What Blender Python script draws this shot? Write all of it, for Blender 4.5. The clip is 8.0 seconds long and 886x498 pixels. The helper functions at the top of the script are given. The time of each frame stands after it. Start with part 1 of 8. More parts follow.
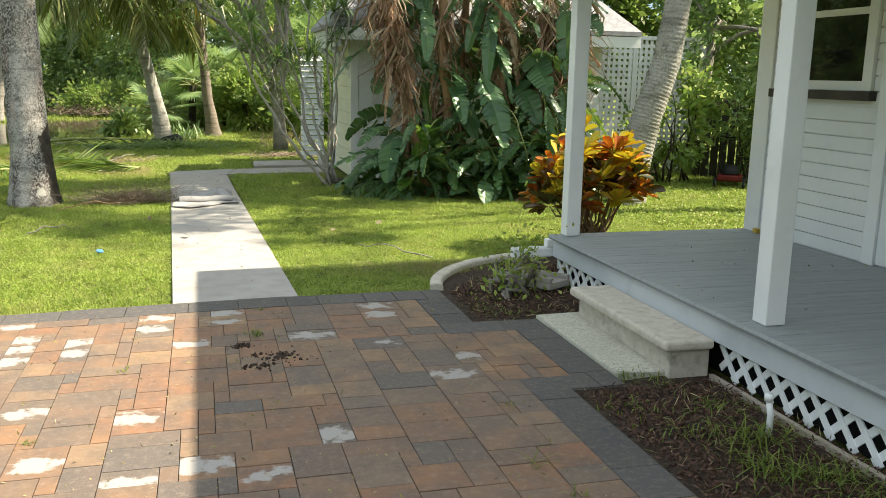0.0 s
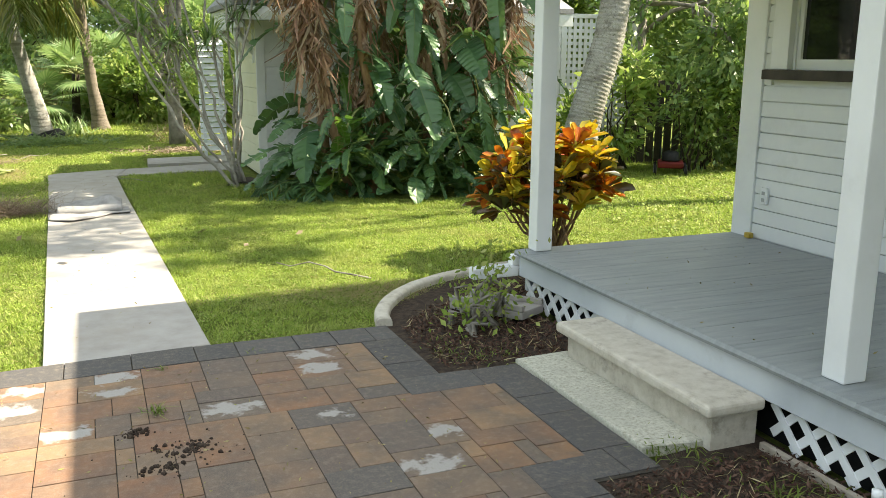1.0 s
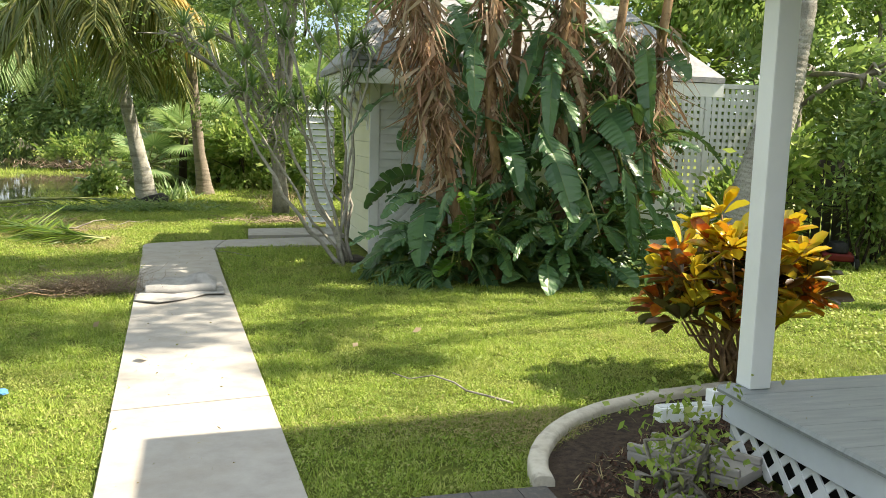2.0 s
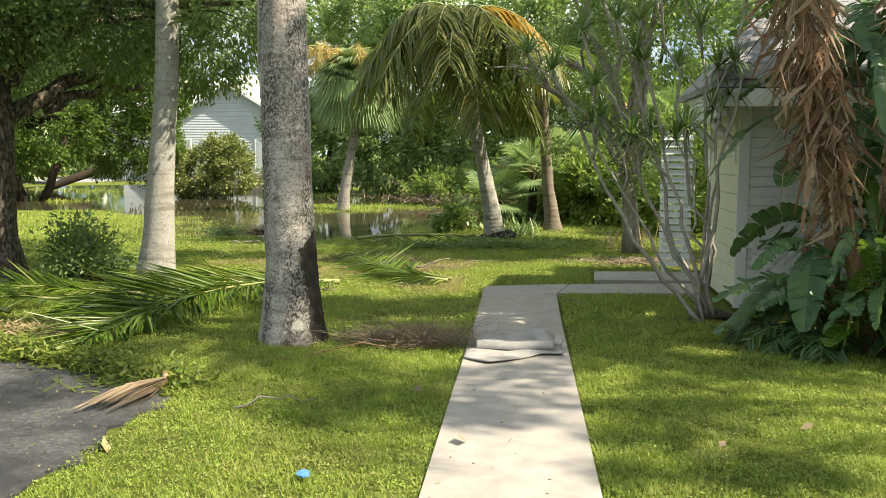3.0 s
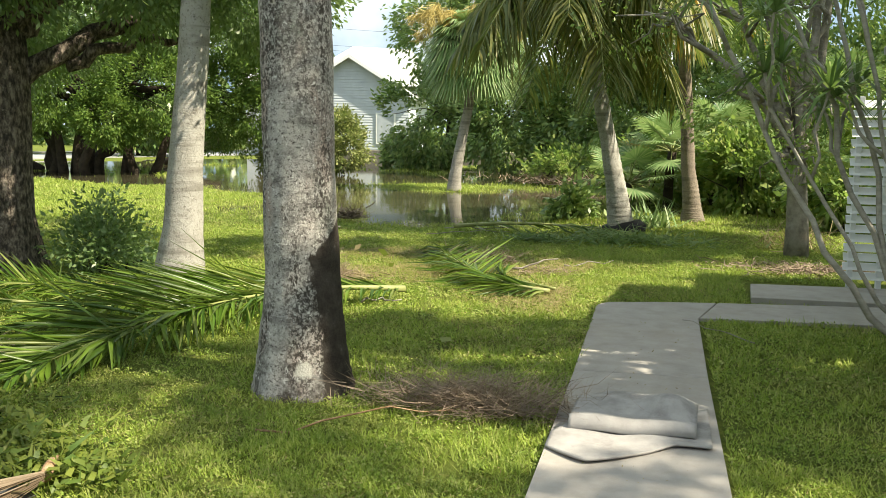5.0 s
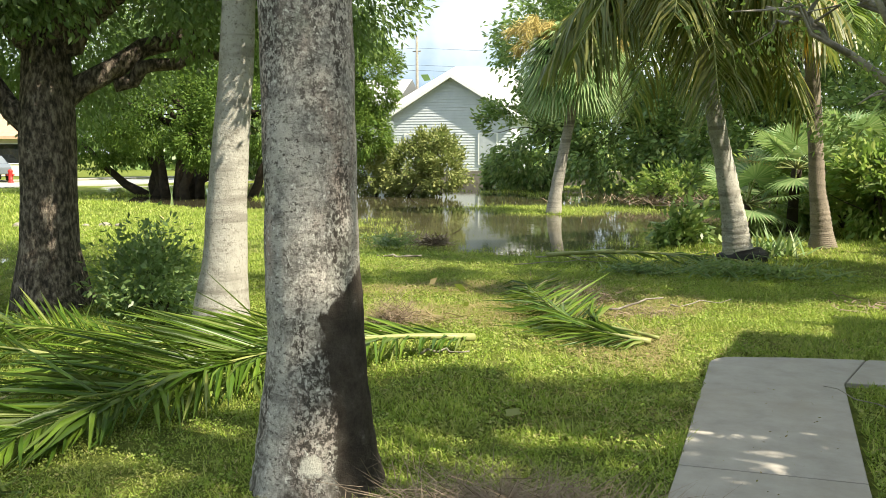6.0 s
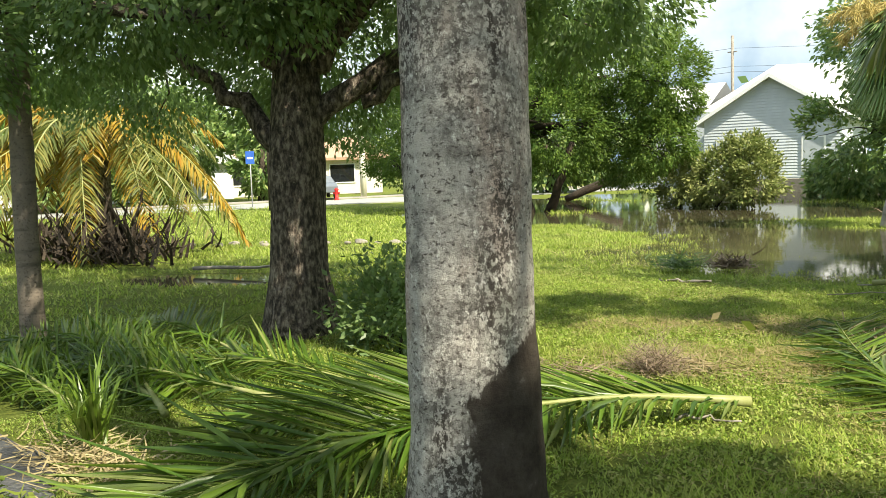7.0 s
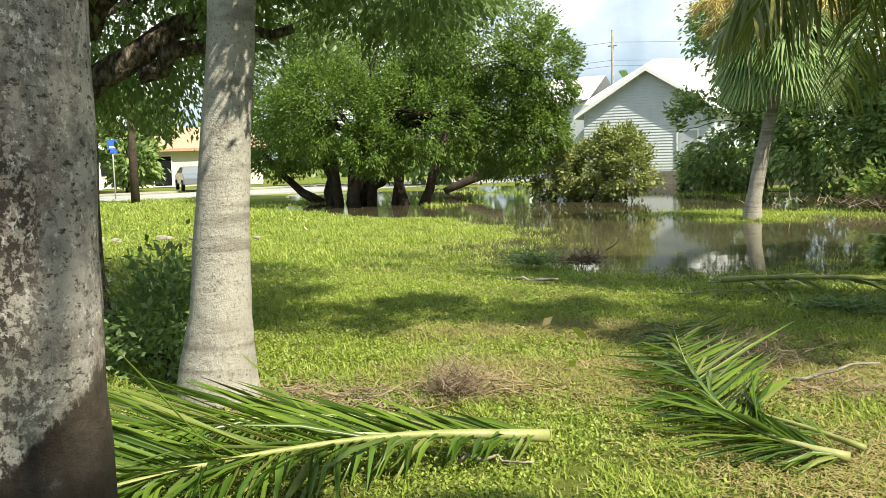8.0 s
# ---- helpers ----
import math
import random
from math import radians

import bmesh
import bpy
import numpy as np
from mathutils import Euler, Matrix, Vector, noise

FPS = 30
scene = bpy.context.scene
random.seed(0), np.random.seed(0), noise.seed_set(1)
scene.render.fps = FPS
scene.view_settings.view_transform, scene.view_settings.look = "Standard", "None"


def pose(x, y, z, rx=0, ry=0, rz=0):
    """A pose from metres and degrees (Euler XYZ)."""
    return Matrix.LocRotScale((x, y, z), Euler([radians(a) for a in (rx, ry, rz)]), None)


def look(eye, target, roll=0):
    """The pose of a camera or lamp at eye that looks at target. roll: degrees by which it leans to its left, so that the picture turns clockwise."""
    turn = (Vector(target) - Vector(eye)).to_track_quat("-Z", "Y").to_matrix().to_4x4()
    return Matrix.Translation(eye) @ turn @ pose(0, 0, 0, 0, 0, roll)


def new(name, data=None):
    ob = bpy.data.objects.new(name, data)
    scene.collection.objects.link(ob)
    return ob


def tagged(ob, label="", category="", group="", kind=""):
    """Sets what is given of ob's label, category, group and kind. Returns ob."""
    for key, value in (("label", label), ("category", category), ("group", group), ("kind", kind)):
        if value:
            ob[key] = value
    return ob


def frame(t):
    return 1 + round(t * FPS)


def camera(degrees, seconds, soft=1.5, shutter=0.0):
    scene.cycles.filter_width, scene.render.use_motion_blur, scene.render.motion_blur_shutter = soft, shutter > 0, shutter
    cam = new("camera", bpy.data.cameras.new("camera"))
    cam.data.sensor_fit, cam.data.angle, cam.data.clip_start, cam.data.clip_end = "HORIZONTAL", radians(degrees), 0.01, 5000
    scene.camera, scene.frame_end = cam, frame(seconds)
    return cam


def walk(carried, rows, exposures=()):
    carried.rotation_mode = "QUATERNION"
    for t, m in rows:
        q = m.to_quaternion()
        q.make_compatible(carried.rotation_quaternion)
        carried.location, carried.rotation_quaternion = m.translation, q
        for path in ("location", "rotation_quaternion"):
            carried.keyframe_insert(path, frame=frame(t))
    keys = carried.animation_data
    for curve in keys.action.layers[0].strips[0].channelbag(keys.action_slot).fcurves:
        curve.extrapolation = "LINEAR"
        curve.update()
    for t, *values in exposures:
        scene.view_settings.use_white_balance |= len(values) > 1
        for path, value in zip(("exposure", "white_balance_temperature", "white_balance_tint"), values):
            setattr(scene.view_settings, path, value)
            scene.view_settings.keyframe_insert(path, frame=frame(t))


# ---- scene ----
cam = camera(54.1, 8.0, soft=0.6)
PATH = [
    (0, (0.262, 0.244, 1.67), (0.789, 2.133, 1.277), 1.2),
    (0.5, (0.333, 0.954, 1.702), (0.979, 2.8, 1.287), 0.8),
    (1, (0.369, 1.598, 1.677), (1.098, 3.41, 1.249), 0.4),
    (1.2, (0.393, 1.864, 1.682), (1.127, 3.679, 1.269), 0.3),
    (2.3, (0.507, 3.504, 1.637), (0.828, 5.462, 1.38), 1.5),
    (2.5, (0.528, 3.743, 1.635), (0.646, 5.721, 1.365), 0.4),
    (3, (0.604, 4.361, 1.676), (0.349, 6.333, 1.46), 0.1),
    (3.5, (0.613, 5.056, 1.655), (0.214, 7.005, 1.453), 1.0),
    (4, (0.602, 5.805, 1.624), (0.042, 7.714, 1.425), 1.0),
    (4.5, (0.53, 6.51, 1.577), (-0.023, 8.418, 1.342), 0.9),
    (4.7, (0.534, 6.749, 1.592), (-0.01, 8.655, 1.324), 0.7),
    (5.8, (0.437, 8.257, 1.57), (-0.192, 10.138, 1.317), 0.6),
    (6, (0.395, 8.517, 1.58), (-0.387, 10.344, 1.357), -0.2),
    (6.5, (0.329, 9.168, 1.628), (-0.944, 10.701, 1.462), -1.1),
    (7, (0.199, 9.855, 1.588), (-1.177, 11.294, 1.405), -2.0),
    (7.5, (0.136, 10.595, 1.554), (-1.188, 12.081, 1.353), -1.9),
    (8, (0.09, 11.195, 1.518), (-1.101, 12.788, 1.309), -1.7),
]
walk(cam, [(t, look(eye, target, roll)) for t, eye, target, roll in PATH], exposures=((0.0, 2.32, 7800, 6), (1.0, 2.66, 7900, 6), (2.5, 2.24, 7950, 6), (3.0, 2.05, 8000, 6), (4.5, 2.08, 7900, 4), (6.0, 2.2, 7800, 4), (7.0, 2.05, 7700, 3), (8.0, 1.97, 7700, 3)))

# ---- world, sun, exposure ----
world = bpy.data.worlds.new("world")
scene.world = world
world.use_nodes = True
wn = world.node_tree
wn.nodes.clear()
w_out = wn.nodes.new("ShaderNodeOutputWorld")
w_bg = wn.nodes.new("ShaderNodeBackground")
w_sky = wn.nodes.new("ShaderNodeTexSky")
w_sky.sky_type = "NISHITA"
w_sky.sun_disc = False
SUN_EL, SUN_AZ = 46.0, 96.0          # azimuth clockwise from +y
w_sky.sun_elevation, w_sky.sun_rotation = radians(SUN_EL), radians(SUN_AZ)
w_sky.air_density, w_sky.dust_density, w_sky.ozone_density = 1.0, 0.25, 1.6
# thin broken cloud over the whole sky
w_co = wn.nodes.new("ShaderNodeTexCoord")
w_noise = wn.nodes.new("ShaderNodeTexNoise")
w_noise.inputs["Scale"].default_value, w_noise.inputs["Detail"].default_value = 3.2, 7.0
w_ramp = wn.nodes.new("ShaderNodeValToRGB")
w_ramp.color_ramp.elements[0].position, w_ramp.color_ramp.elements[1].position = 0.44, 0.66
w_ramp.color_ramp.elements[1].color = (0.75, 0.75, 0.75, 1)
w_mix = wn.nodes.new("ShaderNodeMix")
w_mix.data_type = "RGBA"
w_mix.inputs[7].default_value = (3.7, 3.85, 4.1, 1)
w_soft = wn.nodes.new("ShaderNodeMix")          # hazy horizon no brighter than the open sky
w_soft.data_type, w_soft.blend_type = "RGBA", "DARKEN"
w_soft.inputs[0].default_value = 1.0
w_soft.inputs[7].default_value = (0.76, 1.12, 1.66, 1)
w_map = wn.nodes.new("ShaderNodeMapping")
w_map.inputs["Location"].default_value = (2.3, 0.9, 0.6)
wn.links.new(w_co.outputs["Generated"], w_map.inputs["Vector"])
wn.links.new(w_map.outputs["Vector"], w_noise.inputs["Vector"])
wn.links.new(w_noise.outputs["Fac"], w_ramp.inputs["Fac"])
wn.links.new(w_ramp.outputs["Color"], w_mix.inputs[0])
wn.links.new(w_sky.outputs["Color"], w_soft.inputs[6])
wn.links.new(w_soft.outputs[2], w_mix.inputs[6])
wn.links.new(w_mix.outputs[2], w_bg.inputs["Color"])
w_bg.inputs["Strength"].default_value = 0.15
wn.links.new(w_bg.outputs["Background"], w_out.inputs["Surface"])

sun = new("sun", bpy.data.lights.new("sun", "SUN"))
sun.data.energy, sun.data.angle, sun.data.color = 2.4, radians(0.6), (1.0, 0.96, 0.89)
_a, _e = radians(SUN_AZ), radians(SUN_EL)
sun.matrix_world = look((20, 0, 20), Vector((20, 0, 20)) - Vector((math.sin(_a) * math.cos(_e), math.cos(_a) * math.cos(_e), math.sin(_e))))

# ---- materials ----


def nodes_of(name):
    m = bpy.data.materials.new(name)
    m.use_nodes = True
    nt = m.node_tree
    return m, nt, nt.nodes["Principled BSDF"], nt.nodes["Material Output"]


def ramp(nt, cols, fac, lo=0.3, hi=0.7, constant=False):
    r = nt.nodes.new("ShaderNodeValToRGB")
    els = r.color_ramp.elements
    while len(els) < len(cols):
        els.new(0.5)
    for i, c in enumerate(cols):
        els[i].position = lo + (hi - lo) * i / max(1, len(cols) - 1)
        els[i].color = (*c, 1)
    if constant:
        r.color_ramp.interpolation = "CONSTANT"
    nt.links.new(fac, r.inputs["Fac"])
    return r.outputs["Color"]


def noise_tex(nt, scale, detail=5.0, rough=0.6, stretch=(1, 1, 1), coord="Object"):
    co = nt.nodes.new("ShaderNodeTexCoord")
    mp = nt.nodes.new("ShaderNodeMapping")
    mp.inputs["Scale"].default_value = stretch
    n = nt.nodes.new("ShaderNodeTexNoise")
    n.inputs["Scale"].default_value, n.inputs["Detail"].default_value, n.inputs["Roughness"].default_value = scale, detail, rough
    if coord == "World":
        geo = nt.nodes.new("ShaderNodeNewGeometry")
        nt.links.new(geo.outputs["Position"], mp.inputs["Vector"])
    else:
        nt.links.new(co.outputs[coord], mp.inputs["Vector"])
    nt.links.new(mp.outputs["Vector"], n.inputs["Vector"])
    return n.outputs["Fac"]


def mixc(nt, fac, a, b, mode="MIX"):
    m = nt.nodes.new("ShaderNodeMix")
    m.data_type, m.blend_type = "RGBA", mode
    for sock, v in ((m.inputs[0], fac), (m.inputs[6], a), (m.inputs[7], b)):
        if isinstance(v, (int, float)):
            sock.default_value = v
        elif isinstance(v, tuple):
            sock.default_value = (*v, 1)
        else:
            nt.links.new(v, sock)
    return m.outputs[2]


def sharpen(nt, fac, lo, hi):
    r = nt.nodes.new("ShaderNodeMapRange")
    r.inputs["From Min"].default_value, r.inputs["From Max"].default_value = lo, hi
    nt.links.new(fac, r.inputs["Value"])
    return r.outputs["Result"]


def bump_to(nt, bsdf, height, strength, distance=0.01):
    b = nt.nodes.new("ShaderNodeBump")
    b.inputs["Strength"].default_value, b.inputs["Distance"].default_value = strength, distance
    nt.links.new(height, b.inputs["Height"])
    nt.links.new(b.outputs["Normal"], bsdf.inputs["Normal"])


def surf(name, cols, scale=3.0, rough=0.8, bump=0.4, bscale=60.0, dist=0.01, stains=None, stain_scale=1.2, stain_lo=0.55, stain_hi=0.7, stretch=(1, 1, 1), lo=0.3, hi=0.7, spec=0.3):
    """A worn surface: colours over one noise, stains over a wider one, fine relief over a third."""
    m, nt, b, _ = nodes_of(name)
    col = ramp(nt, cols, noise_tex(nt, scale, 6, 0.65, stretch), lo, hi)
    if stains:
        col = mixc(nt, sharpen(nt, noise_tex(nt, stain_scale, 8, 0.7), stain_lo, stain_hi), col, stains)
    nt.links.new(col, b.inputs["Base Color"])
    b.inputs["Roughness"].default_value = rough
    b.inputs["Specular IOR Level"].default_value = spec
    bump_to(nt, b, noise_tex(nt, bscale, 4, 0.7, stretch), bump, dist)
    return m


def leafy(name, cols, rough=0.45, thin=0.35, spec=0.4, vary=0.0, dry=None):
    """Leaves: one tint per leaf, light that comes through the blade."""
    m, nt, b, out = nodes_of(name)
    g = nt.nodes.new("ShaderNodeNewGeometry")
    col = ramp(nt, cols, g.outputs["Random Per Island"], 0.0, 1.0)
    if vary:
        col = mixc(nt, sharpen(nt, noise_tex(nt, vary, 3), 0.42, 0.62), col, mixc(nt, 0.75, col, cols[-1]))
    if dry:
        col = mixc(nt, sharpen(nt, noise_tex(nt, 1.5, 6, 0.7, (1, 1, 0), "World"), 0.50, 0.72), col, mixc(nt, 0.65, col, dry))
        col = mixc(nt, sharpen(nt, noise_tex(nt, 0.8, 5, 0.65, (1, 1, 0), "World"), 0.48, 0.34), col, mixc(nt, 0.45, col, (0.10, 0.17, 0.03)))
        col = mixc(nt, sharpen(nt, noise_tex(nt, 5.0, 5, 0.75, (1, 1, 0), "World"), 0.50, 0.66), col, mixc(nt, 0.55, col, (0.105, 0.175, 0.034)))
        col = mixc(nt, sharpen(nt, noise_tex(nt, 17.0, 4, 0.7, (1, 1, 0), "World"), 0.52, 0.64), col, mixc(nt, 0.45, col, (0.10, 0.16, 0.03)))
    nt.links.new(col, b.inputs["Base Color"])
    b.inputs["Roughness"].default_value, b.inputs["Specular IOR Level"].default_value = rough, spec
    tr = nt.nodes.new("ShaderNodeBsdfTranslucent")
    nt.links.new(mixc(nt, 0.4, col, (0.27, 0.38, 0.07), "MIX") if cols[0][1] > cols[0][0] else col, tr.inputs["Color"])
    mx = nt.nodes.new("ShaderNodeMixShader")
    mx.inputs[0].default_value = thin
    nt.links.new(b.outputs[0], mx.inputs[1])
    nt.links.new(tr.outputs[0], mx.inputs[2])
    nt.links.new(mx.outputs[0], out.inputs["Surface"])
    return m


M = {}
M["oak_leaf"] = leafy("oak_leaf", [(0.095, 0.165, 0.066), (0.150, 0.245, 0.096), (0.205, 0.305, 0.125), (0.27, 0.355, 0.165)], 0.40, 0.50, 0.5)
M["mango_leaf"] = leafy("mango_leaf", [(0.063, 0.127, 0.026), (0.105, 0.184, 0.038), (0.168, 0.247, 0.053)], 0.5, 0.4, 0.25)
M["hedge_leaf"] = leafy("hedge_leaf", [(0.095, 0.17, 0.066), (0.17, 0.275, 0.095), (0.265, 0.385, 0.13), (0.38, 0.44, 0.165)], 0.36, 0.45, 0.55)
M["light_leaf"] = leafy("light_leaf", [(0.13, 0.235, 0.055), (0.225, 0.335, 0.082), (0.37, 0.415, 0.135)], 0.45, 0.48)
M["yellow_leaf"] = leafy("yellow_leaf", [(0.20, 0.24, 0.085), (0.32, 0.33, 0.13), (0.12, 0.18, 0.05)], 0.6, 0.35)
M["palm_leaf"] = leafy("palm_leaf", [(0.069, 0.132, 0.029), (0.124, 0.204, 0.038), (0.207, 0.264, 0.058)], 0.35, 0.35)
M["palm_yellow"] = leafy("palm_yellow", [(0.36, 0.19, 0.02), (0.40, 0.27, 0.04), (0.20, 0.19, 0.03)], 0.45, 0.35)
M["frond_cut"] = leafy("frond_cut", [(0.035, 0.080, 0.013), (0.075, 0.150, 0.020), (0.145, 0.225, 0.030), (0.045, 0.098, 0.015), (0.26, 0.29, 0.09)], 0.36, 0.30, 0.5)
M["fan_leaf"] = leafy("fan_leaf", [(0.125, 0.236, 0.086), (0.230, 0.344, 0.144), (0.375, 0.435, 0.232)], 0.4, 0.35)
M["dead_leaf"] = leafy("dead_leaf", [(0.24, 0.14, 0.085), (0.36, 0.23, 0.15), (0.48, 0.38, 0.27), (0.15, 0.085, 0.05), (0.42, 0.25, 0.18)], 0.8, 0.2, 0.15)
M["bird_leaf"] = leafy("bird_leaf", [(0.040, 0.105, 0.048), (0.066, 0.150, 0.058), (0.105, 0.205, 0.070)], 0.33, 0.28, 0.5)
M["bird_light"] = leafy("bird_light", [(0.045, 0.126, 0.013), (0.081, 0.180, 0.018)], 0.35, 0.4, 0.5)
M["cane_leaf"] = leafy("cane_leaf", [(0.095, 0.185, 0.055), (0.155, 0.255, 0.085), (0.230, 0.310, 0.130)], 0.4, 0.3)
M["croton_red"] = leafy("croton_red", [(0.36, 0.045, 0.015), (0.48, 0.12, 0.015), (0.25, 0.03, 0.012), (0.55, 0.22, 0.02)], 0.3, 0.25, 0.5, 14)
M["croton_yellow"] = leafy("croton_yellow", [(0.62, 0.36, 0.02), (0.62, 0.46, 0.03), (0.55, 0.22, 0.02), (0.42, 0.40, 0.04)], 0.3, 0.3, 0.5, 14)
M["croton_dark"] = leafy("croton_dark", [(0.035, 0.04, 0.012), (0.10, 0.035, 0.012), (0.07, 0.09, 0.02), (0.16, 0.06, 0.015)], 0.3, 0.2, 0.5)
M["weed_leaf"] = leafy("weed_leaf", [(0.12, 0.18, 0.03), (0.22, 0.25, 0.05), (0.07, 0.13, 0.02)], 0.5, 0.35)
M["ground_leaf"] = leafy("ground_leaf", [(0.175, 0.268, 0.046), (0.268, 0.388, 0.066), (0.388, 0.482, 0.112), (0.425, 0.415, 0.172)], 0.55, 0.35, 0.25, dry=(0.42, 0.37, 0.15))
M["grass_blade"] = leafy("grass_blade", [(0.215, 0.305, 0.046), (0.310, 0.412, 0.065), (0.415, 0.505, 0.104), (0.530, 0.545, 0.185)], 0.5, 0.45, 0.3, dry=(0.42, 0.37, 0.15))
M["straw"] = leafy("straw", [(0.30, 0.24, 0.12), (0.42, 0.35, 0.2), (0.2, 0.15, 0.07)], 0.7, 0.15)
M["brush"] = leafy("brush", [(0.22, 0.16, 0.115), (0.32, 0.245, 0.185), (0.15, 0.105, 0.075)], 0.85, 0.1)

M["concrete"] = surf("concrete", [(0.300, 0.275, 0.256), (0.355, 0.328, 0.308), (0.395, 0.367, 0.346)], 5, 0.85, 0.35, 140, 0.004, (0.31, 0.27, 0.23), 1.1, 0.52, 0.8)
M["cast_stone"] = surf("cast_stone", [(0.43, 0.385, 0.32), (0.54, 0.49, 0.42), (0.61, 0.565, 0.50)], 14, 0.85, 0.6, 120, 0.006, (0.24, 0.20, 0.16), 5.0, 0.57, 0.74)
M["pebble_slab"] = surf("pebble_slab", [(0.30, 0.28, 0.22), (0.52, 0.50, 0.42), (0.66, 0.63, 0.56)], 60, 0.85, 0.8, 90, 0.008, (0.42, 0.4, 0.34), 2.5, 0.5, 0.8)
M["white_paint"] = surf("white_paint", [(0.74, 0.75, 0.77), (0.79, 0.80, 0.82), (0.82, 0.83, 0.85)], 2, 0.45, 0.12, 40, 0.003, (0.66, 0.67, 0.68), 3, 0.6, 0.85, spec=0.4)
M["fascia_grey"] = surf("fascia_grey", [(0.46, 0.49, 0.53), (0.52, 0.55, 0.59), (0.56, 0.59, 0.63)], 2, 0.5, 0.15, 50, 0.003, (0.40, 0.42, 0.45), 3, 0.6, 0.85)
M["siding_white"] = surf("siding_white", [(0.70, 0.71, 0.73), (0.78, 0.79, 0.80)], 2, 0.55, 0.15, 50, 0.003, (0.58, 0.58, 0.58), 1.5, 0.58, 0.9)
M["deck_grey"] = surf("deck_grey", [(0.225, 0.242, 0.252), (0.262, 0.280, 0.290), (0.30, 0.318, 0.328)], 3, 0.5, 0.25, 60, 0.003, (0.42, 0.44, 0.47), 4, 0.62, 0.8, (1, 8, 1))
M["soil"] = surf("soil", [(0.025, 0.016, 0.012), (0.06, 0.04, 0.03), (0.10, 0.07, 0.05)], 22, 0.95, 1.0, 50, 0.03)
M["mulch"] = leafy("mulch", [(0.05, 0.025, 0.018), (0.10, 0.052, 0.038), (0.16, 0.095, 0.07), (0.03, 0.018, 0.014)], 0.9, 0.0, 0.15)
M["joint_sand"] = surf("joint_sand", [(0.042, 0.035, 0.029), (0.085, 0.072, 0.058)], 30, 0.95, 0.8, 150, 0.01)
M["asphalt"] = surf("asphalt", [(0.045, 0.046, 0.05), (0.088, 0.088, 0.092), (0.17, 0.168, 0.168)], 45, 0.62, 0.8, 130, 0.01, (0.042, 0.043, 0.047), 1.6, 0.44, 0.58)
M["road_asphalt"] = surf("road_asphalt", [(0.28, 0.28, 0.28), (0.36, 0.36, 0.36)], 2, 0.85, 0.3, 20)
M["black_plastic"] = surf("black_plastic", [(0.008, 0.008, 0.009), (0.02, 0.02, 0.022)], 9, 0.6, 0.4, 60)
# near-black colour that stands for the shade under the porch deck
M["painted_shade"] = surf("painted_shade", [(0.012, 0.012, 0.013), (0.02, 0.02, 0.02)], 5, 0.9, 0.2, 30)
M["roof_shingle"] = surf("roof_shingle", [(0.22, 0.22, 0.24), (0.29, 0.29, 0.31), (0.36, 0.36, 0.38)], 9, 0.9, 0.7, 160, 0.006, (0.3, 0.28, 0.27), 2, 0.55, 0.7)
M["cream_paint"] = surf("cream_paint", [(0.72, 0.70, 0.55), (0.79, 0.77, 0.63)], 2, 0.6, 0.15, 40, 0.003)
M["bark_brown"] = surf("bark_brown", [(0.04, 0.033, 0.028), (0.13, 0.104, 0.086), (0.29, 0.245, 0.205)], 24, 0.95, 1.0, 24, 0.05, (0.33, 0.29, 0.25), 9, 0.60, 0.68, (1, 1, 0.45), 0.4, 0.62)
M["bark_grey"] = surf("bark_grey", [(0.16, 0.14, 0.12), (0.28, 0.25, 0.22), (0.38, 0.35, 0.31)], 8, 0.9, 0.7, 40, 0.02, (0.12, 0.11, 0.09), 3, 0.58, 0.7)
M["cane_bark"] = surf("cane_bark", [(0.26, 0.24, 0.205), (0.36, 0.335, 0.295), (0.45, 0.42, 0.375)], 9, 0.85, 0.6, 40, 0.01, (0.22, 0.20, 0.17), 5, 0.58, 0.72, (1, 1, 2.5))
M["bark_dark"] = surf("bark_dark", [(0.03, 0.024, 0.018), (0.08, 0.06, 0.045)], 6, 0.95, 0.9, 30, 0.03)
M["stem_brown"] = surf("stem_brown", [(0.20, 0.11, 0.055), (0.34, 0.21, 0.12), (0.45, 0.31, 0.19)], 7, 0.85, 0.8, 30, 0.02, (0.11, 0.06, 0.035), 4, 0.55, 0.68, (1, 1, 0.3))
M["stem_green"] = surf("stem_green", [(0.10, 0.15, 0.04), (0.17, 0.22, 0.07)], 6, 0.5, 0.3, 30)
M["rachis"] = surf("rachis", [(0.17, 0.20, 0.06), (0.25, 0.27, 0.10), (0.33, 0.33, 0.17)], 5, 0.45, 0.3, 30)
M["rug"] = surf("rug", [(0.27, 0.255, 0.25), (0.34, 0.325, 0.32), (0.41, 0.39, 0.385)], 7, 0.95, 0.7, 220, 0.004, (0.2, 0.18, 0.18), 2, 0.55, 0.7)
M["grey_siding"] = surf("grey_siding", [(0.48, 0.52, 0.58), (0.55, 0.59, 0.65)], 2, 0.7, 0.2, 30)
M["metal_roof"] = surf("metal_roof", [(0.56, 0.56, 0.57), (0.64, 0.64, 0.64)], 1, 0.45, 0.1, 20)
M["tile_roof"] = surf("tile_roof", [(0.38, 0.24, 0.17), (0.48, 0.32, 0.23)], 4, 0.8, 0.4, 30)
M["blind"] = surf("blind", [(0.36, 0.40, 0.46), (0.44, 0.48, 0.53)], 3, 0.4, 0.1, 30)
M["stucco"] = surf("stucco", [(0.66, 0.62, 0.52), (0.74, 0.70, 0.60)], 2, 0.85, 0.3, 60)
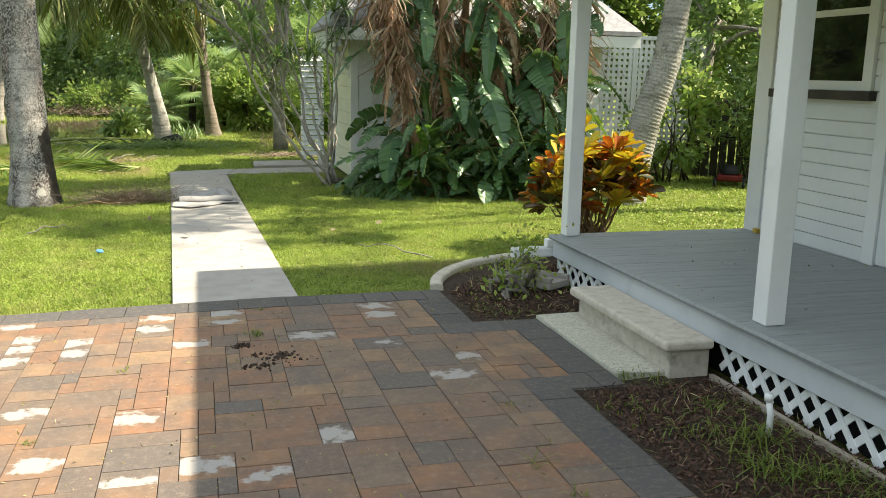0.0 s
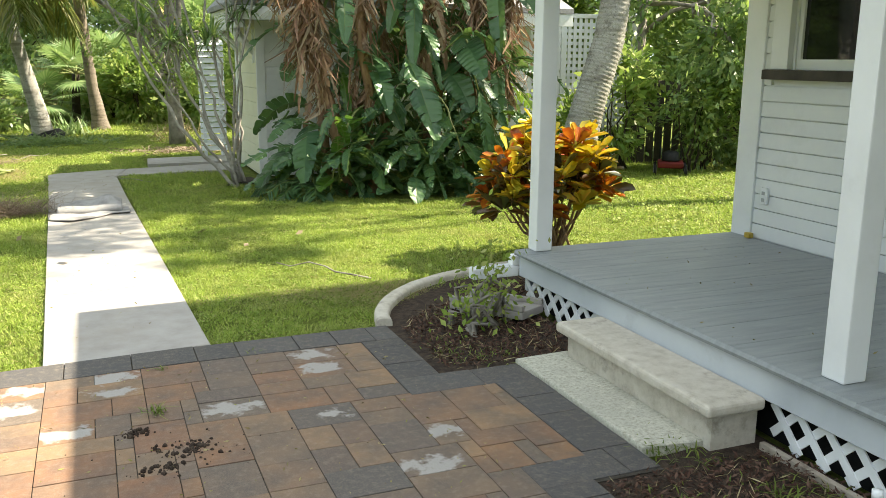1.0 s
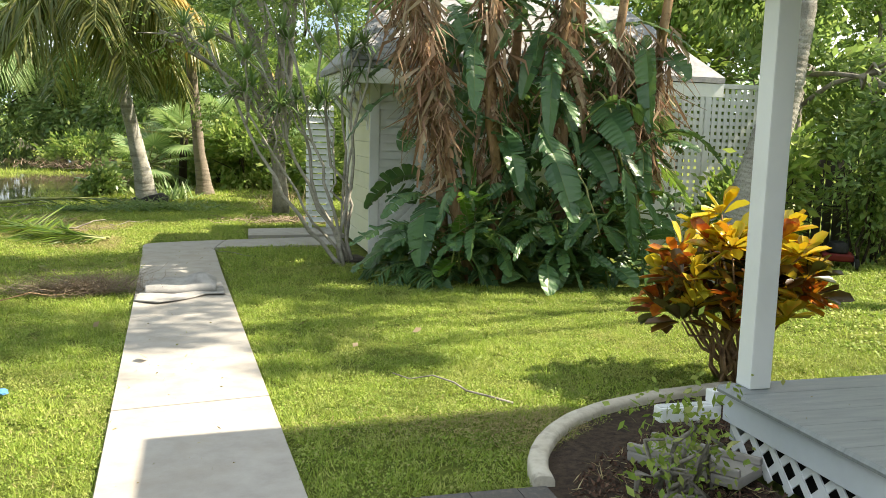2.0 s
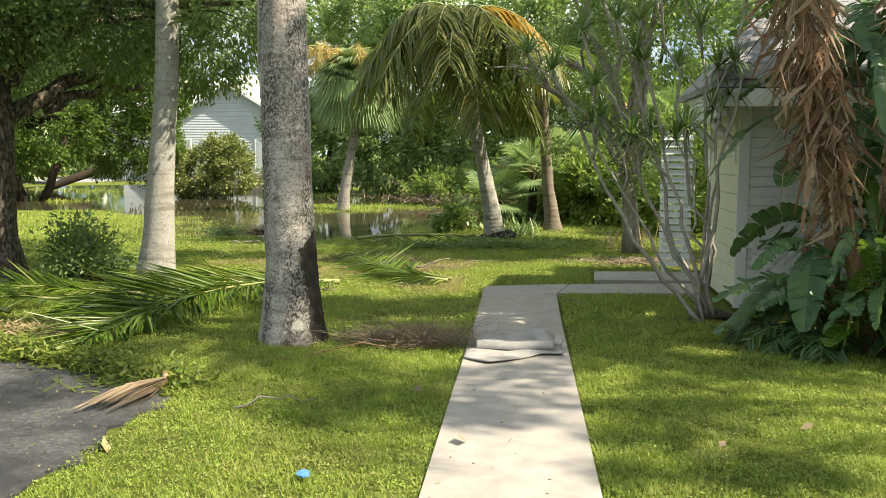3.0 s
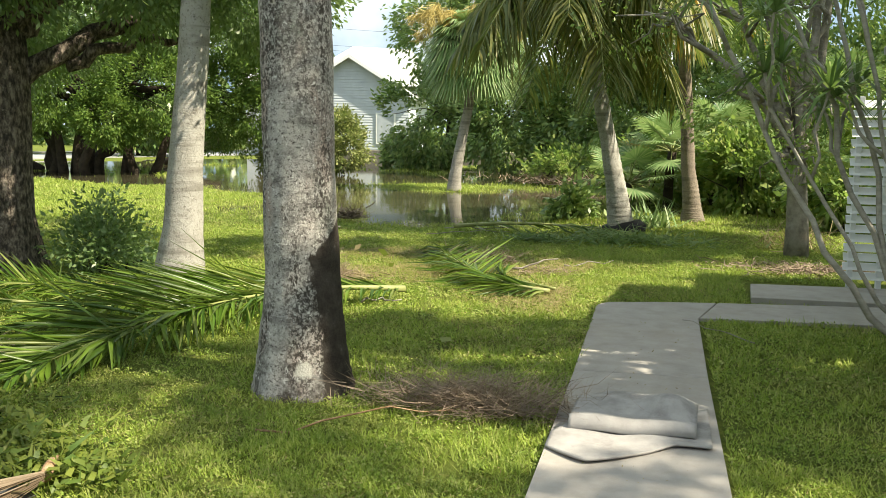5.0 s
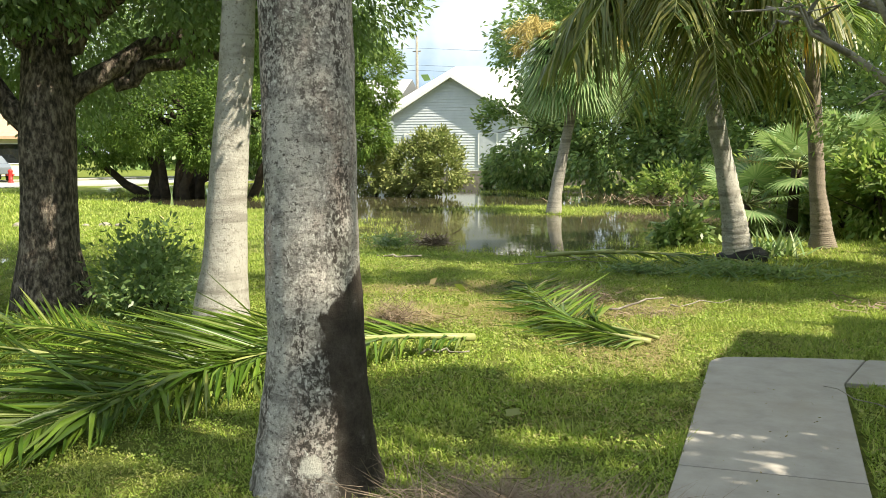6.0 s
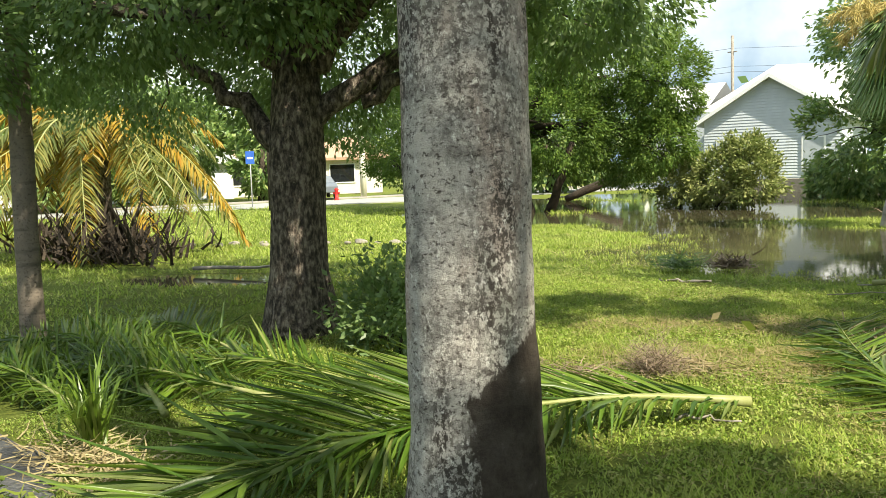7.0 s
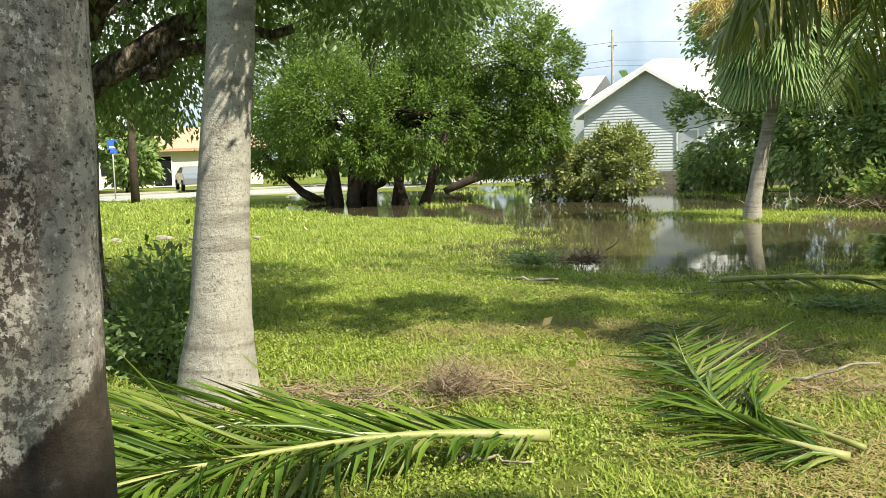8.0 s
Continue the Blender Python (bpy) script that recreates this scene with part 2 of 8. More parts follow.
M["fence_dark"] = surf("fence_dark", [(0.05, 0.045, 0.04), (0.10, 0.085, 0.07)], 5, 0.95, 0.5, 30)
M["steel"] = surf("steel", [(0.35, 0.36, 0.37), (0.45, 0.46, 0.47)], 5, 0.4, 0.1, 60)
M["car_paint"] = surf("car_paint", [(0.14, 0.16, 0.19), (0.16, 0.18, 0.21)], 2, 0.25, 0.02, 30, spec=0.6)
M["rubber"] = surf("rubber", [(0.012, 0.012, 0.012), (0.025, 0.025, 0.025)], 9, 0.8, 0.3, 60)
M["coconut_frond"] = leafy("coconut_frond", [(0.075, 0.110, 0.030), (0.150, 0.180, 0.050), (0.29, 0.26, 0.08), (0.115, 0.155, 0.040)], 0.4, 0.42)
M["olive_frond"] = leafy("olive_frond", [(0.085, 0.115, 0.034), (0.165, 0.185, 0.055), (0.30, 0.27, 0.08), (0.13, 0.165, 0.042)], 0.4, 0.42)
M["plume"] = leafy("plume", [(0.42, 0.32, 0.10), (0.55, 0.45, 0.18), (0.33, 0.25, 0.08)], 0.8, 0.2)
M["grass_thatch"] = leafy("grass_thatch", [(0.30, 0.24, 0.11), (0.40, 0.34, 0.18), (0.22, 0.16, 0.08), (0.30, 0.32, 0.09)], 0.8, 0.15, 0.1)
M["mower_red"] = surf("mower_red", [(0.11, 0.008, 0.008), (0.16, 0.012, 0.011)], 5, 0.55, 0.1, 40)
M["red_paint"] = surf("red_paint", [(0.45, 0.02, 0.02), (0.55, 0.035, 0.03)], 5, 0.4, 0.1, 40)
M["blue_paint"] = surf("blue_paint", [(0.03, 0.10, 0.42), (0.04, 0.14, 0.5)], 5, 0.4, 0.1, 40)
M["sky_blue_plastic"] = surf("sky_blue_plastic", [(0.06, 0.20, 0.50), (0.10, 0.28, 0.58)], 20, 0.4, 0.3, 60)
M["copper"] = surf("copper", [(0.45, 0.30, 0.05), (0.55, 0.4, 0.1)], 8, 0.6, 0.2, 40)
M["dry_wood"] = surf("dry_wood", [(0.30, 0.25, 0.20), (0.42, 0.37, 0.31)], 12, 0.9, 0.6, 60, 0.01, (0.18, 0.14, 0.11), 4, 0.55, 0.7)
M["rock"] = surf("rock", [(0.20, 0.18, 0.15), (0.34, 0.31, 0.26)], 8, 0.9, 0.8, 30, 0.02)


def glass_mat():
    m, nt, b, _ = nodes_of("window_glass")
    b.inputs["Base Color"].default_value = (0.012, 0.014, 0.015, 1)
    b.inputs["Roughness"].default_value, b.inputs["Specular IOR Level"].default_value = 0.03, 0.6
    bump_to(nt, b, noise_tex(nt, 2.0, 2), 0.03, 0.01)
    return m


def water_mat():
    m, nt, b, _ = nodes_of("flood_water")
    nt.links.new(ramp(nt, [(0.050, 0.046, 0.026), (0.085, 0.076, 0.046)], noise_tex(nt, 0.5, 4)), b.inputs["Base Color"])
    b.inputs["Roughness"].default_value, b.inputs["IOR"].default_value, b.inputs["Specular IOR Level"].default_value = 0.04, 1.33, 0.6
    bump_to(nt, b, noise_tex(nt, 3.0, 3), 0.06, 0.02)
    return m


def ground_mat():
    m, nt, b, _ = nodes_of("lawn_soil")
    base = ramp(nt, [(0.045, 0.058, 0.018), (0.095, 0.125, 0.028), (0.17, 0.20, 0.045), (0.24, 0.215, 0.085)], noise_tex(nt, 14, 8, 0.75), 0.25, 0.75)
    col = mixc(nt, sharpen(nt, noise_tex(nt, 0.9, 6, 0.7), 0.60, 0.76), base, (0.16, 0.13, 0.075))
    col = mixc(nt, sharpen(nt, noise_tex(nt, 0.16, 4), 0.45, 0.7), col, mixc(nt, 0.5, col, (0.17, 0.21, 0.04)))
    nt.links.new(col, b.inputs["Base Color"])
    b.inputs["Roughness"].default_value, b.inputs["Specular IOR Level"].default_value = 0.95, 0.1
    bump_to(nt, b, noise_tex(nt, 40, 6, 0.8), 0.9, 0.04)
    return m


def paver_mat(name, cols, stain=(0.36, 0.335, 0.315), worn=False):
    """Concrete pavers: a tint per piece, soft two-tone clouding; worn ones have one pale compact patch."""
    m, nt, b, _ = nodes_of(name)
    oi = nt.nodes.new("ShaderNodeObjectInfo")
    tint = ramp(nt, cols, oi.outputs["Random"], 0.0, 1.0)
    cloud = mixc(nt, sharpen(nt, noise_tex(nt, 5.5, 5, 0.6, (1, 1, 1), "World"), 0.35, 0.68), tint, mixc(nt, 0.66, tint, (0.092, 0.082, 0.076)))
    cloud = mixc(nt, sharpen(nt, noise_tex(nt, 26, 6, 0.7, (1, 1, 1), "World"), 0.50, 0.75), cloud, mixc(nt, 0.30, cloud, (0.40, 0.32, 0.26)))
    cloud = mixc(nt, sharpen(nt, noise_tex(nt, 190, 4), 0.45, 0.8), cloud, mixc(nt, 0.35, cloud, (0.34, 0.25, 0.19)))
    if worn:
        wn_ = nt.nodes.new("ShaderNodeTexWhiteNoise")
        wn_.noise_dimensions = "1D"
        nt.links.new(oi.outputs["Random"], wn_.inputs["W"])
        off = nt.nodes.new("ShaderNodeVectorMath")
        off.operation = "MULTIPLY_ADD"
        off.inputs[1].default_value, off.inputs[2].default_value = (0.11, 0.11, 0), (-0.055, -0.055, 0)
        nt.links.new(wn_.outputs["Color"], off.inputs[0])
        co = nt.nodes.new("ShaderNodeTexCoord")
        sc = nt.nodes.new("ShaderNodeVectorMath")
        sc.operation = "MULTIPLY"
        sc.inputs[1].default_value = (0.75, 1.25, 0)
        nt.links.new(co.outputs["Object"], sc.inputs[0])
        far_ = nt.nodes.new("ShaderNodeVectorMath")
        far_.operation = "DISTANCE"
        nt.links.new(sc.outputs[0], far_.inputs[0])
        nt.links.new(off.outputs[0], far_.inputs[1])
        edge_ = nt.nodes.new("ShaderNodeMath")
        edge_.operation = "MULTIPLY_ADD"
        edge_.inputs[1].default_value = 0.34
        nt.links.new(noise_tex(nt, 11, 4, 0.6, (1, 1, 1), "World"), edge_.inputs[0])
        nt.links.new(far_.outputs["Value"], edge_.inputs[2])
        size_ = nt.nodes.new("ShaderNodeMath")
        size_.operation = "MULTIPLY_ADD"
        size_.inputs[1].default_value = 0.07
        nt.links.new(wn_.outputs["Value"], size_.inputs[0])
        nt.links.new(edge_.outputs[0], size_.inputs[2])
        patch = sharpen(nt, size_.outputs[0], 0.300, 0.262)
        pale = mixc(nt, sharpen(nt, noise_tex(nt, 120, 5, 0.8, (1, 1, 1), "World"), 0.42, 0.66), stain, mixc(nt, 0.45, stain, (0.26, 0.23, 0.22)))
        cloud = mixc(nt, patch, cloud, pale)
    nt.links.new(cloud, b.inputs["Base Color"])
    b.inputs["Roughness"].default_value, b.inputs["Specular IOR Level"].default_value = 0.8, 0.3
    bump_to(nt, b, noise_tex(nt, 170, 4, 0.7), 0.5, 0.005)
    return m


def palm_bark(name, pale, mid, dark, ring=9.0, lichen=0.5):
    """Grey palm trunk: faint level rings, dark lichen blotches, pale crust."""
    m, nt, b, _ = nodes_of(name)
    col = ramp(nt, [mid, pale, pale], noise_tex(nt, 5, 7, 0.7, (1, 1, 0.6)), 0.3, 0.7)
    col = mixc(nt, sharpen(nt, noise_tex(nt, 7, 9, 0.8), lichen, lichen + 0.14), col, dark)
    col = mixc(nt, sharpen(nt, noise_tex(nt, 38, 5, 0.75), 0.54, 0.66), col, dark)
    col = mixc(nt, sharpen(nt, noise_tex(nt, 2.2, 5, 0.7), 0.48, 0.66), col, mixc(nt, 0.5, col, mid))
    rings = noise_tex(nt, ring, 3, 0.5, (0.12, 0.12, 1.0))
    col = mixc(nt, sharpen(nt, rings, 0.54, 0.62), col, mixc(nt, 0.55, col, dark))
    nt.links.new(col, b.inputs["Base Color"])
    b.inputs["Roughness"].default_value, b.inputs["Specular IOR Level"].default_value = 0.9, 0.2
    add = nt.nodes.new("ShaderNodeMath")
    add.operation = "ADD"
    nt.links.new(rings, add.inputs[0])
    nt.links.new(noise_tex(nt, 45, 6, 0.8), add.inputs[1])
    bump_to(nt, b, add.outputs[0], 0.8, 0.02)
    return m, nt, b, col


def wet_palm_bark():
    """The same bark with a dark bare patch low on the side towards +x, and one white lichen spot."""
    m, nt, b, col = palm_bark("palm_bark_bare_patch", (0.52, 0.49, 0.46), (0.39, 0.365, 0.345), (0.17, 0.158, 0.148), 7.0, 0.49)
    col = mixc(nt, sharpen(nt, noise_tex(nt, 4.5, 5, 0.6, (1, 1, 0.35)), 0.52, 0.70), col, (0.40, 0.31, 0.275))
    col = mixc(nt, sharpen(nt, noise_tex(nt, 3.6, 6, 0.65, (1, 1, 0.6)), 0.55, 0.72), col, (0.30, 0.325, 0.275))
    streak = sharpen(nt, noise_tex(nt, 4.0, 4, 0.6, (1, 1, 0.22)), 0.41, 0.56)
    fleck = sharpen(nt, noise_tex(nt, 50, 6, 0.75, (1, 1, 0.75)), 0.475, 0.515)
    both_ = nt.nodes.new("ShaderNodeMath")
    both_.operation = "MULTIPLY"
    nt.links.new(streak, both_.inputs[0])
    nt.links.new(fleck, both_.inputs[1])
    col = mixc(nt, both_.outputs[0], col, (0.065, 0.056, 0.050))
    col = mixc(nt, sharpen(nt, noise_tex(nt, 42, 5, 0.75, (1, 1, 1.7)), 0.555, 0.61), col, (0.085, 0.072, 0.066))
    col = mixc(nt, sharpen(nt, noise_tex(nt, 40, 5, 0.75, (1, 1, 0.8)), 0.58, 0.63), col, (0.66, 0.645, 0.615))
    co = nt.nodes.new("ShaderNodeTexCoord")
    sep = nt.nodes.new("ShaderNodeSeparateXYZ")
    nt.links.new(co.outputs["Object"], sep.inputs[0])

    def calc(op, a, c):
        n = nt.nodes.new("ShaderNodeMath")
        n.operation = op
        for k, v in enumerate((a, c)):
            if isinstance(v, (int, float)):
                n.inputs[k].default_value = v
            else:
                nt.links.new(v, n.inputs[k])
        return n.outputs[0]
    wob = calc("MULTIPLY", calc("SUBTRACT", noise_tex(nt, 6, 6, 0.7, (1, 1, 0.6)), 0.5), 0.40)
    side = calc("ADD", calc("SUBTRACT", calc("ADD", sep.outputs[0], calc("MULTIPLY", sep.outputs[1], 1.19)), -0.04), wob)
    mask = sharpen(nt, calc("SUBTRACT", side, calc("MAXIMUM", calc("MULTIPLY", calc("SUBTRACT", sep.outputs[2], 0.88), 1.5), calc("MULTIPLY", calc("SUBTRACT", 0.55, sep.outputs[2]), 0.08))), 0.0, 0.03)
    foot = sharpen(nt, calc("ADD", calc("SUBTRACT", 0.10, sep.outputs[2]), calc("MULTIPLY", wob, 1.6)), 0.0, 0.1)
    both = calc("MAXIMUM", mask, foot)
    col = (mixc(nt, both, col, ramp(nt, [(0.026, 0.021, 0.018), (0.055, 0.044, 0.036), (0.085, 0.072, 0.062), (0.30, 0.285, 0.26)], noise_tex(nt, 9, 6, 0.75), 0.3, 0.78)))
    far_off = nt.nodes.new("ShaderNodeVectorMath")
    far_off.operation = "DISTANCE"
    nt.links.new(co.outputs["Object"], far_off.inputs[0])
    far_off.inputs[1].default_value = (0.12, -0.27, 0.21)
    spot = sharpen(nt, calc("ADD", calc("SUBTRACT", 0.055, far_off.outputs["Value"]), calc("MULTIPLY", wob, 0.5)), 0.0, 0.02)
    nt.links.new(mixc(nt, spot, col, (0.56, 0.54, 0.49)), b.inputs["Base Color"])
    return m


M["glass"] = glass_mat()
M["water"] = water_mat()
M["lawn"] = ground_mat()
TERRA = [(0.24, 0.116, 0.066), (0.235, 0.122, 0.072), (0.15, 0.115, 0.092), (0.265, 0.140, 0.074), (0.235, 0.132, 0.08), (0.105, 0.095, 0.09), (0.245, 0.125, 0.07), (0.19, 0.130, 0.093), (0.29, 0.175, 0.10), (0.13, 0.105, 0.09)]
M["paver"] = paver_mat("paver_terracotta", TERRA)
M["paver_worn"] = paver_mat("paver_terracotta_worn", TERRA, worn=True)
M["paver_dark"] = paver_mat("paver_charcoal", [(0.055, 0.057, 0.062), (0.070, 0.072, 0.077), (0.085, 0.086, 0.09)], (0.2, 0.19, 0.18))
M["palm_bark"] = palm_bark("palm_bark_grey", (0.34, 0.32, 0.288), (0.24, 0.22, 0.195), (0.11, 0.098, 0.085), 10.0, 0.53)[0]
M["palm_bark_white"] = palm_bark("palm_bark_pale", (0.42, 0.405, 0.372), (0.30, 0.285, 0.255), (0.15, 0.135, 0.115), 8.0, 0.53)[0]
M["palm_brown"] = palm_bark("palm_bark_brown", (0.27, 0.225, 0.185), (0.19, 0.16, 0.135), (0.09, 0.075, 0.062), 10.0, 0.58)[0]
M["palm_bark_bare"] = wet_palm_bark()

# ---- building helpers ----
rng = np.random.default_rng(7)


class Acc:
    """Gathers vertices and faces for one mesh."""

    def __init__(self):
        self.v, self.f, self.n, self.smooth = [], [], 0, []

    def add(self, verts, faces, smooth=False):
        verts = np.asarray(verts, float).reshape(-1, 3)
        self.v.append(verts)
        for fc in faces:
            self.f.append([i + self.n for i in fc])
            self.smooth.append(smooth)
        self.n += len(verts)
        return self

    def box(self, x0, x1, y0, y1, z0, z1):
        v = [(x, y, z) for z in (z0, z1) for y in (y0, y1) for x in (x0, x1)]
        return self.add(v, [(0, 2, 3, 1), (4, 5, 7, 6), (0, 1, 5, 4), (2, 6, 7, 3), (0, 4, 6, 2), (1, 3, 7, 5)])

    def prism(self, poly, z0, z1, inset=0.0):
        """An upright prism over a polygon (counter-clockwise), its top edge chamfered by inset."""
        p = np.asarray(poly, float)
        k = len(p)
        c = p.mean(0)
        rings = [(p, z0), (p, z1 - inset * 0.7)] if inset else [(p, z0), (p, z1)]
        if inset:
            d = p - c
            rings.append((c + d * (1 - inset / np.linalg.norm(d, axis=1).mean()), z1))
        v = [(x, y, z) for ring, z in rings for x, y in ring]
        faces = [tuple(range((len(rings) - 1) * k, len(rings) * k)), tuple(range(k))[::-1]]
        for r in range(len(rings) - 1):
            faces += [(r * k + i, r * k + (i + 1) % k, (r + 1) * k + (i + 1) % k, (r + 1) * k + i) for i in range(k)]
        return self.add(v, faces)

    def tube(self, pts, radii, seg=8, wob=0.0, cap=True):
        pts = [Vector(p) for p in pts]
        v, faces = [], []
        side = Vector((1, 0.13, 0.07))
        for i, p in enumerate(pts):
            d = (pts[min(i + 1, len(pts) - 1)] - pts[max(i - 1, 0)]).normalized()
            a = (side - d * side.dot(d)).normalized()
            b = d.cross(a)
            for j in range(seg):
                t = 2 * math.pi * j / seg
                r = radii[i] * (1 + (wob * noise.noise(Vector((p.x * 3 + math.cos(t) * 1.3, p.y * 3 + math.sin(t) * 1.3, p.z * 2.2))) if wob else 0))
                v.append(p + (a * math.cos(t) + b * math.sin(t)) * r)
        for i in range(len(pts) - 1):
            faces += [(i * seg + j, i * seg + (j + 1) % seg, (i + 1) * seg + (j + 1) % seg, (i + 1) * seg + j) for j in range(seg)]
        if cap:
            faces += [tuple(range(seg))[::-1], tuple(range((len(pts) - 1) * seg, len(pts) * seg))]
        return self.add([tuple(q) for q in v], faces, True)

    def polys(self, arr):
        """A soup of polygons, (n, k, 3)."""
        n, k, _ = arr.shape
        idx = np.arange(n * k).reshape(n, k)
        return self.add(arr.reshape(-1, 3), idx.tolist())

    def mesh(self, name):
        me = bpy.data.meshes.new(name)
        if self.n:
            me.from_pydata(np.concatenate(self.v).tolist(), [], self.f)
            me.polygons.foreach_set("use_smooth", self.smooth)
        me.update()
        return me


def soup(name, arr):
    """A mesh from separate polygons (n, k, 3), fast."""
    n, k, _ = arr.shape
    fold = {5: ((0, 1, 2, 4), (4, 2, 3)), 6: ((0, 1, 2, 5), (5, 2, 3, 4)), 7: ((5, 1, 2, 6), (6, 2, 3), (0, 5, 6, 4), (4, 6, 3))}.get(k)
    if fold:
        return folded(name, arr, fold)
    me = bpy.data.meshes.new(name)
    me.vertices.add(n * k)
    me.vertices.foreach_set("co", arr.astype(np.float32).ravel())
    me.loops.add(n * k)
    me.loops.foreach_set("vertex_index", np.arange(n * k, dtype=np.int32))
    me.polygons.add(n)
    me.polygons.foreach_set("loop_start", np.arange(0, n * k, k, dtype=np.int32))
    me.update(calc_edges=True)
    return me


def folded(name, arr, fold):
    """As soup(), each polygon split along the given folds, so that bent blades stay narrow."""
    n, k, _ = arr.shape
    me = bpy.data.meshes.new(name)
    me.vertices.add(n * k)
    me.vertices.foreach_set("co", arr.astype(np.float32).ravel())
    one = np.concatenate([np.array(q) for q in fold])
    starts = np.cumsum([0] + [len(q) for q in fold])[:-1]
    loops = (np.arange(n)[:, None] * k + one[None]).ravel().astype(np.int32)
    me.loops.add(len(loops))
    me.loops.foreach_set("vertex_index", loops)
    me.polygons.add(n * len(fold))
    me.polygons.foreach_set("loop_start", (np.arange(n)[:, None] * len(one) + starts[None]).ravel().astype(np.int32))
    me.update(calc_edges=True)
    return me


def thing(name, at, label, category, group="", kind=""):
    ob = new(name)
    ob.location = at
    ob.empty_display_size = 0.1
    return tagged(ob, label, category, group, kind)


def part(name, data, material, parent=None, label=""):
    """Links a mesh (bmesh, Acc or mesh in world coordinates) as one object, under a thing or a part."""
    if isinstance(data, Acc):
        me = data.mesh(name)
    elif isinstance(data, bmesh.types.BMesh):
        me = bpy.data.meshes.new(name)
        data.to_mesh(me)
        data.free()
    else:
        me = data
    if not me.materials:
        me.materials.append(material)
    ob = new(name, me)
    if parent:
        ob.parent = parent
        root = parent
        loc = Vector(parent.location)
        while root.parent:
            root = root.parent
        if parent.type == "EMPTY":
            ob.matrix_parent_inverse = Matrix.Translation(-loc)
    if label:
        ob["label"] = label
    return ob


def solo(name, data, material, label, category, group="", kind=""):
    return tagged(part(name, data, material), label, category, group, kind)


def rbox(x0, x1, y0, y1, z0, z1, bev=0.006, seg=2):
    bm = bmesh.new()
    bmesh.ops.create_cube(bm, size=1)
    for v in bm.verts:
        v.co = Vector(((x0 + x1) / 2 + v.co.x * (x1 - x0), (y0 + y1) / 2 + v.co.y * (y1 - y0), (z0 + z1) / 2 + v.co.z * (z1 - z0)))
    if bev:
        bmesh.ops.bevel(bm, geom=list(bm.edges), offset=bev, segments=seg, profile=0.6, affect="EDGES")
    return bm


def unit(v):
    return v / np.maximum(np.linalg.norm(v, axis=-1, keepdims=True), 1e-9)


def leaves(centres, size, aspect=0.45, droop=0.3, out=None, jit=0.35, r=None):
    """Pointed leaves (kites, folded along nothing): (n, 4, 3). out: directions that the leaves point to."""
    r = r or rng
    n = len(centres)
    d = r.normal(size=(n, 3))
    if out is not None:
        d = unit(out) + 0.8 * unit(d)
    d[:, 2] -= droop
    d = unit(d)
    s = unit(np.cross(d, r.normal(size=(n, 3)) + np.array((0, 0, 1.2))))
    ln = size * (1 + jit * r.uniform(-1, 1, (n, 1)))
    mid = centres + d * ln * 0.45
    w = s * ln * aspect * 0.5
    return np.stack([centres, mid + w, centres + d * ln, mid - w], 1)


def blob_points(n, c, rad, r=None, shell=0.55, gaps=9, gap_scale=0.9):
    """Points in a lumpy ellipsoid, denser near its skin and bunched into clumps."""
    r = r or rng
    k = max(6, n // 80)
    u = unit(r.normal(size=(k, 3))) * (shell + (1 - shell) * r.uniform(size=(k, 1)) ** 0.6)
    cl = np.asarray(c) + u * np.asarray(rad)
    which = r.integers(0, k, n)
    spread = np.mean(rad) * 0.44 / k ** (1 / 3)
    spread = max(spread, 0.12)
    return cl[which] + r.normal(size=(n, 3)) * spread, unit(u[which])


def bend(p0, p1, sag=0.0, k=6, wob=0.0, r=None):
    r = r or rng
    p0, p1 = np.asarray(p0, float), np.asarray(p1, float)
    t = np.linspace(0, 1, k)[:, None]
    pts = p0 + (p1 - p0) * t + np.array((0, 0, 1)) * sag * 4 * t * (1 - t)
    if wob:
        pts[1:-1] += r.normal(size=(k - 2, 3)) * wob
    return pts


def lump_tree(name, label, base, trunk, blobs, leaf, leaf_mat, bark, category="tree", group="", aspect=0.45, limbs=True, seg=12, droop=0.3, seed=1, trunk_label=""):
    """A tree: tapered trunk, limbs to each clump, crown of many leaves.
    trunk: list of (x, y, z, r); blobs: (x, y, z, rx, ry, rz, leaves)."""
    r = np.random.default_rng(seed)
    t = thing(name, (*base[:2], base[2]), label, category, group)
    a = Acc()
    a.tube([p[:3] for p in trunk], [p[3] for p in trunk], seg, 0.22)
    part("trunk", a, bark, t)
    top, rt = np.array(trunk[-1][:3]), trunk[-1][3]
    soups = []
    for i, (x, y, z, rx, ry, rz, n) in enumerate(blobs):
        c = np.array((x, y, z))
        if limbs:
            q = Acc()
            start = np.array(trunk[-2][:3]) * (0.5 * (i % 2)) + top * (1 - 0.5 * (i % 2))
            line = bend(start, c, 0.12 * np.linalg.norm(c - start), 7, 0.06 * np.linalg.norm(c - start) ** 0.5, r)
            q.tube(line, np.linspace(rt * 0.55, 0.025, 7), 7, 0.15)
            for _ in range(5):
                tip = c + unit(r.normal(size=3)) * np.array((rx, ry, rz)) * 0.85
                q.tube(bend(line[r.integers(3, 6)], tip, 0.1, 5, 0.08, r), np.linspace(0.03, 0.008, 5), 5)
            part("limb", q, bark, t)
        pts, o = blob_points(n, c, (rx, ry, rz), r)
        soups.append(leaves(pts, leaf, aspect, droop, o, 0.4, r))
    part("crown", soup("crown", np.concatenate(soups)), leaf_mat, t)
    return t


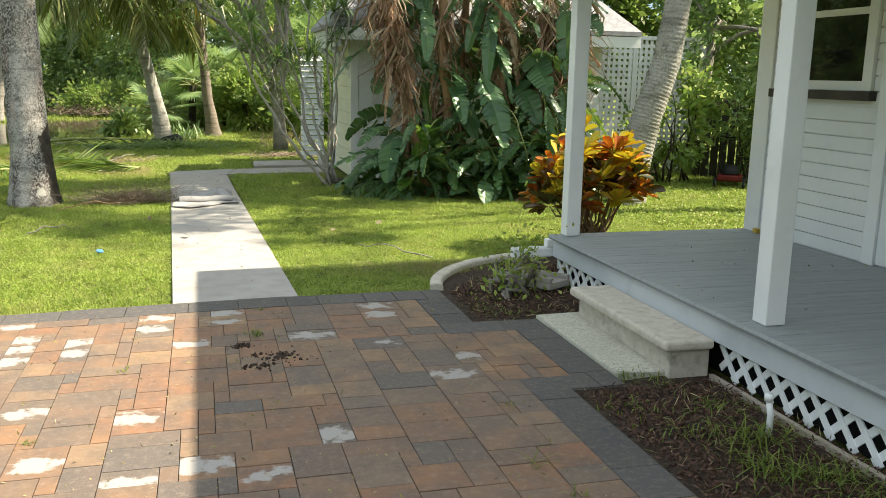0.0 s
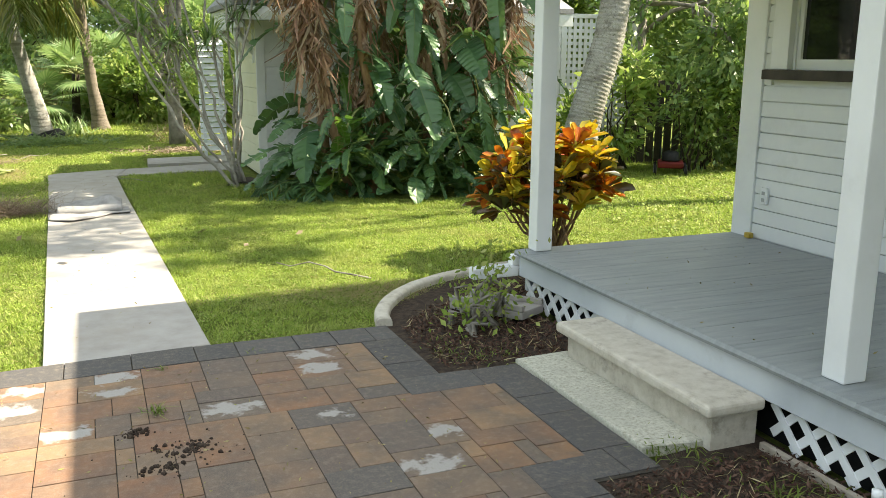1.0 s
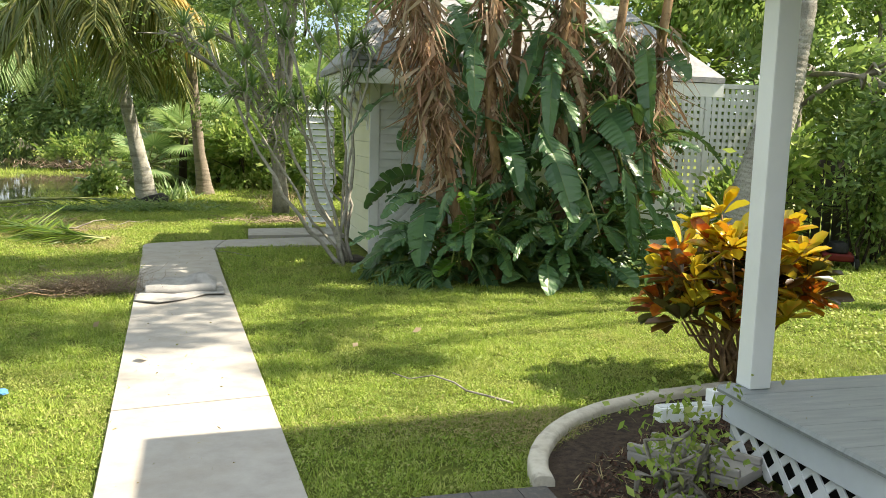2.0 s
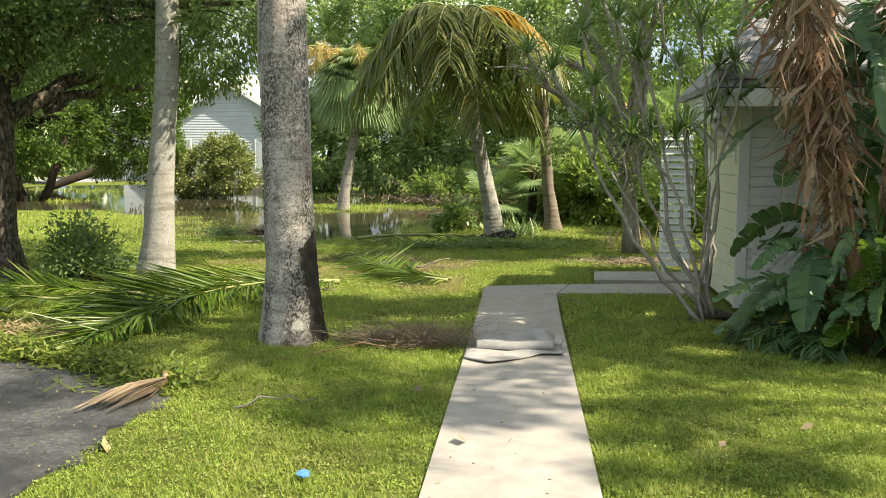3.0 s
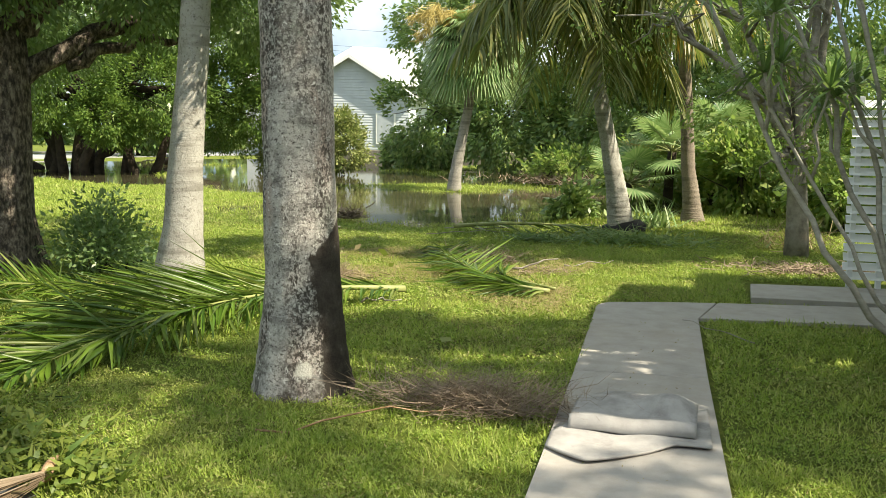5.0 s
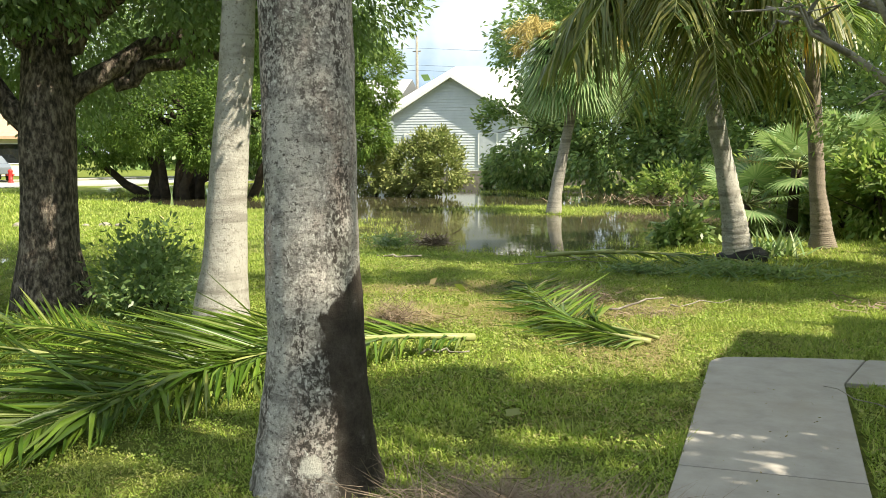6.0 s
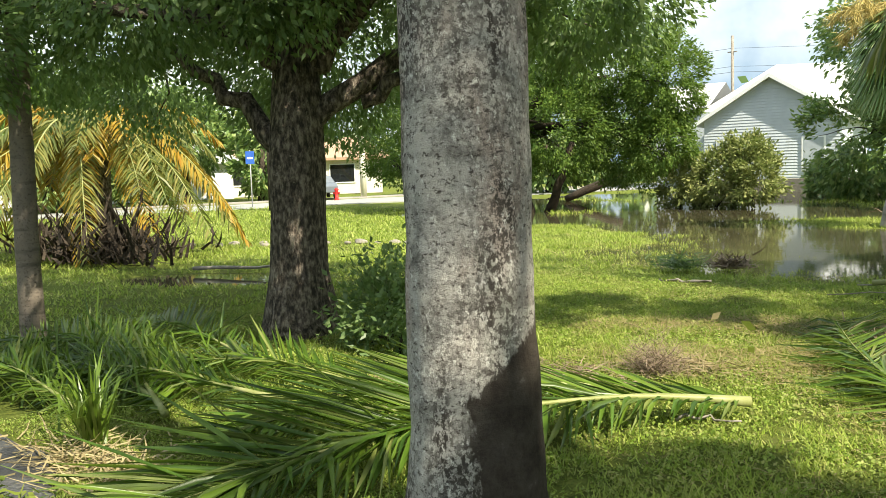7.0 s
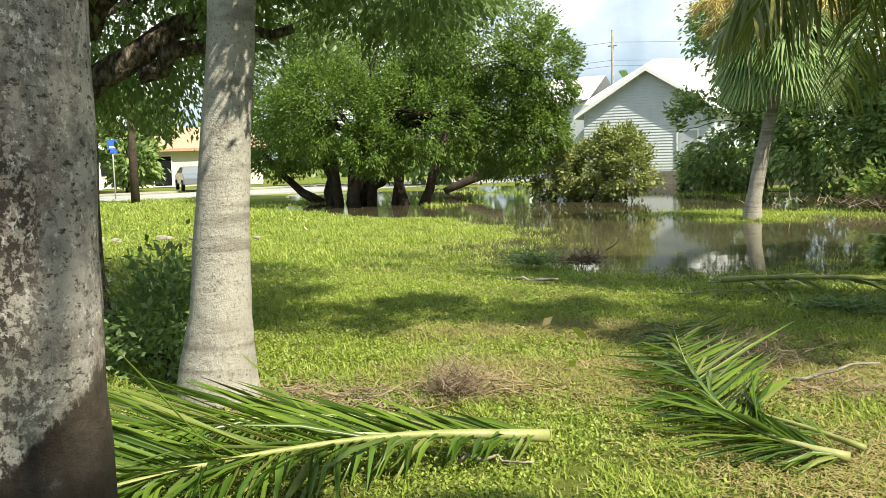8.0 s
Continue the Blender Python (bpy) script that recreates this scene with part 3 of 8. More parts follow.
def bush(name, label, blobs, leaf, leaf_mat, stems=None, category="shrub", group="", aspect=0.45, seed=1, droop=0.1, kind=""):
    r = np.random.default_rng(seed)
    bx, by = blobs[0][0], blobs[0][1]
    t = thing(name, (bx, by, 0), label, category, group, kind)
    if stems is not None:
        a = Acc()
        for x, y, z, rx, ry, rz, n in blobs:
            for _ in range(4):
                tip = np.array((x, y, z)) + r.normal(size=3) * np.array((rx, ry, rz)) * 0.4
                a.tube(bend((x + r.normal() * 0.08, y + r.normal() * 0.08, -0.08), tip, 0.05, 5, 0.05, r), np.linspace(0.022, 0.006, 5), 5)
        part("stem", a, stems, t)["kind"] = "stuff"
    pts = [blob_points(b[6], b[:3], b[3:6], r) for b in blobs]
    part("crown", soup("crown", np.concatenate([leaves(p, leaf, aspect, droop, o, 0.4, r) for p, o in pts])), leaf_mat, t)
    return t


def frond_arrays(p0, direction, length, leaflet, droop=0.5, n=46, width=0.035, hang=0.5, r=None, curl=0.0, vee=0.9, up=(0, 0, 1), start=0.12, roll=0.0):
    """A feather palm frond: its rachis points, and leaflets as (n, 4, 3) strips in two pieces each."""
    r = r or rng
    d = unit(np.asarray(direction, float))
    side = unit(np.cross(d, np.asarray(up, float)))
    if roll:
        nrm = np.cross(side, d)
        side = unit(side * math.cos(roll) + nrm * math.sin(roll))
    t = np.linspace(0, 1, 14)
    line = np.asarray(p0, float) + d * (t * length)[:, None] + side * (curl * length * t**2)[:, None]
    line[:, 2] -= droop * length * t**2
    quads = []
    for s in (-1, 1):
        u = np.clip(start + (1 - start) * (np.arange(n) + r.uniform(0, 0.5, n)) / n, 0, 0.999)
        base = np.stack([np.interp(u, t, line[:, k]) for k in range(3)], 1)
        tang = unit(np.stack([np.interp(np.minimum(u + 0.02, 1), t, line[:, k]) for k in range(3)], 1) - base + d * 1e-4)
        sd = unit(side - tang * (tang @ side)[:, None])
        ln = leaflet * (0.35 + 0.65 * np.sin(np.pi * np.clip(u * 0.92 + 0.08, 0, 1)) ** 0.6) * r.uniform(0.8, 1.1, n)
        dr = unit(s * sd + tang * vee + r.normal(size=(n, 3)) * 0.17)
        mid = base + dr * (ln * 0.5)[:, None]
        mid[:, 2] -= hang * ln * 0.14
        tip = base + dr * (ln * 0.96)[:, None] + tang * (ln * 0.05)[:, None]
        tip[:, 2] -= hang * ln * 0.5
        w = unit(np.cross(dr, r.normal(size=(n, 3)) * 0.5 + np.array((0, 0, 1.0)))) * (width * 0.5)
        quads.append(np.stack([base - w * 0.5, base + w * 0.5, mid + w, mid - w], 1))
        quads.append(np.stack([mid - w, mid + w, tip + w * 0.12, tip - w * 0.12], 1))
    return line, np.concatenate(quads)


def strips_mesh(name, quads):
    """Joins the two pieces of each leaflet into one island each."""
    n = len(quads) // 4
    a = []
    for h in (0, 2 * n):
        lo, hi = quads[h:h + n], quads[h + n:h + 2 * n]
        a.append(np.concatenate([lo[:, 0:1], lo[:, 1:2], lo[:, 2:3], hi[:, 2:3], hi[:, 3:4], lo[:, 3:4]], 1))
    return np.concatenate(a)


def ground_z(x, y):
    """Height of the lawn; the flooded hollow lies lower."""
    x, y = np.asarray(x, float), np.asarray(y, float)

    def lobe(cx, cy, rx, ry, turn=0.0):
        c, s = math.cos(radians(turn)), math.sin(radians(turn))
        u, v = ((x - cx) * c + (y - cy) * s) / rx, (-(x - cx) * s + (y - cy) * c) / ry
        return np.clip(1.35 - np.sqrt(u * u + v * v), 0, 0.7) / 0.7
    m = np.maximum.reduce([lobe(-5.6, 28.5, 7.0, 6.0, 0), lobe(-13, 37, 11, 6.5, 20), lobe(-12.5, 17.5, 1.5, 0.8, 35), lobe(-24, 41, 8, 5, 0), lobe(-18, 48, 9, 6, 0)])
    wave = 0.5 * np.sin(x * 0.55 + 1.3 * np.sin(y * 0.31)) + 0.5 * np.sin(y * 0.83 + x * 0.2 + 0.7)
    fine = np.sin(x * 2.1 + y * 1.3) * np.sin(y * 2.7 - x * 0.8)
    z = -0.035 - m * 0.15 + m * 0.075 * wave + 0.012 * fine * (0.3 + m)
    isle = np.clip(1.3 - np.hypot((x + 6.0) / 1.6, (y - 31.4) / 0.8), 0, 1)
    pool = np.clip(1.2 - np.hypot((x + 12.5) / 2.0, (y - 17.4) / 1.1), 0, 1)
    return z + 0.07 * isle - 0.10 * pool

# ---- setting: ground, water, walk, patio, drive, road ----
def span(*bits):
    return np.unique(np.concatenate([np.arange(a, b, s) for a, b, s in bits]).round(3))


gx = span((-900, -120, 120), (-120, -40, 8), (-40, -28, 1.5), (-28, 14, 0.3), (14, 40, 3), (40, 901, 120))
gy = span((-900, -100, 160), (-100, -8, 12), (-8, 56, 0.3), (56, 100, 4), (100, 1001, 150))
GX, GY = np.meshgrid(gx, gy)
GZ = ground_z(GX, GY)
nx, ny = len(gx), len(gy)
idx = np.arange(nx * ny).reshape(ny, nx)
gf = np.stack([idx[:-1, :-1], idx[:-1, 1:], idx[1:, 1:], idx[1:, :-1]], -1).reshape(-1, 4)
me = bpy.data.meshes.new("ground")
me.from_pydata(np.stack([GX, GY, GZ], -1).reshape(-1, 3).tolist(), [], gf.tolist())
me.polygons.foreach_set("use_smooth", [True] * len(me.polygons))
solo("ground", me, M["lawn"], "mown green lawn on sandy soil, soaked after rain", "ground", kind="structure")

WATER = -0.105
a = Acc()
a.add([(-34, 12, WATER), (3, 12, WATER), (3, 58, WATER), (-34, 58, WATER)], [(0, 1, 2, 3)])
solo("water", a, M["water"], "still brown flood water lying over the low lawn", "water", kind="structure")

# concrete walk in slabs, with a branch to the cottage
walk_base = thing("concrete_walk", (0, 6.6, 0), "pale concrete garden walk in cast slabs, damp and stained", "walkway", kind="structure")


def edge_x(y):
    return 0.015 - 0.0315 * (y - 6.6)


def walk_w(y):
    return 0.918 - 0.0065 * (y - 6.6)


def slab(y0l, y0r, y1l, y1r, corner=None):
    p = [(edge_x(y0l), y0l + 0.011), (edge_x(y0r) + walk_w(y0r), y0r + 0.011), (edge_x(y1r) + walk_w(y1r), y1r - 0.011)]
    p += corner or [(edge_x(y1l), y1l - 0.011)]
    return Acc().prism(p, -0.12, 0.0, 0.008)


part("slab", slab(6.62, 6.70, 8.20, 8.33), M["concrete"], walk_base)
part("slab", slab(8.20, 8.33, 10.68, 10.86), M["concrete"], walk_base)
part("slab", slab(10.68, 10.86, 12.90, 12.98), M["concrete"], walk_base)
arc = [(-0.03 + 0.25 * math.cos(radians(d)), 15.18 + 0.25 * math.sin(radians(d)) * 1.1) for d in range(90, 181, 15)]
part("slab", Acc().prism([(-0.186, 12.91), (0.690, 12.99), (0.635, 14.90), (0.80, 15.7), (0.25, 15.56)] + arc, -0.12, 0.0, 0.008), M["concrete"], walk_base)
part("slab", Acc().prism([(0.645, 14.93), (2.42, 15.16), (2.42, 16.02), (0.81, 15.71)], -0.12, -0.002, 0.008), M["concrete"], walk_base)
part("slab", Acc().prism([(1.13, 15.95), (2.56, 16.05), (2.56, 16.95), (1.17, 16.78)], -0.12, 0.03, 0.008), M["concrete"], walk_base, "raised landing slab")

# asphalt drive, broken edge
edge = [(-2.05, 9.98), (-2.32, 10.22), (-2.62, 10.45), (-3.0, 10.6), (-3.5, 10.78), (-4.0, 10.95), (-4.25, 11.5), (-4.75, 11.8), (-5.3, 11.8), (-9, 11.9), (-9, 3.5), (-2.6, 3.5), (-2.1, 6.5), (-2.02, 8.6), (-2.06, 9.4)]
jag = []
for i, (p, q) in enumerate(zip(edge, edge[1:] + edge[:1])):
    for t in np.linspace(0, 1, 7)[:-1]:
        k = 0.05 if np.hypot(q[0] - p[0], q[1] - p[1]) < 3.5 else 0.0
        jag.append((p[0] + (q[0] - p[0]) * t + rng.normal() * k, p[1] + (q[1] - p[1]) * t + rng.normal() * k))
solo("driveway", Acc().prism(jag, -0.14, -0.012), M["asphalt"], "worn grey asphalt driveway with a crumbling edge, wet in places", "driveway", kind="structure")

# patio: bordered field of mixed pavers
patio = thing("patio", (0.5, 4, 0), "terracotta paver patio with a charcoal border and pale worn patches", "patio", kind="structure")


def far_y(x):
    return 6.70 - 0.006 * max(0.0, 1.0 - x) - 0.068 * max(0.0, 0.75 - x) ** 1.15


P_X0, P_X1, P_Y0 = -1.30, 2.03, -1.4
ROW = 0.235


def put_paver(poly, material, where, joined):
    if joined is not None:
        joined.prism(poly, -0.055, 0.0, 0.004)
        return
    c = np.mean(poly, 0)
    q = Acc().prism([(x - c[0], y - c[1]) for x, y in poly], -0.055, rng.uniform(-0.002, 0.002), 0.0018)
    ob = part("paver", q, material, patio)
    ob.matrix_parent_inverse = Matrix.Translation((-0.5, -4, 0))
    ob.location = (c[0], c[1], 0)


cell = 0.079
cols_n, rows_n = int((2.27 - (P_X0 + ROW)) / cell), int((6.46 - P_Y0) / cell)
cx_, cy_ = np.meshgrid(P_X0 + ROW + (np.arange(cols_n) + 0.5) * cell, P_Y0 + (np.arange(rows_n) + 0.5) * cell)
edge_of = np.where(cy_ > 5.52, P_X1 - ROW, np.where(cy_ > 4.64, 2.27, 1.935))
taken = cx_ > edge_of
pr = random.Random(4)
pieces = []
for j in range(rows_n - 1, -1, -1):
    for i in range(cols_n):
        if taken[j, i]:
            continue
        sizes = [(3, 3), (3, 2), (4, 3), (3, 4), (4, 3), (3, 2), (2, 3), (4, 2)]
        pr.shuffle(sizes)
        for w, h in sizes + [(2, 2), (2, 1), (1, 2), (1, 1)]:
            if i + w <= cols_n and j - h + 1 >= 0 and not taken[j - h + 1:j + 1, i:i + w].any():
                taken[j - h + 1:j + 1, i:i + w] = True
                pieces.append((i, j - h + 1, w, h))
                break


def warp(x, y):
    """The rows bend a little with the far edge."""
    k = max(0.0, (y - 3.5) / 3.2)
    return (x, y - (6.70 - far_y(x)) * k * k)


WORN = [(-0.84, 6.25), (-0.86, 5.97), (-0.77, 5.64), (-0.46, 5.66), (-0.17, 5.89), (0.20, 6.14), (0.06, 5.76), (0.47, 6.29), (0.79, 5.76), (1.27, 5.38), (1.47, 6.33), (1.62, 6.08), (-0.10, 4.46), (-0.40, 4.20), (-0.45, 3.95), (-0.10, 3.74), (0.20, 3.80), (-0.71, 4.73), (0.80, 4.08), (0.57, 3.78), (-0.83, 5.37), (1.72, 4.98), (-0.15, 6.30), (1.72, 4.89)]
left_over = Acc()
count = 0
for i, j, w, h in pieces:
    g_ = 0.0019
    x0, y0 = P_X0 + ROW + i * cell + g_, P_Y0 + j * cell + g_
    x1, y1 = x0 + w * cell - 2 * g_, y0 + h * cell - 2 * g_
    poly = [warp(x0, y0), warp(x1, y0), warp(x1, y1), warp(x0, y1)]
    near = y0 > 3.3 and x0 > -1.2 and count < 300
    count += near
    mid_ = np.mean(poly, 0)
    put_paver(poly, M["paver_worn"] if any(abs(mid_[0] - u) < 0.5 * w * cell and abs(mid_[1] - v) < 0.5 * h * cell for u, v in WORN) else M["paver"], patio, None if near else left_over)
# charcoal border: far row, both sides, and round the slab
dark = []
x = P_X0
while x < P_X1 - 0.01:
    w = min(pr.choice((0.235, 0.35, 0.42)), P_X1 - x)
    dark.append([(x + 0.003, far_y(x) - ROW - 0.037), (x + w - 0.003, far_y(x + w) - ROW - 0.037), (x + w - 0.003, far_y(x + w) - 0.004), (x + 0.003, far_y(x) - 0.004)])
    x += w
def dark_run(x0, x1, y0, y1):
    """A run of border pieces filling a rectangle, laid along its longer side."""
    along_x = x1 - x0 > y1 - y0
    p, end = (x0, x1) if along_x else (y0, y1)
    while p < end - 0.02:
        q_ = min(p + pr.choice((0.235, 0.30, 0.42)), end)
        if end - q_ < 0.06:
            q_ = end
        bx0, bx1, by0, by1 = (p, q_, y0, y1) if along_x else (x0, x1, p, q_)
        dark.append([(bx0 + 0.002, by0 + 0.002), (bx1 - 0.002, by0 + 0.002), (bx1 - 0.002, by1 - 0.002), (bx0 + 0.002, by1 - 0.002)])
        p = q_


dark_run(P_X0, P_X0 + ROW, P_Y0, 6.20)
dark_run(P_X1 - ROW - 0.014, P_X1, 5.76, 6.424)
dark_run(P_X1 - ROW - 0.014, 2.50, 5.52, 5.76)
dark_run(2.255, 2.50, 4.64, 5.52)
dark_run(1.935, 2.50, 4.40, 4.64)
dark_run(1.935, 2.17, P_Y0, 4.40)
for k, poly in enumerate(dark):
    c = np.mean(poly, 0)
    put_paver(poly, M["paver_dark"], patio, None if c[1] > 3 else left_over)
part("paver", left_over, M["paver"], patio)["kind"] = "stuff"
part("sand_bed", Acc().prism([(P_X0, P_Y0), (2.16, P_Y0), (2.16, 4.38), (2.5, 4.38), (2.5, 5.76), (2.03, 5.76), (2.03, 6.69), (0.75, 6.68), (-0.3, 6.55), (P_X0, far_y(P_X0))], -0.12, -0.006), M["joint_sand"], patio)

# planting beds
a = Acc()
a.prism([(2.18, 0.2), (3.12, 0.2), (3.12, 4.55), (2.6, 4.5), (2.17, 4.39)], -0.1, -0.012)
solo("planting_bed", a, M["soil"], "bed of dark wet bark mulch with weeds", "planting bed", "planting beds", "structure")
curb_line = [(2.02, 6.70), (2.05, 6.88), (2.16, 7.12), (2.33, 7.34), (2.52, 7.52), (2.75, 7.66), (3.05, 7.78), (3.45, 7.88), (3.85, 7.92)]
a = Acc()
a.prism([(2.04, 5.77), (3.08, 5.77), (3.08, 6.9), (3.85, 6.95), (3.85, 7.88)] + [p for p in curb_line[::-1][1:]], -0.1, -0.008)
solo("planting_bed", a, M["soil"], "rounded bed of dark mulch behind a pale concrete curb", "planting bed", "planting beds", "structure")
# curb: a rounded section swept along the line
bm = bmesh.new()
prof = [(-0.052, -0.08), (-0.052, 0.020), (-0.045, 0.034), (-0.028, 0.043), (0.024, 0.045), (0.042, 0.038), (0.050, 0.022), (0.050, -0.08)]
fine = []
for p, q in zip(curb_line, curb_line[1:]):
    fine += [(p[0] + (q[0] - p[0]) * t, p[1] + (q[1] - p[1]) * t) for t in (0, 0.33, 0.66)]
fine.append(curb_line[-1])
for _ in range(3):
    fine = [fine[0]] + [((a_[0] + 2 * b_[0] + c_[0]) / 4, (a_[1] + 2 * b_[1] + c_[1]) / 4) for a_, b_, c_ in zip(fine, fine[1:], fine[2:])] + [fine[-1]]
rings = []
for i, p in enumerate(fine):
    q0, q1 = fine[max(0, i - 1)], fine[min(len(fine) - 1, i + 1)]
    d = Vector((q1[0] - q0[0], q1[1] - q0[1])).normalized()
    k = 1 + 0.03 * math.sin(i * 2.1)
    rings.append([bm.verts.new((p[0] - d.y * u * k, p[1] + d.x * u * k, v + 0.0015 * math.sin(i * 1.7))) for u, v in prof])
for r0, r1 in zip(rings, rings[1:]):
    for k in range(len(prof) - 1):
        bm.faces.new((r0[k], r0[k + 1], r1[k + 1], r1[k]))
bm.faces.new(rings[0])
bm.faces.new(rings[-1][::-1])
bmesh.ops.recalc_face_normals(bm, faces=list(bm.faces))
for fc in bm.faces:
    fc.smooth = len(fc.verts) == 4
solo("garden_curb", bm, M["cast_stone"], "curved pale concrete garden curb round the bed", "curb", kind="structure")


def chips(name, inside, n, size, mat_, label, seed, slim=0.3):
    r = np.random.default_rng(seed)
    pts = r.uniform((2.05, 0.8), (3.9, 7.9), (n * 4, 2))
    pts = pts[inside(pts[:, 0], pts[:, 1])][:n]
    c = np.column_stack([pts, r.uniform(-0.008, 0.018, len(pts))])
    lv = leaves(c, size, slim, 0.0, np.column_stack([r.normal(size=(len(c), 2)), r.normal(size=len(c)) * 0.2]), 0.6, r)
    solo(name, soup(name, lv), mat_, label, "mulch", kind="stuff")


def bed_near(x, y):
    return (x > 2.2) & (x < 3.1) & (y < 4.35)


def bed_ring(x, y):
    return (x > 2.1) & (y > 5.8) & (y < 6.4 + 1.15 * np.sqrt(np.clip((x - 2.05) / 1.6, 0, 1))) & ((x < 3.05) | (y > 7.0))


chips("bark_mulch", bed_near, 15000, 0.028, M["mulch"], "loose dark brown bark chips on wet soil", 3)
chips("bark_mulch", bed_ring, 12000, 0.028, M["mulch"], "loose dark brown bark chips inside the curb", 5)
chips("straw_litter", bed_ring, 1500, 0.06, M["straw"], "bleached grass clippings scattered over mulch", 6, 0.07)
chips("straw_litter", bed_near, 900, 0.06, M["straw"], "bleached grass clippings and stalks on mulch", 8, 0.07)

# street beyond the lawn
nd, nn = np.array((0.38, 0.925)), np.array((-0.925, 0.38))


def strip(off0, off1, z, thick=0.25):
    p = np.array((-36.0, 34.5))
    c = [p + nn * off0 - nd * 70, p + nn * off0 + nd * 70, p + nn * off1 + nd * 70, p + nn * off1 - nd * 70]
    return Acc().prism([tuple(q) for q in c], z - thick, z)


solo("road", strip(0, 7.0, 0.0), M["road_asphalt"], "pale sun-bleached asphalt street past the lawn", "road", kind="structure")
solo("pavement", strip(9.0, 10.4, 0.04), M["concrete"], "narrow concrete pavement along the far side of the street", "pavement", kind="structure")

# ---- house with its porch ----
WX = 4.90
house = thing("wall_1", (WX, 4, 0), "white painted lap-siding house wall behind the porch", "wall", kind="structure")
a = Acc()
a.box(WX + 0.02, WX + 0.16, -6, 5.60, 0, 3.4).box(WX + 0.02, WX + 0.16, 5.60, 6.40, 0, 1.62).box(WX + 0.02, WX + 0.16, 5.60, 6.40, 2.75, 3.4).box(WX + 0.02, WX + 0.16, 6.40, 6.86, 0, 3.4)
a.box(WX + 0.16, 11.5, 6.72, 6.86, 0, 3.4)
part("wall_core", a, M["siding_white"], house)


def lap_board(y0, y1, z, h=0.112):
    v = [(WX + 0.02, y0, z), (WX - 0.004, y0, z), (WX + 0.001, y0, z + h - 0.009), (WX + 0.02, y0, z + h - 0.009)]
    v += [(x, y1, zz) for x, _, zz in v]
    return Acc().add(v, [(0, 1, 2, 3), (7, 6, 5, 4), (0, 4, 5, 1), (1, 5, 6, 2), (2, 6, 7, 3), (3, 7, 4, 0)])


for k in range(26):
    z = 0.39 + 0.112 * k
    lo, hi = z, z + 0.112
    if hi <= 1.55 or lo >= 2.82:
        part("siding_board", lap_board(5.41, 6.66, z), M["siding_white"], house)
    else:
        part("siding_board", lap_board(6.585, 6.66, z), M["siding_white"], house)
        part("siding_board", lap_board(5.41, 5.50, z), M["siding_white"], house)
    part("siding_board", lap_board(-6, 4.20, z), M["siding_white"], house)
part("corner_board", rbox(WX - 0.02, WX + 0.16, 6.662, 6.866, 0.0, 3.35, 0.006), M["white_paint"], house)

win = thing("window_1", (WX, 6.0, 1.6), "white framed sash window with dark glass and a dark sill", "window", kind="structure")
part("casing", rbox(WX - 0.03, WX + 0.02, 6.42, 6.58, 1.62, 2.85, 0.005), M["white_paint"], win)
part("casing", rbox(WX - 0.03, WX + 0.02, 5.505, 5.60, 1.62, 2.85, 0.005), M["white_paint"], win)
part("casing", rbox(WX - 0.03, WX + 0.02, 5.505, 6.58, 2.852, 2.96, 0.005), M["white_paint"], win)
part("window_sill", rbox(WX - 0.07, WX + 0.03, 5.47, 6.62, 1.55, 1.618, 0.006), M["fence_dark"], win, "weathered dark wooden sill")
a = Acc()
a.box(WX + 0.035, WX + 0.07, 5.602, 6.418, 1.622, 1.69).box(WX + 0.035, WX + 0.07, 5.602, 6.418, 2.17, 2.22).box(WX + 0.035, WX + 0.07, 5.602, 6.418, 2.78, 2.85)
a.box(WX + 0.035, WX + 0.07, 5.602, 5.652, 1.69, 2.17).box(WX + 0.035, WX + 0.07, 6.368, 6.418, 1.69, 2.17).box(WX + 0.05, WX + 0.085, 5.602, 5.652, 2.22, 2.78).box(WX + 0.05, WX + 0.085, 6.368, 6.418, 2.22, 2.78)
part("window_frame", a, M["white_paint"], win)
for z0, z1, d in ((1.69, 2.17, 0.055), (2.22, 2.78, 0.068)):
    part("pane", rbox(WX + d, WX + d + 0.006, 5.652, 6.368, z0, z1, 0), M["glass"], win)

door = thing("door_1", (WX, 4.8, 0.39), "white painted panelled entrance door in a plain casing", "door", kind="structure")
part("casing", rbox(WX - 0.035, WX + 0.02, 5.29, 5.408, 0.39, 2.55, 0.005), M["white_paint"], door)
part("casing", rbox(WX - 0.035, WX + 0.02, 4.22, 4.34, 0.39, 2.55, 0.005), M["white_paint"], door)
part("casing", rbox(WX - 0.035, WX + 0.02, 4.22, 5.408, 2.552, 2.67, 0.005), M["white_paint"], door)
leaf_ = part("door_leaf", rbox(WX - 0.012, WX + 0.019, 4.342, 5.288, 0.40, 2.548, 0.004), M["white_paint"], door)
for z0, z1 in ((0.55, 1.25), (1.4, 2.4)):
    for y0, y1 in ((4.45, 4.77), (4.86, 5.18)):
        part("panel", rbox(WX - 0.022, WX - 0.0125, y0, y1, z0, z1, 0.006), M["white_paint"], leaf_)

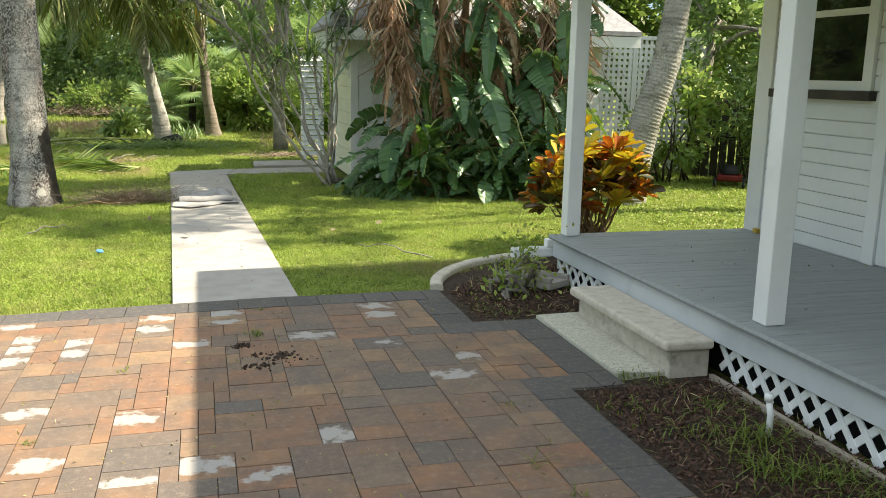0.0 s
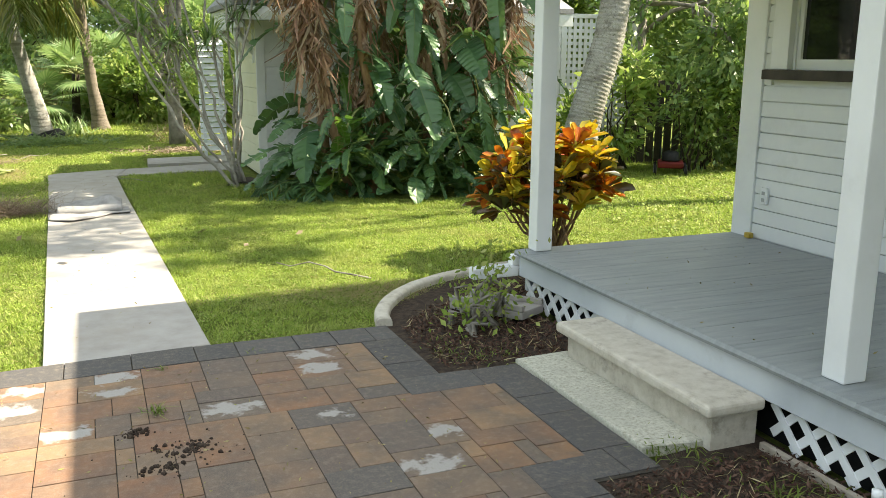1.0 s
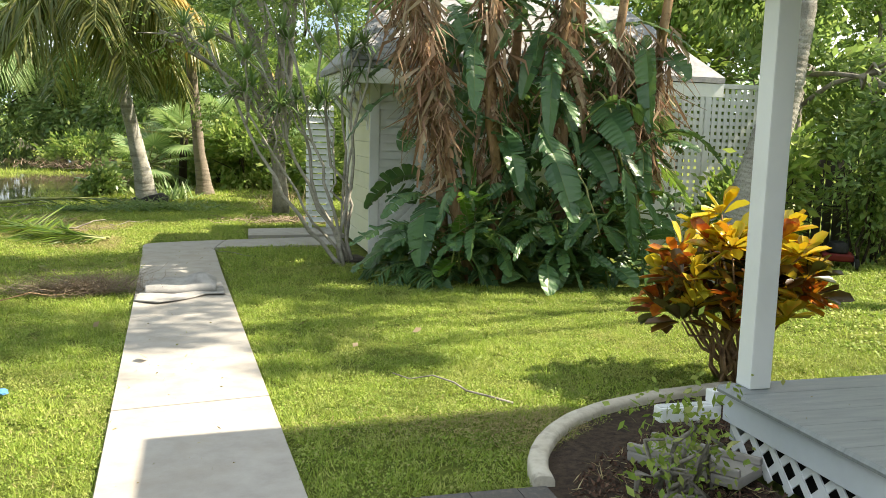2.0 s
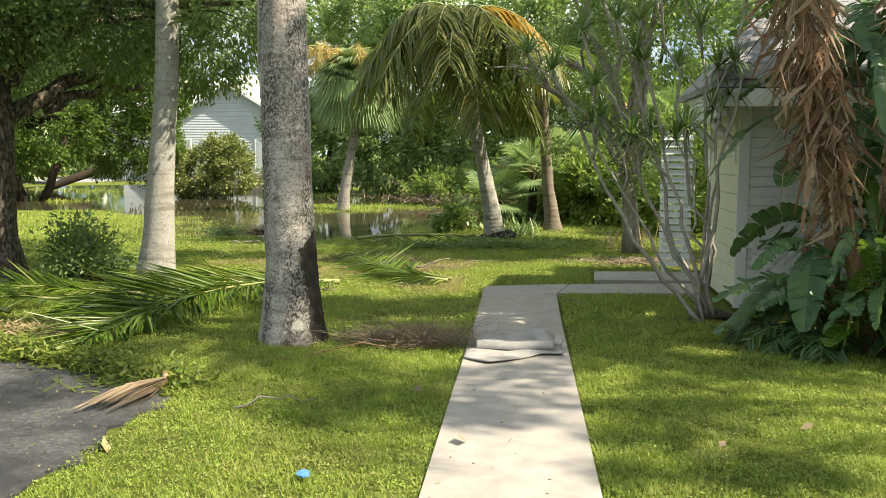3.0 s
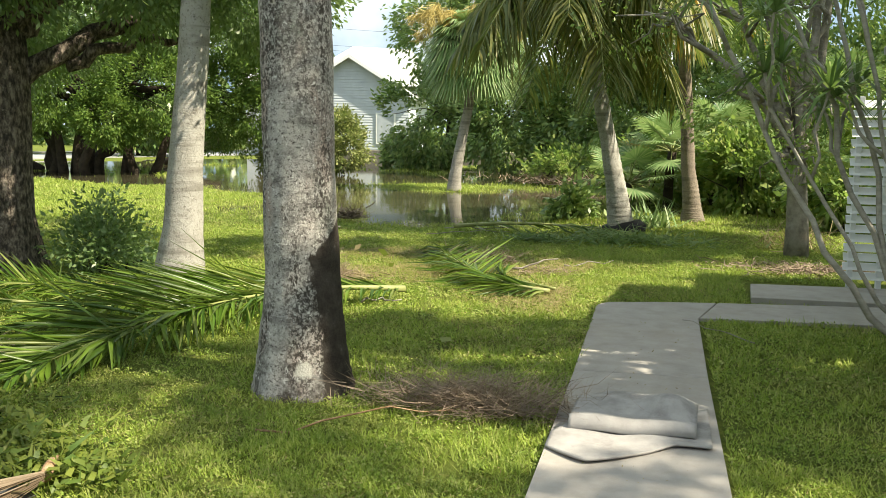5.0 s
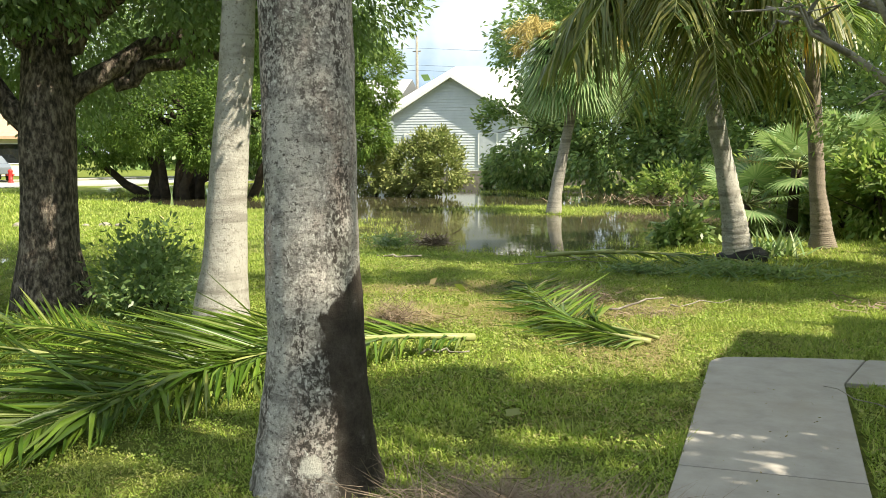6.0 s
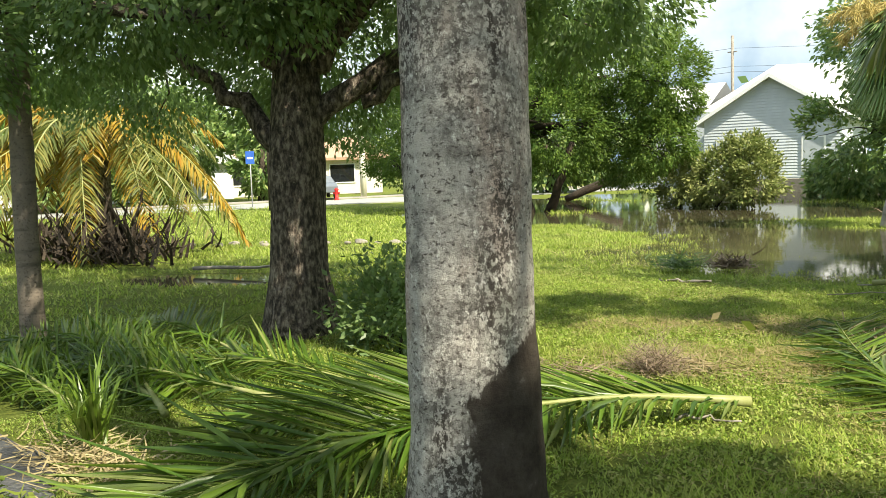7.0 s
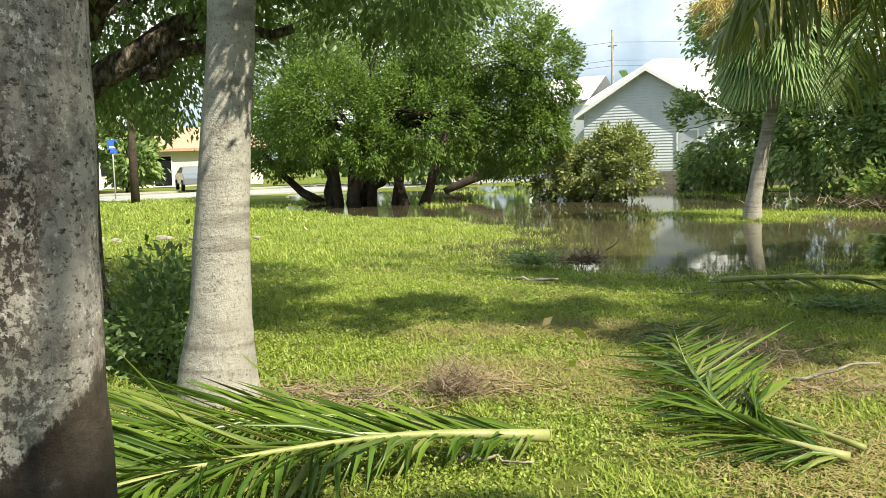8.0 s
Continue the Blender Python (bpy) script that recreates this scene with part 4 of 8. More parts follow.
outlet = thing("wall_outlet", (WX, 6.55, 0.7), "white weatherproof outlet cover on the siding", "outlet")
part("cover", rbox(WX - 0.03, WX - 0.008, 6.505, 6.575, 0.655, 0.775, 0.006), M["white_paint"], outlet)
for z in (0.685, 0.735):
    part("socket", rbox(WX - 0.034, WX - 0.031, 6.525, 6.555, z - 0.012, z + 0.014, 0.002), M["steel"], outlet)
solo("brass_bracket", rbox(WX - 0.075, WX - 0.034, 6.60, 6.655, 0.392, 0.43, 0.004), M["copper"], "small yellowed bracket where wall meets deck", "bracket")

# deck: boards on a skirt
deck = thing("porch_deck", (4, 4, 0.37), "grey painted tongue-and-groove porch floor", "porch", kind="structure")
DY1 = 6.86
y = DY1
k = 0
while y > -2.5:
    h = 0.092
    z1 = 0.39 + 0.0004 * math.sin(k * 2.3)
    q = Acc()
    v = [(3.02, y - h + 0.0005, 0.355), (WX - 0.021, y - h + 0.0005, 0.355), (WX - 0.021, y - 0.0005, 0.355), (3.02, y - 0.0005, 0.355)]
    q.add(v + [(3.028 if i in (0, 3) else p[0], p[1], z1) for i, p in enumerate(v)] + [(3.016, v[0][1], 0.372), (3.016, v[3][1], 0.372)],
          [(3, 2, 1, 0), (4, 5, 6, 7), (0, 1, 5, 4), (2, 3, 7, 6), (1, 2, 6, 5), (0, 4, 8), (3, 9, 7), (0, 8, 9, 3), (8, 4, 7, 9)])
    part("deck_board", q, M["deck_grey"], deck)
    y -= h
    k += 1
part("fascia", rbox(3.055, 3.095, -2.5, DY1 - 0.01, 0.205, 0.354, 0.004), M["fascia_grey"], deck, "pale blue-grey fascia board")
part("fascia", rbox(3.097, WX, DY1 - 0.06, DY1 - 0.02, 0.10, 0.354, 0.004), M["fascia_grey"], deck)
# board behind the lattice, its black colour painted in as shade
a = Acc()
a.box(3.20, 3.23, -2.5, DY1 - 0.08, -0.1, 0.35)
part("void_board", a, M["painted_shade"], deck, "near-black board painted as the shade under the deck")

skirt = thing("lattice_skirt", (3.1, 4, 0), "white diagonal lattice skirt under the porch edge", "lattice", kind="structure")


def lattice_run(y0, y1, z0, z1, step=0.155):
    h = z1 - z0
    y = y0 - h
    while y < y1:
        for s, x in ((1, 3.10), (-1, 3.108)):
            ya, yb = (y, y + h) if s > 0 else (y + h, y)
            p, q = np.array((ya, z0)), np.array((yb, z1))
            ts = [0.0, 1.0]
            for lim in (y0, y1):
                t = (lim - ya) / (yb - ya)
                if 0 < t < 1:
                    inside_first = (ya >= y0 and ya <= y1)
                    ts = [0.0, t] if inside_first else [t, 1.0]
            m_ = ya + (yb - ya) * (ts[0] + ts[1]) / 2
            if m_ < y0 or m_ > y1 or ts[1] - ts[0] < 0.15:
                continue
            a0, a1 = p + (q - p) * ts[0], p + (q - p) * ts[1]
            d = (a1 - a0) / np.linalg.norm(a1 - a0)
            n_ = np.array((-d[1], d[0])) * 0.02
            c = [a0 - n_, a1 - n_, a1 + n_, a0 + n_]
            v = [(x - 0.004, *u) for u in c] + [(x + 0.0035, *u) for u in c]
            part("lattice_strip", Acc().add(v, [(3, 2, 1, 0), (4, 5, 6, 7), (0, 1, 5, 4), (1, 2, 6, 5), (2, 3, 7, 6), (3, 0, 4, 7)]), M["white_paint"], skirt)
        y += step


lattice_run(1.2, 4.42, 0.01, 0.225)
lattice_run(5.62, 6.82, 0.01, 0.225)
part("edging", rbox(3.02, 3.05, 0.5, 4.40, -0.05, 0.022, 0.004), M["dry_wood"], skirt, "weathered edging strip")

for k, (y0, y1) in enumerate(((6.735, 6.855), (4.075, 4.195), (1.45, 1.57))):
    post = thing("porch_post", (3.18, y0 + 0.07, 0.39), "square white painted wooden porch post", "post", "porch posts", "structure")
    part("shaft", rbox(3.122, 3.244, y0, y1, 0.392, 2.36, 0.008), M["white_paint"], post)
    part("cap", rbox(3.097, 3.269, y0 - 0.025, y1 + 0.025, 2.31, 2.355, 0.005), M["white_paint"], post)

# porch roof: beam, ceiling, roof planes, gutter
part("beam", rbox(3.10, 3.28, -2.5, 6.90, 2.362, 2.56, 0.006), M["white_paint"], tagged(thing("porch_beam", (3.18, 4, 2.4), "white painted porch beam over the posts", "beam", kind="structure"), kind="structure"))
solo("ceiling", Acc().box(3.285, WX, -2.5, 6.9, 2.45, 2.50), M["white_paint"], "white boarded porch ceiling", "ceiling", kind="structure")
roof = thing("roof", (6, 3, 2.6), "grey shingled house roof with white eaves", "roof", kind="structure")
v = []
EX, EY, EZ = 2.86, 7.42, 2.58
for x, z in ((EX, EZ), (8.2, 4.6), (13.5, EZ)):
    for dz in (0.0, 0.14):
        for yy in (-7.5, EY):
            v.append((x, yy, z + dz))
part("roof_plane", Acc().add(v, [(0, 1, 5, 4), (2, 6, 7, 3), (0, 2, 3, 1), (0, 4, 6, 2), (1, 3, 7, 5), (4, 5, 9, 8), (6, 10, 11, 7), (8, 9, 11, 10), (4, 8, 10, 6), (5, 7, 11, 9)]), M["roof_shingle"], roof)
part("gutter", rbox(EX - 0.10, EX - 0.004, -7.5, EY, EZ + 0.0, EZ + 0.12, 0.02), M["white_paint"], roof, "white metal gutter")
part("gable_wall", Acc().add([(WX, 6.80, 2.6), (11.5, 6.80, 2.6), (11.5, 6.80, 3.36), (8.2, 6.80, 4.5), (WX, 6.80, 3.3)] + [(WX, 6.72, 2.6), (11.5, 6.72, 2.6), (11.5, 6.72, 3.36), (8.2, 6.72, 4.5), (WX, 6.72, 3.3)],
     [(4, 3, 2, 1, 0), (5, 6, 7, 8, 9)]), M["siding_white"], roof)

# front step with a bullnose, on its slab
step = thing("front_step", (2.9, 5.1, 0), "cast stone front step with a rounded nosing, black stains", "step", kind="structure")
part("riser", rbox(2.80, 3.052, 4.46, 5.72, -0.05, 0.158, 0.006), M["cast_stone"], step)
part("tread", rbox(2.735, 3.054, 4.41, 5.76, 0.160, 0.222, 0.028, 4), M["cast_stone"], step)
solo("step_slab", Acc().prism([(2.505, 4.55), (2.86, 4.50), (2.84, 5.80), (2.50, 5.78)], -0.08, 0.022, 0.01), M["pebble_slab"], "exposed-pebble concrete slab at the foot of the step", "slab", kind="structure")

# downspout end and its splash block
spout = thing("downspout", (3.1, 7.0, 0.2), "white ribbed metal downspout elbow ending at the bed", "downspout")
part("pipe", rbox(2.72, 3.074, 6.885, 6.965, 0.19, 0.268, 0.012), M["white_paint"], spout)
part("upright", rbox(3.02, 3.098, 6.885, 6.965, 0.269, 0.34, 0.010), M["white_paint"], spout)
for k in range(3):
    part("rib", rbox(2.725, 3.07, 6.900 + k * 0.022, 6.906 + k * 0.022, 0.2685, 0.273, 0.001), M["white_paint"], spout)
block = thing("splash_block", (2.8, 6.7, 0), "grey concrete splash block tilted in the mulch", "splash block")
ob = part("trough", rbox(-0.30, 0.30, -0.13, 0.13, 0.0, 0.055, 0.012), M["concrete"], block)
ob.matrix_parent_inverse = Matrix.Identity(4)
for s in (-0.115, 0.115):
    ob = part("side", rbox(-0.30, 0.30, s - 0.015, s + 0.015, 0.056, 0.095, 0.008), M["concrete"], block)
    ob.matrix_parent_inverse = Matrix.Identity(4)
block.rotation_euler = (0, radians(-3), radians(-60))
block.location = (2.82, 6.72, 0.01)

# white pvc stub in the bed
stub = thing("pipe_stub", (2.62, 3.62, 0), "short white plastic irrigation pipe standing in mulch", "pipe")
part("riser", Acc().tube([(2.86, 3.62, -0.05), (2.86, 3.62, 0.10), (2.85, 3.63, 0.17)], [0.016, 0.016, 0.015], 10), M["white_paint"], stub)
part("cap", Acc().tube([(2.85, 3.63, 0.165), (2.849, 3.631, 0.20)], [0.021, 0.021], 10), M["white_paint"], stub)

# ---- cottage ----
cot = thing("cottage", (4.5, 16, 0), "small white lap-sided cottage with grey shingle roof and bracketed gable", "cottage")
CY = 14.15
a = Acc()
a.box(2.60, 6.9, CY + 0.03, CY + 0.15, 0, 2.35).box(2.60, 2.72, CY + 0.15, 15.9, 0, 2.35).box(6.78, 6.9, CY + 0.15, 15.9, 0, 2.35).box(2.60, 6.9, 15.9, 16.02, 0, 2.35)
part("wall", a, M["siding_white"], cot)
for k in range(13):
    z = 1.03 + 0.105 * k
    v = [(2.69, CY + 0.03, z), (2.69, CY - 0.006, z), (2.69, CY + 0.014, z + 0.100), (2.69, CY + 0.03, z + 0.100)]
    v += [(6.85, yy, zz) for _, yy, zz in v]
    part("siding_board", Acc().add(v, [(3, 2, 1, 0), (4, 5, 6, 7), (1, 5, 4, 0), (2, 6, 5, 1), (3, 7, 6, 2), (0, 4, 7, 3)]), M["siding_white"], cot)
for k in range(11):
    z = 0.02 + 0.205 * k
    part("side_board", rbox(2.578, 2.598, CY + 0.03, 15.88, z, z + 0.200, 0.003, 1), M["cream_paint"], cot, "cream painted side board")
part("corner_post", rbox(2.565, 2.685, CY - 0.022, CY + 0.028, 0, 2.33, 0.006), M["white_paint"], cot)
part("sill_board", rbox(2.69, 6.8, CY - 0.03, CY + 0.028, 0.985, 1.028, 0.004), M["white_paint"], cot)
part("corner_post", rbox(2.56, 2.60, 15.882, 16.04, 0, 2.33, 0.006), M["white_paint"], cot)
# crossed lattice closing the wall's foot
for s_, yy in ((1, CY + 0.004), (-1, CY + 0.014)):
    x = 2.69 - 0.96
    while x < 4.3:
        x0_, x1_ = (x, x + 0.96) if s_ > 0 else (x + 0.96, x)
        t0_ = max(0.0, (2.70 - x0_) / (x1_ - x0_)) if s_ > 0 else 0.0
        t1_ = 1.0 if s_ > 0 else min(1.0, (2.70 - x0_) / (x1_ - x0_))
        if t1_ - t0_ > 0.05:
            p_, q_ = np.array((x0_ + (x1_ - x0_) * t0_, 0.96 * t0_)), np.array((x0_ + (x1_ - x0_) * t1_, 0.96 * t1_))
            n_ = np.array((-(q_ - p_)[1], (q_ - p_)[0])) / np.linalg.norm(q_ - p_) * 0.021
            c_ = [p_ - n_, q_ - n_, q_ + n_, p_ + n_]
            v = [(c[0], yy - 0.0045, c[1] + 0.012) for c in c_] + [(c[0], yy + 0.0045, c[1] + 0.012) for c in c_]
            part("lattice_strip", Acc().add(v, [(3, 2, 1, 0), (4, 5, 6, 7), (0, 1, 5, 4), (1, 2, 6, 5), (2, 3, 7, 6), (3, 0, 4, 7)]), M["white_paint"], cot)
        x += 0.105
# hipped roof: ridge along x, eave towards -y
RX0, RX1, RY0, RYM, RY1 = 2.20, 7.3, 13.55, 14.92, 16.3
RZ0, RZM, HIP = 2.36, 3.40, 0.9
v = [(x, y, RZ0 + dz) for dz in (0.0, 0.07) for x, y in ((RX0, RY0), (RX1, RY0), (RX1, RY1), (RX0, RY1))]
v += [(RX0 + HIP, RYM, RZM + 0.08), (RX1 - HIP, RYM, RZM + 0.08)]
part("roof_deck", Acc().add(v, [(3, 2, 1, 0), (0, 1, 5, 4), (1, 2, 6, 5), (2, 3, 7, 6), (3, 0, 4, 7), (4, 5, 9, 8), (5, 6, 9), (6, 7, 8, 9), (7, 4, 8)]), M["roof_shingle"], cot)
slope = np.array((0, RYM - RY0, RZM - RZ0))
L_ = np.linalg.norm(slope)
su = slope / L_
nrm = np.array((0, -su[2], su[1]))
rr = random.Random(9)
rows = int(L_ / 0.14)
for j in range(rows):
    x = RX0 - rr.uniform(0, 0.3)
    while x < RX1:
        w = rr.choice((0.25, 0.32, 0.4, 0.3))
        hip0, hip1 = RX0 - 0.01 + HIP * j * 0.14 / L_, RX0 - 0.01 + HIP * (j * 0.14 + 0.175) / L_
        x0, x1 = max(x, hip0) + 0.003, min(x + w, RX1 + 0.01) - 0.003
        x += w
        if x1 - x0 < 0.05 or x0 > 5.6 + 0.2 * rr.random():
            continue
        o = np.array((0, RY0 - 0.02, RZ0 + 0.075)) + su * (j * 0.14)
        e = 0.012 + rr.uniform(0, 0.005)
        base = [o + nrm * 0.003, o + nrm * e, o + su * 0.175 + nrm * 0.010, o + su * 0.175 + nrm * 0.001]
        vv = [(x0 if m < 2 else max(x0, min(hip1, x1 - 0.01)), p[1], p[2]) for m, p in enumerate(base)] + [(x1, p[1], p[2]) for p in base]
        part("shingle", Acc().add(vv, [(0, 1, 2, 3), (7, 6, 5, 4), (0, 4, 5, 1), (1, 5, 6, 2), (2, 6, 7, 3), (3, 7, 4, 0)]), M["roof_shingle"], cot)
# lower rear wing, unseen, added to shade the screen and the ground beside it
part("rear_wall", Acc().box(3.15, 6.9, 16.022, 17.2, 0, 2.33), M["siding_white"], cot)
part("rear_roof", Acc().add([(2.95, 16.31, 2.34), (7.3, 16.31, 2.34), (7.3, 17.4, 2.34), (2.95, 17.4, 2.34), (2.95, 16.31, 2.44), (7.3, 16.31, 2.44), (7.3, 17.4, 2.44), (2.95, 17.4, 2.44), (3.9, 16.31, 3.0), (7.3, 16.31, 3.0)],
     [(3, 2, 1, 0), (2, 3, 7, 6), (3, 0, 4, 7), (1, 2, 6, 5, 9), (0, 1, 9, 8, 4), (7, 4, 8), (6, 7, 8, 9)]), M["roof_shingle"], cot)
# ridge caps down the hip, and boards under the western eave
for k in range(14):
    f0, f1 = k / 14, (k + 1.25) / 14
    p0_, p1_ = (np.array((RX0 + HIP * f, RY0 + (RYM - RY0) * f, RZ0 + 0.09 + (RZM - RZ0) * f)) for f in (f0, min(1.0, f1)))
    v = [p0_ + (-0.09, 0.02, 0.0), p0_ + (0, 0, 0.02), p0_ + (0.02, -0.09, 0.0), p1_ + (-0.09, 0.02, -0.008), p1_ + (0, 0, 0.012), p1_ + (0.02, -0.09, -0.008)]
    part("hip_cap", Acc().add(v, [(0, 1, 4, 3), (1, 2, 5, 4)]), M["roof_shingle"], cot)
for k in range(2):
    z0 = 2.160 + 0.098 * k
    xx = RX0 + 0.06
    part("fascia_board", rbox(xx - 0.018 + 0.004 * k, xx + 0.03, RY0 + 0.02, RY1 - 0.1, z0, z0 + 0.096, 0.003, 1), M["siding_white"], cot)
part("eave_board", rbox(RX0 + 0.09, RX1, RY0 + 0.02, RY0 + 0.06, 2.17, 2.35, 0.004), M["white_paint"], cot)
part("soffit", rbox(RX0 + 0.09, RX1, RY0 + 0.062, CY - 0.035, 2.30, 2.33, 0.003), M["white_paint"], cot)
part("gable_beam", rbox(RX0 + 0.05, RX0 + 0.13, 13.6, 16.2, 2.07, 2.155, 0.005), M["white_paint"], cot)
for yy in (14.35, 15.6):
    q = Acc().tube([(RX0 + 0.07, yy, 2.09), (2.60, yy, 1.74)], [0.055, 0.055], 4)
    part("bracket", q, M["white_paint"], cot)
    part("bracket_post", rbox(2.555, 2.598, yy - 0.045, yy + 0.045, 1.60, 2.07, 0.004), M["white_paint"], cot)
# louvred screen beside the cottage
scr = thing("louvred_screen", (2.0, 16.9, 0), "white slatted privacy screen beside the cottage", "screen")
for x0 in (2.12, 2.40):
    part("upright", rbox(x0, x0 + 0.05, 16.88, 16.96, 0.0, 2.0, 0.004), M["siding_white"], scr)
for k in range(19):
    z = 0.12 + k * 0.098
    v = [(2.07, 16.86, z), (2.07, 16.875, z + 0.006), (2.07, 16.93, z + 0.075), (2.07, 16.915, z + 0.07)]
    v += [(2.50, *u[1:]) for u in v]
    part("slat", Acc().add(v, [(3, 2, 1, 0), (4, 5, 6, 7), (1, 5, 4, 0), (2, 6, 5, 1), (3, 7, 6, 2), (0, 4, 7, 3)]), M["siding_white"], scr)

# white lattice fence right of the clump
fence = thing("lattice_fence", (7.8, 14.9, 0), "white square wooden lattice fence panel", "fence")
FX0, FX1, FZ = 6.45, 9.3, 2.42
part("top_rail", rbox(FX0, FX1, 14.86, 14.95, FZ - 0.05, FZ + 0.02, 0.005), M["white_paint"], fence)
for x in (FX0, 7.9, FX1):
    part("post", rbox(x - 0.05, x + 0.05, 14.87, 14.94, 0 - 0.05, FZ - 0.052, 0.005), M["white_paint"], fence)
x = FX0 + 0.09
while x < FX1 - 0.05:
    part("lattice_slat", rbox(x - 0.030, x + 0.030, 14.885, 14.894, 0.02, FZ - 0.052, 0), M["white_paint"], fence)
    x += 0.105
z = 0.06
while z < FZ - 0.06:
    part("lattice_slat", rbox(FX0 + 0.05, FX1 - 0.05, 14.896, 14.905, z - 0.030, z + 0.030, 0), M["white_paint"], fence)
    z += 0.105

# ---- palms ----
def palm_trunk(pts, radii, n=30, ring=0.010):
    """Smooth line through the points, with faint level rings."""
    pts, radii = np.asarray(pts, float), np.asarray(radii, float)
    u = np.linspace(0, len(pts) - 1, n)
    k = np.arange(len(pts))
    line = np.stack([np.interp(u, k, pts[:, i]) for i in range(3)], 1)
    for _ in range(3):
        line[1:-1] = (line[:-2] + 2 * line[1:-1] + line[2:]) / 4
    rad = np.interp(u, k, radii)
    for _ in range(1):
        rad[1:-1] = (rad[:-2] + 2 * rad[1:-1] + rad[2:]) / 4
    rad = rad * (1 + ring * (np.arange(n) % 3 - 1))
    return Acc().tube(line, rad, 28, 0.05)


def feather_palm(name, label, trunk, radii, fronds, length, leaflet, bark, seed, group="", n=46, rings=30, droop=(0.3, 0.9), dead=0, leaf="palm_leaf", low=-0.2, nuts=0, hang=0.9, only=None, high=0.9, pick=None):
    r = np.random.default_rng(seed)
    t = thing(name, trunk[0], label, "palm tree", group)
    base = np.array(trunk[0])
    tr = palm_trunk([np.array(p) - base for p in trunk], radii, rings, 0.028 if rings > 80 else 0.010)
    ob = part("trunk", tr, bark, t)
    ob.matrix_parent_inverse = Matrix.Identity(4)
    top = np.array(trunk[-1], float)
    for i in range(fronds):
        az = 2 * math.pi * i / fronds + r.uniform(-0.3, 0.3)
        if only and not only(math.cos(az), math.sin(az)):
            continue
        el = r.uniform(low, high)
        d = (math.cos(az) * math.cos(el), math.sin(az) * math.cos(el), math.sin(el))
        line, q = frond_arrays(top + np.array(d) * 0.1, d, length * r.uniform(0.85, 1.1), leaflet, r.uniform(*droop) * (0.75 if el < 0.2 else 1), n, 0.04, hang, r, r.uniform(-0.15, 0.15), 0.8)
        fr = part("frond", soup("frond", strips_mesh("f", q)), M["palm_yellow"] if (i < dead if pick is None else i % pick == 0) else M[leaf], t)
        part("rachis", Acc().tube(line, np.linspace(0.03, 0.005, len(line)), 6), M["rachis"], fr)
    if nuts:
        for i in range(nuts):
            c = top + np.array((r.normal() * 0.18, r.normal() * 0.18, -0.25 - 0.1 * r.random()))
            bm = bmesh.new()
            bmesh.ops.create_icosphere(bm, subdivisions=2, radius=0.10)
            for v in bm.verts:
                v.co = Vector(c) + Vector((v.co.x, v.co.y, v.co.z * 1.25)) * (1 + 0.06 * noise.noise(v.co * 8))
            part("coconut", bm, M["stem_brown"], t)
    return t


def fan_leaf(p0, d, length, size, r, segs=38, droop=0.5, spread=2.3):
    """A fan palm leaf: its stalk line, and pointed segments (n, 4, 3)."""
    p0, d = np.asarray(p0, float), unit(np.asarray(d, float))
    t = np.linspace(0, 1, 7)
    line = p0 + d * (t * length)[:, None]
    line[:, 2] -= 0.22 * length * t**2
    hub = line[-1]
    ax = unit(line[-1] - line[-2])
    side = unit(np.cross(ax, (0, 0, 1.0)))
    up_ = np.cross(side, ax)
    an = np.linspace(-spread, spread, segs)
    dirs = ax * np.cos(an)[:, None] + side * np.sin(an)[:, None] + up_ * (0.15 - 0.1 * np.abs(an))[:, None]
    ln = size * (0.75 + 0.25 * np.cos(an * 0.6)) * r.uniform(0.9, 1.08, segs)
    mid = hub + dirs * (ln * 0.55)[:, None]
    tip = hub + dirs * (ln * 0.95)[:, None]
    tip[:, 2] -= droop * ln * 0.45
    mid[:, 2] -= droop * ln * 0.06
    w = unit(np.cross(dirs, up_)) * (size * 0.034)
    return line, np.stack([np.broadcast_to(hub, mid.shape), mid + w, tip, mid - w], 1)


def fan_palm(name, label, trunk, radii, n, stalk, size, bark, seed, dead=0, group="", low=-0.6, leaf="fan_leaf", rings=24, droop=0.6):
    r = np.random.default_rng(seed)
    t = thing(name, trunk[0], label, "palm tree", group)
    base = np.array(trunk[0])
    ob = part("trunk", palm_trunk([np.array(p) - base for p in trunk], radii, rings), bark, t)
    ob.matrix_parent_inverse = Matrix.Identity(4)
    top = np.array(trunk[-1], float)
    for i in range(n):
        az, el = i * 2.4 + r.uniform(-0.2, 0.2), low + (1.25 - low) * ((i + 0.5) / n)
        if i < dead:
            el = r.uniform(0.3, 0.7)
            az = 2.2 + r.uniform(-0.9, 0.9)
        d = (math.cos(az) * math.cos(el), math.sin(az) * math.cos(el), math.sin(el))
        line, q = fan_leaf(top, d, stalk * r.uniform(0.8, 1.1), size * r.uniform(0.85, 1.1), r, droop=droop)
        lf = part("fan_leaf", soup("fan_leaf", q), M["palm_yellow"] if i < dead else M[leaf], t)
        part("stalk", Acc().tube(line, np.linspace(0.022, 0.01, 7), 5), M["rachis"], lf)
    return t


